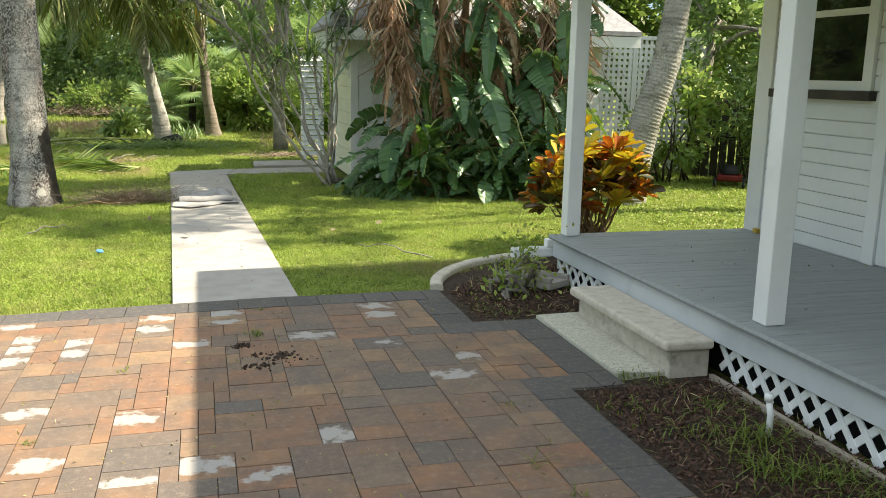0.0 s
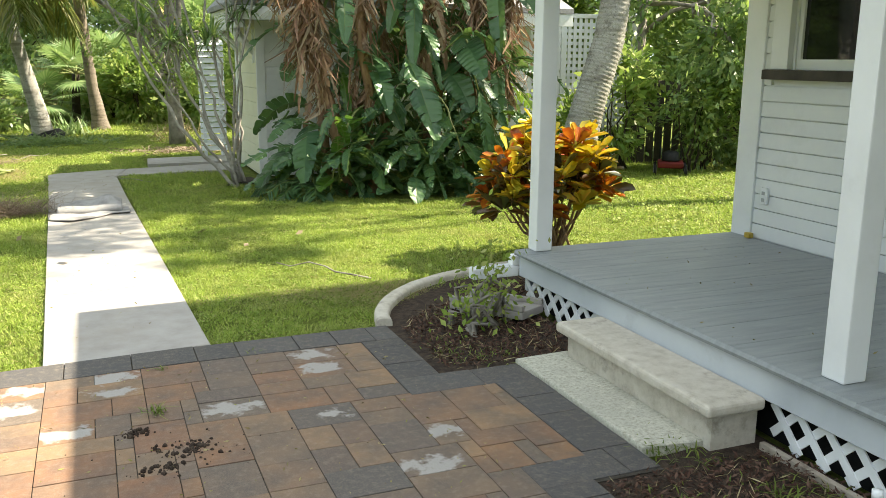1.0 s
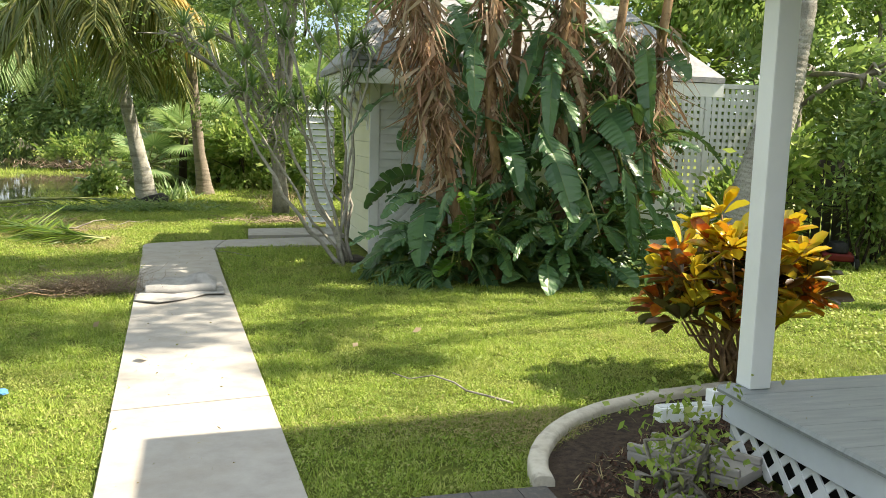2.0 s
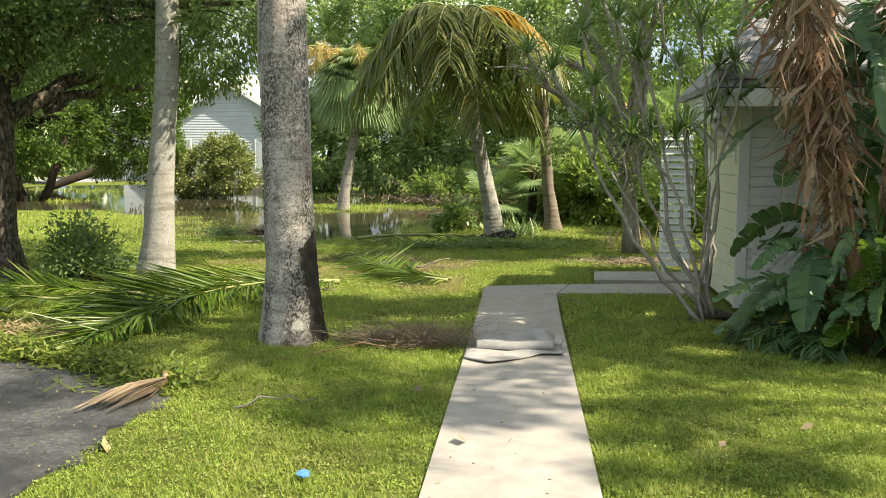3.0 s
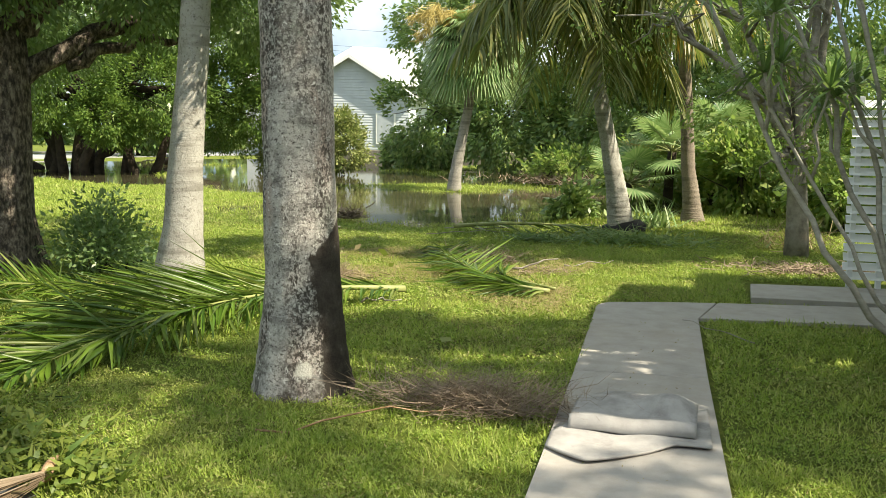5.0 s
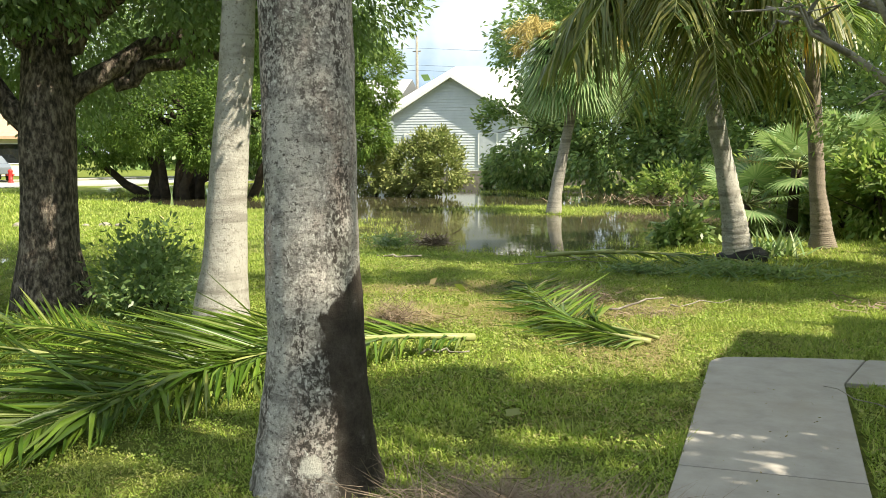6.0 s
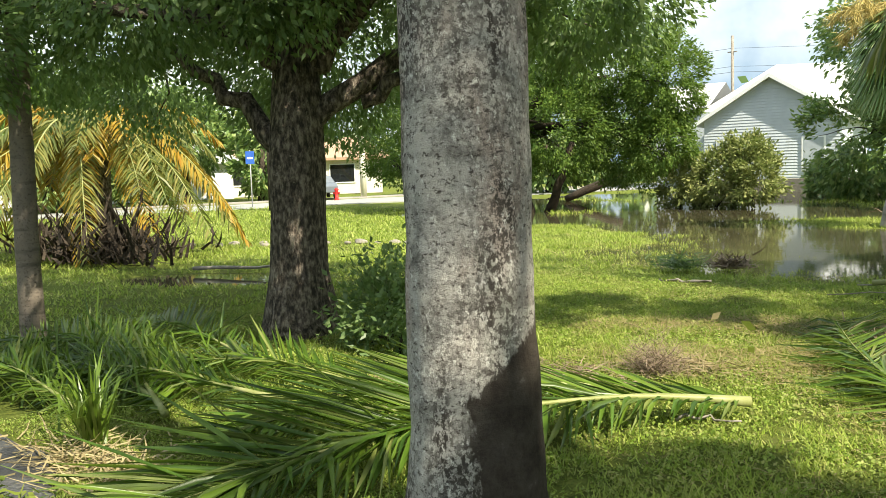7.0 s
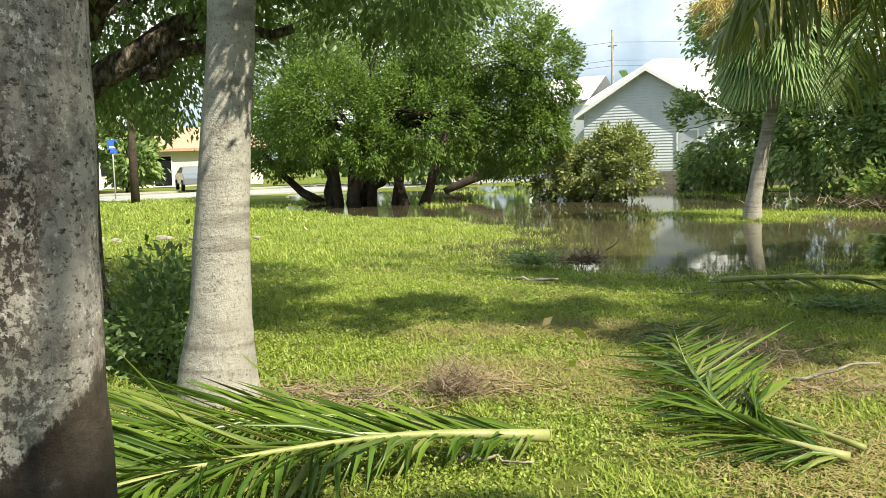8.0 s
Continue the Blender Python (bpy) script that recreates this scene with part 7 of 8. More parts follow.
def upper(u, v):
    p = np.array((-0.05 + 0.66 * u, 11.62 + 0.05 * u + (0.62 + 0.12 * u) * v * (0.55 + 0.45 * math.sin(math.pi * min(1, u + 0.25)))))
    lump = 0.11 * math.exp(-((u - 0.8) / 0.22) ** 2 - ((v - 0.75) / 0.35) ** 2) + 0.035 * math.exp(-((u - 0.3) / 0.25) ** 2 - ((v - 0.6) / 0.3) ** 2)
    roll = 0.045 * math.exp(-(v / 0.16) ** 2)
    return (p[0], p[1], 0.020 + 0.03 * min(1.0, v / 0.12) * min(1.0, (1 - v) / 0.1 + 0.2) + lump + roll * min(1.0, v / 0.06) + 0.006 * math.sin(9 * u + 4 * v))


sheet(lower, M["rug"], "lower_fold", rug)
sheet(upper, M["rug"], "upper_fold", rug)

# ---- cut fronds on the lawn ----
def twig_heap(name, label, x, y, rx, ry, h, n, L, mat_, seed, w=0.004, bias=(0, 0)):
    r = np.random.default_rng(seed)
    c = np.column_stack([x + r.normal(size=n) * rx * 0.5, y + r.normal(size=n) * ry * 0.5, np.abs(r.normal(size=n)) * h * 0.35 - 0.02])
    az = r.uniform(0, 6.28, n)
    d = unit(np.column_stack([np.cos(az) + bias[0], np.sin(az) + bias[1], r.uniform(0.0, 0.6, n) * (h / 0.2)]))
    ln = L * r.uniform(0.4, 1.1, (n, 1))
    s = unit(np.cross(d, np.array((0, 0, 1.0)) + r.normal(size=(n, 3)) * 0.4)) * w
    m_ = c + d * ln * 0.5 + r.normal(size=(n, 3)) * 0.015
    tp = c + d * ln + r.normal(size=(n, 3)) * 0.03
    tp[:, 2] = np.maximum(tp[:, 2], -0.01)
    return tagged(part(name, soup(name, np.stack([c - s, c + s, m_ + s * 0.8, tp, m_ - s * 0.8], 1)), mat_), label, "debris", kind="stuff")


def cut_frond(name, label, p0, d, length, leaflet, seed, droop=0.02, arch=0.3, n=55, hang=0.5, curl=0.0, vee=0.9, mat_="frond_cut", wide=0.035, roll=0.0, rach="rachis", rr=0.03):
    r = np.random.default_rng(seed)
    t = thing(name, p0, label, "palm frond", "fallen palm fronds")
    d = np.array((d[0], d[1], arch))
    line, q = frond_arrays(p0, d, length, leaflet, arch * 0.95 + droop, n, wide, hang, r, curl, vee, roll=roll)
    q[:, :, 2] = np.maximum(q[:, :, 2], 0.0 + 0.02 * r.random((len(q), 1)))
    line[:, 2] = np.maximum(line[:, 2], 0.02)
    part("blade", soup("blade", strips_mesh("f", q)), M[mat_], t)
    part("rachis", Acc().tube(line, np.concatenate([np.linspace(rr * 1.3, rr, 3), np.linspace(rr, 0.006, len(line) - 3)]), 8), M[rach], t)
    return t


def frond_heap(label, pts, leaflet, n, seed, up_far=0.42, fwd=0.45, near_len=0.62, wide=0.026, mat_="frond_cut", base=0.026):
    """A heavy frond lying on its side: spears of one side stand off the ground, the other side is crushed under it."""
    r = np.random.default_rng(seed)
    t = thing("palm_frond", pts[0], label, "palm frond", "fallen palm fronds")
    u = np.linspace(0, len(pts) - 1, 22)
    line = np.stack([np.interp(u, np.arange(len(pts)), np.array(pts)[:, k]) for k in range(3)], 1)
    for _ in range(3):
        line[1:-1] = (line[:-2] + 2 * line[1:-1] + line[2:]) / 4
    tt = np.linspace(0, 1, 22)
    quads = []
    for s in (-1, 0, 1):
        for k in range(n if s else n // 2):
            w_ = r.uniform(0.12, 0.9) if s == 0 else np.clip((k + r.uniform(-0.8, 0.8)) / n, 0.02, 0.995)
            root_ = np.array([np.interp(w_, tt, line[:, c]) for c in range(3)])
            ahead = np.array([np.interp(min(1, w_ + 0.04), tt, line[:, c]) for c in range(3)])
            behind = np.array([np.interp(max(0, w_ - 0.04), tt, line[:, c]) for c in range(3)])
            tang = unit(ahead - behind)
            side = unit(np.cross(tang, (0, 0, 1.0)))
            taper = 0.28 + 0.72 * math.sin(math.pi * min(1.0, 0.08 + 0.80 * w_)) ** 0.8 * (0.45 + 0.55 * min(1.0, w_ / 0.32))
            if s > 0:
                L = leaflet * taper * r.uniform(0.75, 1.12)
                d = unit(tang * (fwd + 0.5 * w_ + r.normal() * 0.10) + side + np.array((0, 0, up_far * (0.10 + 0.90 * math.sin(math.pi * min(1.0, w_ * 1.05))) + r.normal() * 0.09)))
                sag = 0.03 + 0.10 * r.random() ** 3
                if r.random() < 0.14:
                    d = unit(d + r.normal(size=3) * 0.3)
            elif s == 0:
                L = leaflet * taper * r.uniform(0.5, 0.95)
                d = unit(tang * 1.1 + side * r.normal() * 0.45 + np.array((0, 0, 0.22 + r.normal() * 0.12)))
                sag = 0.15 + 0.2 * r.random()
            else:
                L = leaflet * near_len * taper * r.uniform(0.6, 1.1)
                d = unit(tang * (0.80 + r.normal() * 0.22) - side * (0.75 + r.normal() * 0.2) + np.array((0, 0, 0.18 + r.normal() * 0.2)))
                sag = 0.5 + 0.35 * r.random()
            mid = root_ + d * L * 0.52 - np.array((0, 0, sag * L * 0.28))
            tip = root_ + d * L * 0.97 - np.array((0, 0, sag * L))
            mid[2], tip[2] = max(mid[2], 0.012), max(tip[2], 0.0 + 0.02 * r.random())
            wv = unit(np.cross(d, np.array((0, 0, 1.0)) + r.normal(size=3) * 0.55)) * wide * 0.5 * r.uniform(0.7, 1.15)
            crease = unit(np.cross(d, wv)) * wide * 0.28
            quads.append([root_ - wv * 0.6, root_ + wv * 0.6, mid + wv, tip, mid - wv, root_ + crease * 0.6, mid + crease])
    part("blade", soup("blade", np.array(quads)), M[mat_], t)
    part("rachis", Acc().tube(line, np.concatenate([np.linspace(base, base * 0.55, 5), np.linspace(base * 0.45, 0.003, 17)]), 8), M["rachis"], t)
    return t


frond_heap("long fresh green coconut frond lying on its side on the lawn", [(-2.10, 14.98, 0.08), (-2.62, 14.40, 0.17), (-3.02, 13.50, 0.21), (-3.20, 12.75, 0.20), (-3.36, 12.0, 0.14), (-3.48, 11.4, 0.04)], 1.05, 165, 201, 0.72, 1.35, near_len=0.50, wide=0.032, base=0.034)
frond_heap("green coconut frond heaped beside the pale palm", [(-3.0, 14.9, 0.06), (-3.5, 14.2, 0.16), (-3.95, 13.4, 0.16), (-4.3, 12.7, 0.06)], 0.95, 105, 202, 0.55, 1.3, wide=0.030)
frond_heap("green coconut frond with a pale midrib spread on the grass", [(-0.78, 15.55, 0.04), (-1.02, 15.48, 0.08), (-1.32, 15.58, 0.11), (-1.62, 15.98, 0.12), (-1.98, 16.6, 0.11), (-2.3, 17.25, 0.10), (-2.60, 17.9, 0.10)], 1.0, 92, 203, 0.16, 0.95, near_len=0.85, wide=0.028, mat_="frond_cut")
cut_frond("palm_frond", "short yellow-green frond crossing the spread one", (-0.75, 15.75, 0.03), (-1.0, 0.35), 1.35, 0.5, 206, arch=0.12, n=34, hang=0.35, vee=1.3, mat_="palm_leaf", wide=0.020, rr=0.014)
twig_heap("brush_pile", "dry brown twigs behind the spread frond", -1.88, 17.4, 0.42, 0.34, 0.2, 620, 0.28, M["brush"], 226, 0.0035)
twig_heap("brush_pile", "flat bed of pale husks and straw by the palm", -3.0, 16.0, 0.35, 0.25, 0.05, 260, 0.3, M["straw"], 227, 0.006)
twig_heap("brush_pile", "thin leafy twigs on the wet lawn", -1.7, 19.9, 0.5, 0.3, 0.14, 260, 0.3, M["oak_leaf"], 228, 0.010)
cut_frond("palm_frond", "drab green frond on the wet lawn", (-3.2, 20.8, 0.06), (0.95, 0.2), 2.8, 0.5, 207, arch=0.1, n=40, hang=0.4)


twig_heap("brush_pile", "heap of dry brown palm flower stalks beside the walk", -0.62, 11.90, 0.60, 0.20, 0.18, 1900, 0.40, M["brush"], 211, 0.0019, (-0.3, 0.3))
twig_heap("brush_pile", "round dry brown tuft of twigs on the grass", -3.15, 15.65, 0.20, 0.20, 0.3, 800, 0.24, M["brush"], 212, 0.002)
twig_heap("brush_pile", "thin bed of dry twigs and husks by the palm", -3.7, 15.1, 0.7, 0.4, 0.06, 420, 0.3, M["brush"], 213, 0.005)
twig_heap("brush_pile", "grey twigs beside the cut frond", -1.1, 16.9, 0.35, 0.25, 0.10, 200, 0.2, M["brush"], 214, 0.003)
twig_heap("brush_pile", "brown root heap at the water's edge", -5.55, 22.0, 0.32, 0.2, 0.22, 260, 0.32, M["brush"], 215, 0.010)
twig_heap("brush_pile", "green leafy twigs on the wet lawn", -0.4, 20.2, 1.1, 0.6, 0.2, 600, 0.3, M["oak_leaf"], 216, 0.012)
twig_heap("brush_pile", "low leafy twigs beside the root heap", -6.2, 21.7, 0.4, 0.25, 0.25, 260, 0.25, M["oak_leaf"], 217, 0.012)
twig_heap("brush_pile", "yellow-green clippings and litter at the drive's edge", -3.6, 11.1, 0.9, 0.35, 0.08, 700, 0.16, M["weed_leaf"], 218, 0.007)
twig_heap("brush_pile", "yellow-green clippings and litter at the drive's edge", -2.5, 10.35, 0.5, 0.3, 0.06, 420, 0.14, M["weed_leaf"], 219, 0.007)
for k, (x, y) in enumerate(((-4.15, 11.25), (-3.75, 10.98), (-3.25, 10.80), (-2.85, 10.66), (-2.45, 10.50), (-2.2, 10.3))):
    twig_heap("edge_weeds", "low broad-leaved weeds creeping over the drive's edge", x, y, 0.34, 0.16, 0.16, 320, 0.09, M["weed_leaf"], 260 + k, 0.014)
twig_heap("brush_pile", "pale litter and stalks at the drive's edge", -4.6, 11.9, 0.7, 0.3, 0.1, 380, 0.3, M["straw"], 220, 0.006)
twig_heap("brush_pile", "brown leaf litter beside the landing", 1.9, 18.2, 0.9, 0.5, 0.08, 800, 0.25, M["brush"], 221, 0.008)
twig_heap("brush_pile", "pale dry branches under the shrubs", 1.9, 20.3, 0.6, 0.4, 0.35, 160, 0.7, M["straw"], 222, 0.006)
twig_heap("brush_pile", "brush and debris on the far bank", -3.2, 34.6, 2.6, 0.7, 0.3, 700, 0.6, M["brush"], 223, 0.012)
twig_heap("brush_pile", "dark root mound under the date palm", -16.9, 17.7, 2.2, 1.1, 1.0, 1500, 0.6, M["bark_dark"], 224, 0.03)
twig_heap("bark_litter", "reddish bark litter round the palm's foot", -4.2, 14.5, 0.62, 0.36, 0.03, 1300, 0.10, M["brush"], 225, 0.008)
# dry palm sheath on the asphalt
sh = thing("dry_sheath", (-2.3, 10.0, 0), "split tan palm leaf sheath lying on the drive's edge", "palm sheath")
r_ = np.random.default_rng(230)
q = []
for k in range(60):
    off = r_.uniform(-1, 1)
    e = 1 - off * off
    p0_ = np.array((-2.16 + off * 0.02, 10.18 - off * 0.03, 0.05 + 0.03 * e))
    far_ = r_.uniform(0.72, 1.0)
    p1_ = np.array((-2.40 + off * 0.16 + r_.normal() * 0.02, 9.48 + r_.normal() * 0.04, 0.012 + 0.05 * e * r_.random()))
    p1_ = p0_ + (p1_ - p0_) * far_
    mm = p0_ * 0.5 + p1_ * 0.5 + np.array((off * 0.035 + r_.normal() * 0.008, r_.normal() * 0.01, 0.035 * e + r_.normal() * 0.006))
    w = np.array((0.9, -0.3, 0.3 * off)) * r_.uniform(0.004, 0.016)
    q.append([p0_ - w * 0.6, p0_ + w * 0.6, mm + w, p1_ + w * 0.5, mm - w])
for strip_ in q:
    part("fibre_strip", soup("fibre_strip", np.array([strip_])), M["dead_leaf"], sh)
part("stalk", Acc().tube(bend((-2.16, 10.18, 0.055), (-2.30, 10.42, 0.04), 0.02, 5), [0.03, 0.028, 0.022, 0.018, 0.015], 7), M["stem_brown"], sh)
for k, (p0_, p1_, w) in enumerate((((-1.65, 11.15, 0.0), (-0.72, 11.75, 0.02), 0.007), ((-1.5, 9.75, 0.0), (-1.0, 10.05, 0.02), 0.008), ((2.3, 7.9, 0.0), (1.7, 8.6, 0.02), 0.008), ((-3.4, 19.9, 0.02), (-2.2, 20.5, 0.05), 0.008), ((-0.9, 17.4, 0.03), (-0.35, 17.8, 0.06), 0.008), ((-5.7, 20.2, 0.0), (-5.0, 20.3, 0.03), 0.03), ((-1.45, 16.95, 0.02), (-0.95, 17.25, 0.12), 0.014), ((-3.4, 20.9, 0.01), (-2.2, 21.0, 0.05), 0.012), ((-2.4, 14.6, 0.0), (-2.05, 14.75, 0.02), 0.012), ((-13.5, 17.8, 0.0), (-11.8, 18.6, 0.03), 0.04), ((1.05, 14.1, 0.0), (0.5, 14.7, 0.02), 0.005))):
    solo("stick", Acc().tube(bend(p0_, p1_, 0.01, 7, 0.02, r_), np.linspace(w, w * 0.5, 7), 6), M["bark_grey"] if k else M["stem_brown"], "thin bare stick lying on the grass" if p0_[2] < 0.03 else "bare grey branch lying on the wet lawn", "stick", "fallen sticks")
bm = bmesh.new()
bmesh.ops.create_icosphere(bm, subdivisions=2, radius=0.036)
for v in bm.verts:
    v.co = Vector((-0.68, 8.61, 0.02)) + Vector((v.co.x, v.co.y, v.co.z * 0.5)) * (1 + 0.5 * noise.noise(v.co * 30))
solo("plastic_scrap", bm, M["sky_blue_plastic"], "crumpled scrap of light blue plastic on the grass", "litter")
def strap_plant(label, x, y, blades, h, seed, spread, lean, bulb=False):
    """Long strap leaves sprayed from one foot."""
    t = thing("strap_plant", (x, y, 0), label, "plant")
    for blade in tuft_blades(x, y, blades, h, seed, spread, 0.010, lean):
        part("strap_leaf", soup("strap_leaf", blade[None]), M["frond_cut"], t)
    if bulb:
        part("bulb", Acc().tube([(x, y - 0.02, -0.02), (x, y - 0.01, 0.05), (x, y, 0.13)], [0.03, 0.034, 0.022], 10, 0.2), M["straw"], t, "pale bulb base")


strap_plant("uprooted strap-leaved bulb plant standing by the drive", -4.9, 12.07, 90, 0.62, 231, 0.03, 1.15, True)
strap_plant("spray of long green strap leaves by the drive", -6.1, 12.7, 130, 0.55, 232, 0.30, 1.6)
strap_plant("spray of long green strap leaves by the drive", -7.2, 13.2, 120, 0.5, 233, 0.4, 1.6)
# shaded cut fronds heaped past the drive
for k, (p0_, p1_, z_) in enumerate((((-4.6, 13.3), (-7.2, 12.2), 0.22), ((-5.2, 12.7), (-8.0, 12.9), 0.18), ((-4.4, 13.9), (-6.6, 13.5), 0.14), ((-5.6, 12.3), (-7.6, 11.95), 0.25), ((-5.0, 12.6), (-8.4, 13.5), 0.20), ((-5.7, 13.3), (-9.0, 12.7), 0.24), ((-5.9, 13.9), (-8.8, 14.2), 0.16))):
    m0 = ((p0_[0] + p1_[0]) / 2, (p0_[1] + p1_[1]) / 2 + 0.1)
    frond_heap("dark green frond heaped in shade beside the drive", [(*p0_, 0.05), (*m0, z_), (*p1_, 0.05)], 0.75, 80, 240 + k, 0.45, 1.2, wide=0.026)
# black rim at the palm's foot
solo("root_collar", Acc().tube([(-0.58, 22.0, -0.08), (-0.58, 22.0, 0.06), (-0.59, 22.0, 0.12)], [0.34, 0.33, 0.25], 20, 0.35), M["black_plastic"], "black ragged root collar round the palm's foot", "roots")

# ---- far things ----
def placed(t, at, turn):
    """Turns a thing whose parts were built round the origin, and sets it in place."""
    for o in t.children:
        o.matrix_parent_inverse = Matrix.Identity(4)
    t.location, t.rotation_euler = at, (0, 0, radians(turn))
    return t


grey = thing("house", (0, 0, 0), "grey lap-sided gabled house with a white metal roof", "house")
HW, HE, HA, HL = 3.6, 3.85, 6.0, 12.0
a = Acc()
a.add([(-HW, 0, 0), (HW, 0, 0), (HW, 0, HE), (0, 0, HA), (-HW, 0, HE)], [(0, 1, 2, 3, 4)])
a.add([(-HW, 0, 0), (-HW, 0, HE), (-HW, HL, HE), (-HW, HL, 0)], [(0, 1, 2, 3)])
a.add([(HW, 0, 0), (HW, HL, 0), (HW, HL, HE), (HW, 0, HE)], [(0, 1, 2, 3)])
part("wall", a, M["grey_siding"], grey)
for k in range(38):
    z = 0.3 + k * 0.16
    half = HW if z < HE else HW * (HA - z) / (HA - HE)
    if half > 0.15:
        part("siding_board", Acc().add([(-half, -0.03, z), (half, -0.03, z), (half, 0.0, z + 0.15), (-half, 0.0, z + 0.15), (-half, 0, z), (half, 0, z)], [(0, 1, 2, 3), (0, 4, 5, 1)]), M["grey_siding"], grey)
for s in (-1, 1):
    part("roof", Acc().add([(s * (HW + 0.45), -0.5, HE - 0.28), (0, -0.5, HA + 0.08), (0, HL, HA + 0.08), (s * (HW + 0.45), HL, HE - 0.28), (s * (HW + 0.45), -0.5, HE - 0.12), (0, -0.5, HA + 0.26), (0, HL, HA + 0.26), (s * (HW + 0.45), HL, HE - 0.12)],
         [(0, 1, 2, 3), (4, 5, 6, 7), (0, 1, 5, 4), (0, 3, 7, 4)]), M["metal_roof"], grey)
    part("barge_board", Acc().add([(s * (HW + 0.45), -0.53, HE - 0.32), (0, -0.53, HA + 0.04), (0, -0.53, HA + 0.27), (s * (HW + 0.45), -0.53, HE - 0.10)], [(0, 1, 2, 3)]), M["white_paint"], grey)
for x, z, w, h in ((-2.6, 2.2, 0.45, 0.5), (-1.1, 2.0, 0.8, 0.7), (2.2, 1.0, 1.0, 1.7)):
    wf = part("window", rbox(x - w / 2 - 0.1, x + w / 2 + 0.1, -0.09, -0.035, z - 0.1, z + h + 0.1, 0), M["white_paint"], grey)
    part("pane", rbox(x - w / 2, x + w / 2, -0.10, -0.092, z, z + h, 0), M["blind"], wf)
part("rear_roof", Acc().add([(-5.0, 4.0, 4.6), (5.4, 4.0, 4.6), (2.8, 8.0, 7.3), (-1.2, 8.0, 7.5), (-5.0, 12.0, 4.6), (5.4, 12.0, 4.6)], [(0, 1, 2, 3), (3, 2, 5, 4), (1, 5, 2), (0, 3, 4)]), M["metal_roof"], grey)
part("side_wing", Acc().box(-7.5, -HW - 0.01, 3.5, 11, 0, 4.6), M["grey_siding"], grey)
part("side_roof", Acc().add([(-8, 3, 4.4), (-HW - 0.5, 3, 4.9), (-HW - 0.5, 7.2, 6.6), (-8, 7.2, 6.6), (-8, 11.5, 4.6), (-HW - 0.5, 11.5, 4.9)], [(0, 1, 2, 3), (3, 2, 5, 4)]), M["metal_roof"], grey)
placed(grey, (-19.75, 57.0, -0.1), 12)
bank = thing("retaining_wall", (-16, 52.5, 0), "low grey block wall at the far edge of the flood", "wall")
part("wall", rbox(-22, -7, 52.4, 52.7, -0.3, 0.55, 0.03), M["rock"], bank)

util = thing("utility_pole", (0, 0, 0), "wooden utility pole with a crossarm and wires", "utility pole")
part("pole", Acc().tube([(0, 0, 0), (0, 0, 5), (0, 0, 10.5)], [0.15, 0.13, 0.10], 8), M["bark_grey"], util)
part("crossarm", rbox(-0.35, 0.35, -0.05, 0.05, 9.3, 9.38, 0), M["bark_grey"], util)
for z in (9.6, 8.3, 7.9):
    part("wire", Acc().tube(bend((0, 0, z), (-40, -12, z + 0.4), -0.8, 10), [0.012] * 10, 4), M["black_plastic"], util)
    part("wire", Acc().tube(bend((0, 0, z), (40, 12, z + 0.4), -0.8, 10), [0.012] * 10, 4), M["black_plastic"], util)
placed(util, (-28.5, 71.0, 0), 0)


def simple_house(label, at, turn, w, d, e, rid, wall_m, roof_m, wins):
    t = thing("house", (0, 0, 0), label, "house", "houses across the street")
    part("wall", Acc().box(-w, w, 0, d, 0, e), wall_m, t)
    o = 0.6
    part("roof", Acc().add([(-w - o, -o, e - 0.15), (w + o, -o, e - 0.15), (w + o, d + o, e - 0.15), (-w - o, d + o, e - 0.15), (-w + 1.5, d / 2, rid), (w - 1.5, d / 2, rid), (-w - o, -o, e - 0.35), (w + o, -o, e - 0.35), (w + o, d + o, e - 0.35), (-w - o, d + o, e - 0.35)],
         [(0, 1, 5, 4), (1, 2, 5), (2, 3, 4, 5), (3, 0, 4), (6, 7, 1, 0), (7, 8, 2, 1), (9, 6, 0, 3), (8, 7, 6, 9)]), roof_m, t)
    for x, z, ww, h in wins:
        wf = part("window", rbox(x - ww / 2 - 0.08, x + ww / 2 + 0.08, -0.07, -0.005, z - 0.08, z + h + 0.08, 0), M["white_paint"], t)
        part("pane", rbox(x - ww / 2, x + ww / 2, -0.08, -0.072, z, z + h, 0), M["glass"], wf)
    return placed(t, at, turn)


simple_house("cream stucco bungalow with an orange tile roof across the street", (-53.5, 49.5, 0), 48, 7, 8, 2.9, 4.4, M["stucco"], M["tile_roof"], ((-4, 0.9, 1.6, 1.3), (0, 0.1, 1.2, 2.1), (4, 0.9, 1.8, 1.3)))
simple_house("white rendered bungalow across the street", (-58.0, 38.0, 0), 62, 8, 8, 2.9, 4.2, M["white_paint"], M["metal_roof"], ((-4.5, 0.9, 1.6, 1.3), (-1, 0.9, 1.6, 1.3), (4, 0.9, 1.8, 1.3)))
simple_house("white rendered bungalow half hidden by trees", (-66.0, 24.0, 0), 75, 8, 8, 2.9, 4.2, M["stucco"], M["metal_roof"], ((-4, 0.9, 1.6, 1.3), (4, 0.9, 1.8, 1.3)))

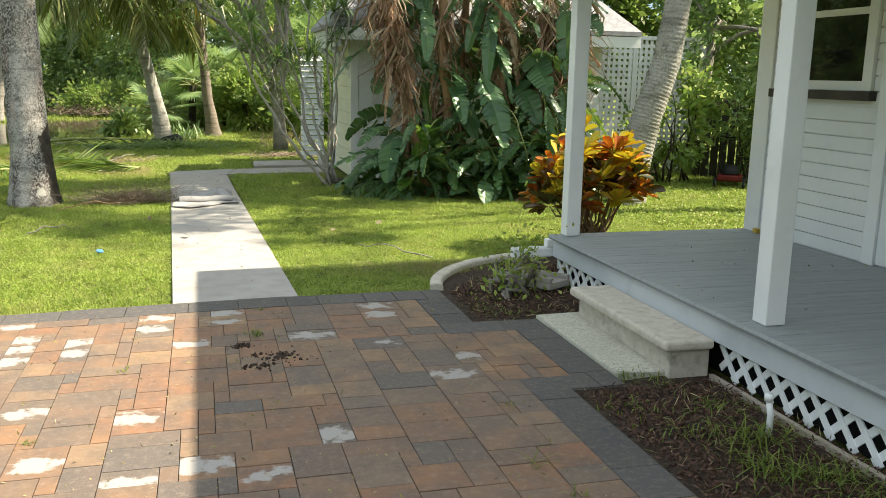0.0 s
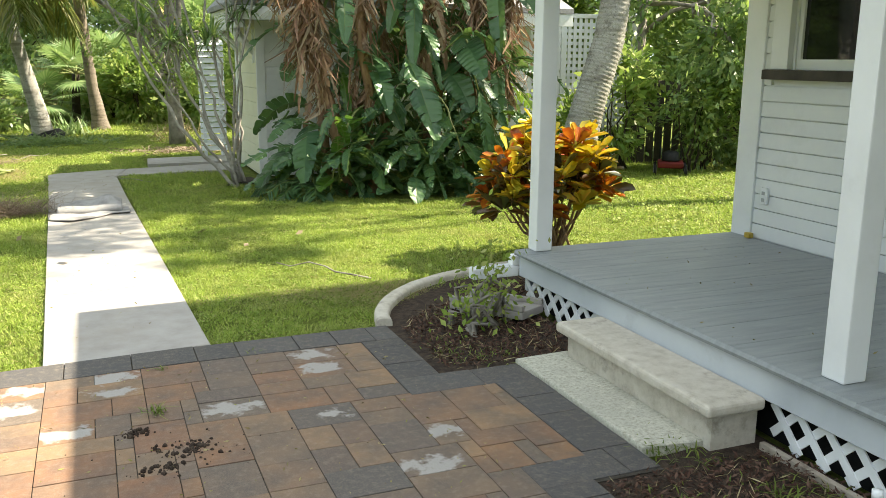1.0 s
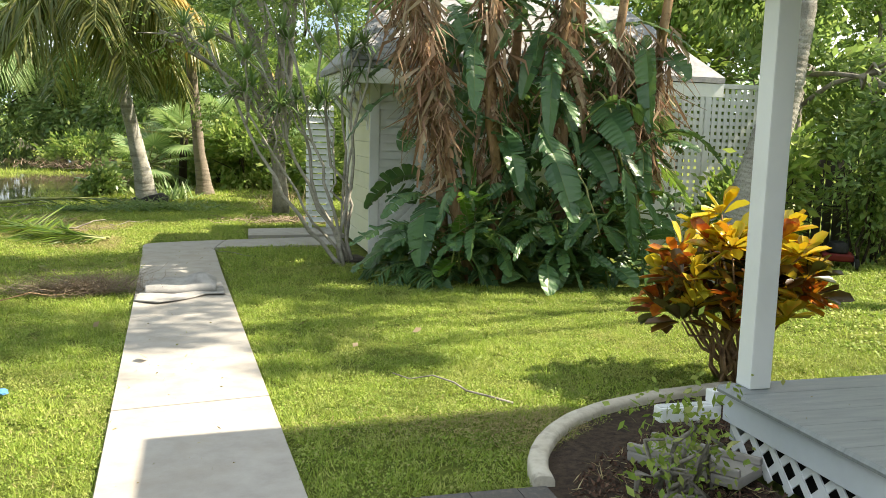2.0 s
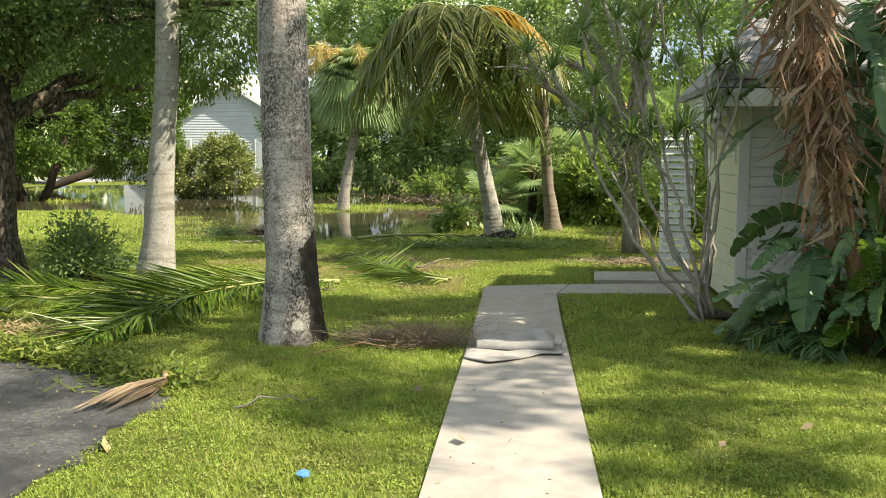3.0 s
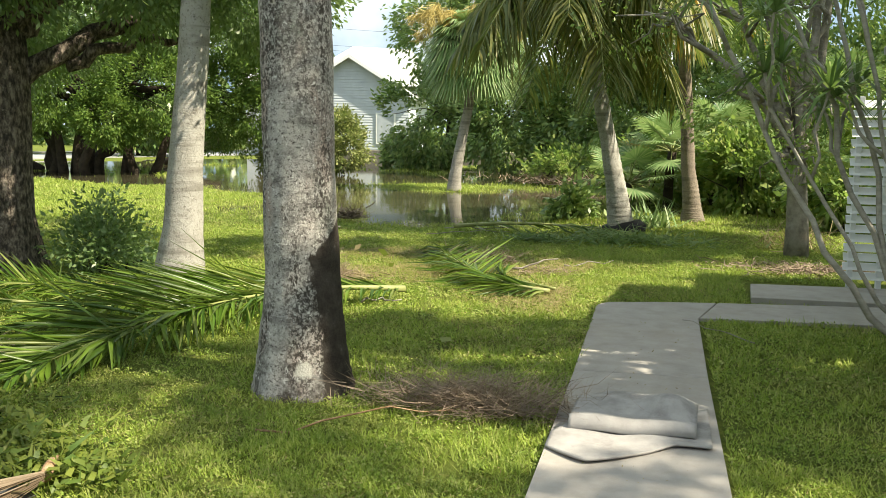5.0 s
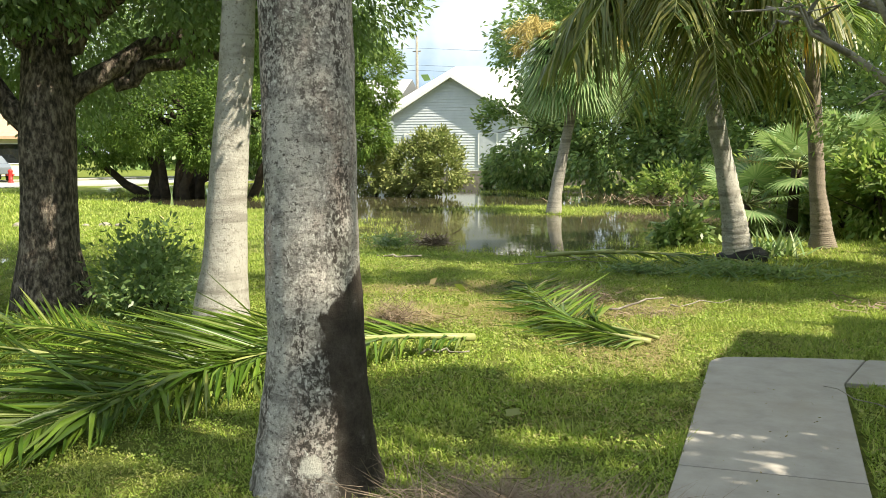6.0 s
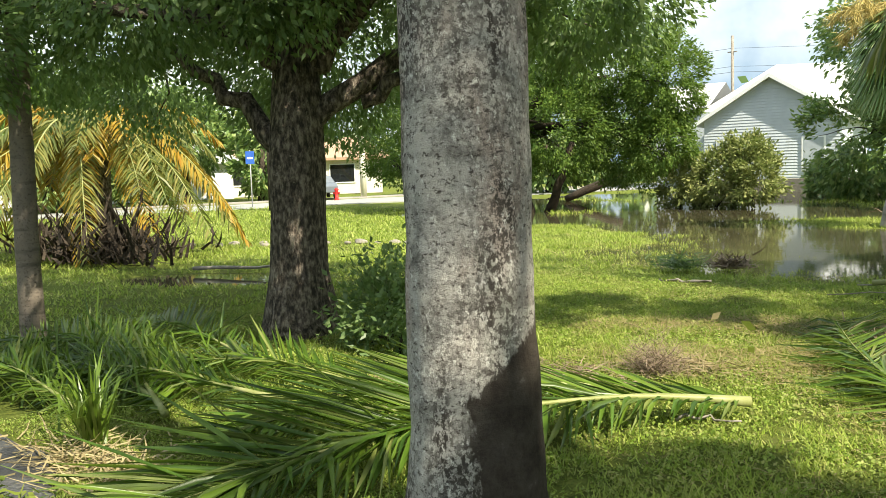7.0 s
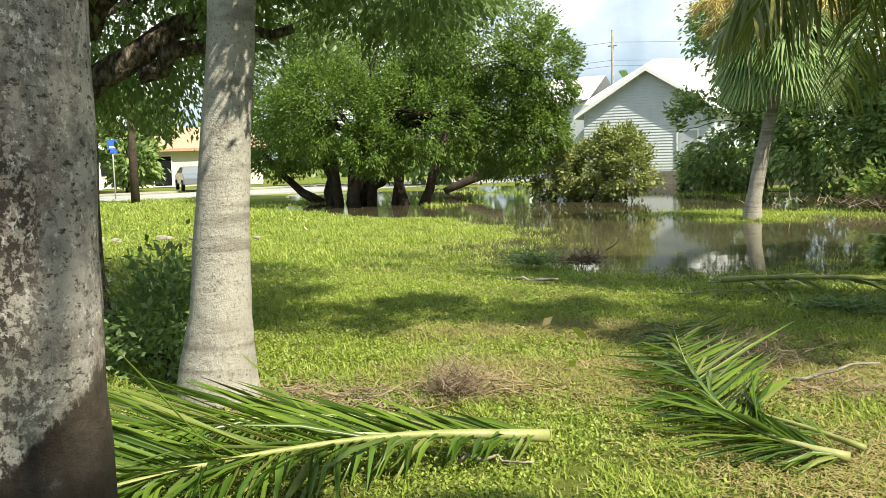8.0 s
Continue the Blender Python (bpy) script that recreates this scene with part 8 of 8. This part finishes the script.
car = thing("car", (0, 0, 0), "dark grey saloon car parked on a driveway", "car")
bm = bmesh.new()
prof = [(-2.2, 0.35), (-2.25, 0.75), (-1.9, 0.92), (-1.25, 0.97), (-0.65, 1.38), (0.65, 1.42), (1.3, 1.0), (2.1, 0.92), (2.25, 0.7), (2.2, 0.35)]
lf_, rt_ = [], []
for x, z in prof:
    k = 0.80 if z < 1.05 else 0.62
    lf_.append(bm.verts.new((x, -k, z)))
    rt_.append(bm.verts.new((x, k, z)))
bm.faces.new(lf_)
bm.faces.new(rt_[::-1])
for i in range(len(prof)):
    j = (i + 1) % len(prof)
    bm.faces.new((lf_[j], lf_[i], rt_[i], rt_[j]))
bmesh.ops.bevel(bm, geom=list(bm.edges), offset=0.06, segments=2, profile=0.6, affect="EDGES")
part("body", bm, M["car_paint"], car)
for s in (-1, 1):
    part("side_window", Acc().add([(-1.05, s * 0.77, 1.03), (1.1, s * 0.77, 1.03), (0.55, s * 0.655, 1.36), (-0.55, s * 0.655, 1.34)], [(0, 1, 2, 3)]), M["glass"], car)
    for x in (-1.35, 1.4):
        w_ = part("wheel", Acc().tube([(x, s * 0.66, 0.32), (x, s * 0.84, 0.32)], [0.32, 0.32], 16), M["rubber"], car)
        part("rim", Acc().tube([(x, s * 0.835, 0.32), (x, s * 0.86, 0.32)], [0.19, 0.17], 12), M["steel"], w_)
part("windscreen", Acc().add([(1.24, -0.66, 1.06), (1.24, 0.66, 1.06), (0.72, 0.56, 1.40), (0.72, -0.56, 1.40)], [(0, 1, 2, 3)]), M["glass"], car)
for y in (-0.55, 0.55):
    part("headlight", rbox(2.12, 2.22, y - 0.14, y + 0.14, 0.66, 0.78, 0.02), M["white_paint"], car)
placed(car, (-43.2, 44.2, 0.05), 150)

hyd = thing("fire_hydrant", (0, 0, 0), "red fire hydrant across the street", "hydrant")
part("barrel", Acc().tube([(0, 0, 0), (0, 0, 0.06), (0, 0, 0.07), (0, 0, 0.55), (0, 0, 0.62), (0, 0, 0.72)], [0.16, 0.16, 0.11, 0.11, 0.14, 0.06], 12), M["red_paint"], hyd)
for s in (-1, 1):
    part("nozzle", Acc().tube([(s * 0.08, 0, 0.42), (s * 0.2, 0, 0.42)], [0.06, 0.06], 8), M["red_paint"], hyd)
placed(hyd, (-39.5, 42.5, 0.0), 20)

sign = thing("street_sign", (0, 0, 0), "blue sign plate on a thin steel post", "sign")
part("post", Acc().tube([(0, 0, 0), (0, 0, 2.9)], [0.03, 0.03], 6), M["steel"], sign)
part("plate", rbox(-0.22, 0.22, -0.045, -0.032, 2.2, 2.85, 0), M["blue_paint"], sign)
part("bar", rbox(-0.14, 0.14, -0.05, -0.046, 2.45, 2.55, 0), M["white_paint"], sign)
placed(sign, (-37.8, 35.5, 0.0), 50)
solo("dark_pole", Acc().tube([(-33.2, 33.5, -0.1), (-33.2, 33.5, 2), (-33.15, 33.5, 4.6)], [0.20, 0.17, 0.15], 10, 0.1), M["bark_dark"], "dark bare tree trunk beside the street", "trunk")
solo("white_pole", Acc().tube([(-41.2, 46.1, -0.1), (-41.2, 46.1, 4.5)], [0.2, 0.17], 10), M["stucco"], "pale slender trunk across the street", "trunk")

mow = thing("lawn_mower", (0, 0, 0), "red push lawn mower parked in the shade", "lawn mower")
bm = rbox(-0.30, 0.30, -0.24, 0.24, 0.14, 0.26, 0.04, 3)
part("body", bm, M["mower_red"], mow)
part("engine", Acc().tube([(0.04, 0, 0.262), (0.04, 0, 0.30), (0.04, 0, 0.42), (0.04, 0, 0.45)], [0.17, 0.17, 0.15, 0.09], 14), M["black_plastic"], mow)
for x in (-0.26, 0.28):
    for y in (-0.28, 0.28):
        w_ = part("wheel", Acc().tube([(x, y - 0.025, 0.10), (x, y + 0.025, 0.10)], [0.10, 0.10], 14), M["rubber"], mow)
        part("hub", Acc().tube([(x, y - 0.03, 0.10), (x, y + 0.03, 0.10)], [0.05, 0.05], 10), M["steel"], w_)
for y in (-0.2, 0.2):
    part("handle", Acc().tube([(-0.26, y, 0.24), (-0.75, y, 0.75), (-0.95, y, 0.95)], [0.012] * 3, 6), M["black_plastic"], mow)
part("handlebar", Acc().tube([(-0.95, -0.2, 0.95), (-0.95, 0.2, 0.95)], [0.014] * 2, 6), M["black_plastic"], mow)
placed(mow, (8.55, 12.62, -0.03), 235)
mow.scale = (0.8, 0.8, 0.8)

# fallen log and stones
solo("fallen_log", Acc().tube(bend((-23.5, 43.0, 0.0), (-21.2, 44.2, 0.95), 0.05, 6), np.linspace(0.16, 0.22, 6), 9, 0.2), M["bark_dark"], "dark fallen log propped over the water", "log")
r_ = np.random.default_rng(301)
for k in range(16):
    x = -18.5 + k * 0.33 + r_.normal() * 0.1
    y = 20.4 + 0.18 * k + r_.normal() * 0.2
    bm = bmesh.new()
    bmesh.ops.create_icosphere(bm, subdivisions=2, radius=0.12 * r_.uniform(0.5, 1.2))
    for v in bm.verts:
        v.co = Vector((x, y, 0.0)) + Vector((v.co.x * 1.3, v.co.y, v.co.z * 0.6)) * (1 + 0.5 * noise.noise(v.co * 6 + Vector((k, 0, 0))))
    solo("rock", bm, M["rock"], "pale weathered stone in a row on the lawn", "rock", "row of stones")
for k, (x, y, m_) in enumerate(((-3.71, 17.69, "straw"), (-3.13, 17.42, "weed_leaf"), (-1.2, 13.4, "weed_leaf"), (-2.0, 9.0, "straw"), (1.3, 10.2, "straw"), (-13.5, 24.5, "straw"), (-2.8, 16.5, "weed_leaf"), (0.1, 9.2, "dead_leaf"), (1.6, 9.4, "dead_leaf"), (-0.35, 10.2, "dead_leaf"), (0.95, 12.6, "dead_leaf"), (2.2, 9.8, "dead_leaf"))):
    solo("loose_leaf", soup("loose_leaf", leaves(np.array([[x, y, 0.035]]), 0.14 if k < 8 else 0.09, 0.55, 0.0, np.array([[math.cos(k * 2.0), math.sin(k * 2.0), 0.1]]))), M[m_], "single pale leaf lying on the grass" if m_ != "dead_leaf" else "single brown leaf lying on the grass", "leaf", "loose leaves")

# distant woods closing the place
r_ = np.random.default_rng(310)
q = []
for az in np.arange(0, 360, 3.0):
    if 25 < az < 128:
        dist = r_.uniform(75, 88)
    elif 128 <= az < 165:
        dist = r_.uniform(86, 98)
    else:
        dist = r_.uniform(42, 52)
    cx, cy = dist * math.cos(radians(az)), 8 + dist * math.sin(radians(az))
    h = r_.uniform(4.0, 6.5) if 60 < az < 165 else r_.uniform(7, 11)
    p, o = blob_points(620, (cx, cy, h * 0.45), (4.2, 4.2, h * 0.55), r_)
    q.append(leaves(p, 0.9, 0.6, 0.2, o, 0.4, r_))
solo("far_woods", soup("far_woods", np.concatenate(q)), M["hedge_leaf"], "belt of distant leafy trees round the neighbourhood", "woods", kind="stuff")

# ---- grass ----
def on_lawn(x, y):
    ok = ~((x > P_X0 - 0.02) & (x < 2.05) & (y < 6.72 - 0.09 * np.clip(0.9 - x, 0, 3)))
    ok &= ~((x > edge_x(y) - 0.005) & (x < edge_x(y) + 0.915) & (y > 6.4) & (y < 15.0))
    ok &= ~((x > -0.25) & (x < 2.45) & (y > 14.93 + 0.13 * (x - 0.64)) & (y < 15.50 + 0.22 * x) & (y > 14.9))
    ok &= ~((x > 1.1) & (x < 2.65) & (y > 15.9) & (y < 17.3))
    ok &= ~((x > 2.0) & (y < 5.9))
    ok &= ~((x > 2.02) & (x < 3.9) & (y > 5.0) & (y < 6.62 + 1.33 * np.sqrt(np.clip((x - 1.98) / 1.8, 0, 1))))
    ok &= ~((x > 3.0) & (y < 6.95))
    ok &= ~((x > 2.35) & (x < 7) & (y > 12.6 - 0.75 * np.clip(x - 2.4, 0, 1.4)) & (y < 18.8))
    dedge = np.interp(x, [-9, -5.3, -4.75, -4.25, -4.0, -3.5, -3.0, -2.62, -2.32, -2.05], [11.9, 11.8, 11.8, 11.5, 10.95, 10.78, 10.6, 10.45, 10.22, 9.98])
    ok &= ~((x < -2.05) & (y < dedge + 0.05) & (x > -9.2))
    for tx, ty, tr in ((-1.79, 12.06, 0.30), (-4.42, 14.74, 0.26), (-6.92, 15.17, 0.42)):
        ok &= np.hypot(x - tx, y - ty) > tr
    return ok


LATTICE = np.random.default_rng(400).random((256, 256))


def patchy(x, y, per_m):
    """Smooth random values from 0 to 1 over the lawn, per_m cells to the metre."""
    u, v = x * per_m + 71.3, y * per_m + 19.7
    i, j = np.floor(u).astype(int), np.floor(v).astype(int)
    a, b = u - i, v - j
    a, b = a * a * (3 - 2 * a), b * b * (3 - 2 * b)
    g = LATTICE
    lo = g[i % 256, j % 256] * (1 - a) + g[(i + 1) % 256, j % 256] * a
    hi = g[i % 256, (j + 1) % 256] * (1 - a) + g[(i + 1) % 256, (j + 1) % 256] * a
    return lo * (1 - b) + hi * b


def grass(n, x0, x1, y0, y1, h, w, seed, per_m=8.0):
    """Blades in tufts: thicker and taller where the turf is lush, with bare gaps between."""
    r = np.random.default_rng(seed)
    x, y = r.uniform(x0, x1, n), r.uniform(y0, y1, n)
    lush = 0.6 * patchy(x, y, per_m) + 0.4 * patchy(x, y, per_m * 2.7)
    keep = on_lawn(x, y) & (r.random(n) < 2.3 * lush - 0.35)
    keep &= (ground_z(x, y) > WATER - 0.012) | (r.random(n) < np.where(x < -10, 0.02, np.where(y < 27, 0.8, 0.5)))
    x, y, lush = x[keep], y[keep], lush[keep]
    z = ground_z(x, y) - 0.004
    k = len(x)
    az = r.uniform(0, 6.28, k)
    L = h * r.uniform(0.45, 1.15, k) * (0.35 + 1.25 * lush) * (0.7 + 0.6 * patchy(x, y, per_m * 0.2))
    lean = r.uniform(0.3, 1.3, k)
    c = np.stack([x, y, z], 1)
    s = np.stack([-np.sin(az), np.cos(az), np.zeros(k)], 1) * (w * r.uniform(0.6, 1.2, k))[:, None]
    tip = c + np.stack([np.cos(az) * L * lean, np.sin(az) * L * lean, L * (1 - 0.4 * lean)], 1)
    return np.stack([c - s, c + s, tip], 1)


def ground_cover(n, x0, x1, y0, y1, size, seed, per_m=6.0):
    """Small round-leaved weeds in mats among the blades."""
    r = np.random.default_rng(seed)
    x, y = r.uniform(x0, x1, n), r.uniform(y0, y1, n)
    mat_ = 0.55 * patchy(x + 31, y, per_m) + 0.45 * patchy(x, y + 17, per_m * 2.3)
    keep = on_lawn(x, y) & (r.random(n) < 2.6 * mat_ - 0.6)
    x, y, mat_ = x[keep], y[keep], mat_[keep]
    c = np.stack([x, y, ground_z(x, y) + (0.006 + 0.055 * mat_) * r.uniform(0.4, 1.0, len(x))], 1)
    az = r.uniform(0, 6.28, len(x))
    return leaves(c, size, 0.65, 0.0, np.stack([np.cos(az), np.sin(az), r.normal(size=len(x)) * 0.25], 1), 0.5, r)


solo("ground_cover", soup("ground_cover", np.concatenate([ground_cover(420000, -6, 5.5, 6.3, 13, 0.014, 411), ground_cover(230000, -9, 2.6, 13, 21, 0.022, 412, 4.0), ground_cover(60000, 5.5, 10, 7, 14.5, 0.03, 413, 4.0)])), M["ground_leaf"], "small round-leaved weeds woven through the lawn", "weeds", kind="stuff")
near = [grass(190000, -6, 5.5, 6.3, 12.5, 0.062, 0.0046, 401), grass(120000, -2.2, 4.0, 6.5, 11.5, 0.055, 0.0042, 402)]
mid = [grass(200000, -9, 2.6, 12.5, 20, 0.075, 0.0068, 403, 5.0), grass(50000, 5.5, 10, 7, 14.5, 0.07, 0.007, 404, 5.0), grass(36000, 2.5, 5.5, 11, 14.6, 0.06, 0.006, 405, 5.0)]
far = [grass(150000, -16, 5, 20, 34, 0.10, 0.013, 406, 2.6), grass(80000, -24, -9, 12, 32, 0.10, 0.015, 407, 2.6), grass(32000, -40, -16, 20, 36, 0.15, 0.028, 408, 1.6), grass(24000, -26, 4, 34, 48, 0.16, 0.028, 409, 1.6)]
for arr, lb in ((near, "short bright green lawn grass beside the walk"), (mid, "mown lawn grass between palms and fallen fronds"), (far, "longer grass blades standing in and round the flood water")):
    solo("grass", soup("grass", np.concatenate(arr)), M["grass_blade"], lb, "grass", kind="stuff")


def thatch(n, x0, x1, y0, y1, L, w, seed):
    """Dry clippings and straw caught in the lawn, in drifts."""
    r = np.random.default_rng(seed)
    x, y = r.uniform(x0, x1, n), r.uniform(y0, y1, n)
    keep = on_lawn(x, y) & (np.sin(x * 1.3 + 2.1 * np.sin(y * 0.9)) * np.sin(y * 1.7 - x * 0.6) + r.normal(size=n) * 0.35 > 0.25)
    x, y = x[keep], y[keep]
    k = len(x)
    az = r.uniform(0, 6.28, k)
    c = np.stack([x, y, ground_z(x, y) + r.uniform(0.015, 0.05, k)], 1)
    d = np.stack([np.cos(az), np.sin(az), r.normal(size=k) * 0.15], 1) * (L * r.uniform(0.4, 1.2, k))[:, None]
    s = np.stack([-np.sin(az), np.cos(az), np.zeros(k)], 1) * w
    return np.stack([c - s, c + s, c + d], 1)


solo("lawn_thatch", soup("lawn_thatch", np.concatenate([thatch(26000, -6, 5, 6.7, 13, 0.07, 0.0022, 421), thatch(36000, -9, 2.4, 13, 21, 0.11, 0.0035, 422), thatch(9000, -16, 2, 21, 30, 0.2, 0.008, 423), thatch(16000, 0.9, 2.6, 6.72, 7.8, 0.045, 0.0028, 424), thatch(42000, -4.8, -0.6, 14.6, 18.5, 0.14, 0.004, 425)])), M["grass_thatch"], "dry straw and clippings drifted through the lawn", "thatch", kind="stuff")

# specks of straw and leaf crumbs blown over pavers, walk and deck
r_ = np.random.default_rng(430)
for nm, lb, n_, x0, x1, y0, y1, z_ in (("patio_litter", "specks of straw and leaf crumbs on the pavers", 900, -1.2, 1.9, 3.0, 6.4, 0.003), ("walk_litter", "leaf crumbs and twig bits on the concrete walk", 160, 0.02, 0.62, 7.0, 14.6, 0.002), ("drive_litter", "straw and leaf crumbs washed over the asphalt", 800, -4.6, -2.05, 8.0, 10.9, -0.009), ("deck_litter", "dry leaf crumbs on the porch floor", 90, 3.1, 4.8, 3.6, 6.6, 0.392)):
    c = np.column_stack([r_.uniform(x0, x1, n_), r_.uniform(y0, y1, n_), np.full(n_, z_ + 0.001)])
    az = r_.uniform(0, 6.28, n_)
    solo(nm, soup(nm, leaves(c, 0.018, 0.35, 0.0, np.column_stack([np.cos(az), np.sin(az), np.full(n_, 0.02)]) * 9, 0.7, r_)), M["grass_thatch"], lb, "litter", kind="stuff")
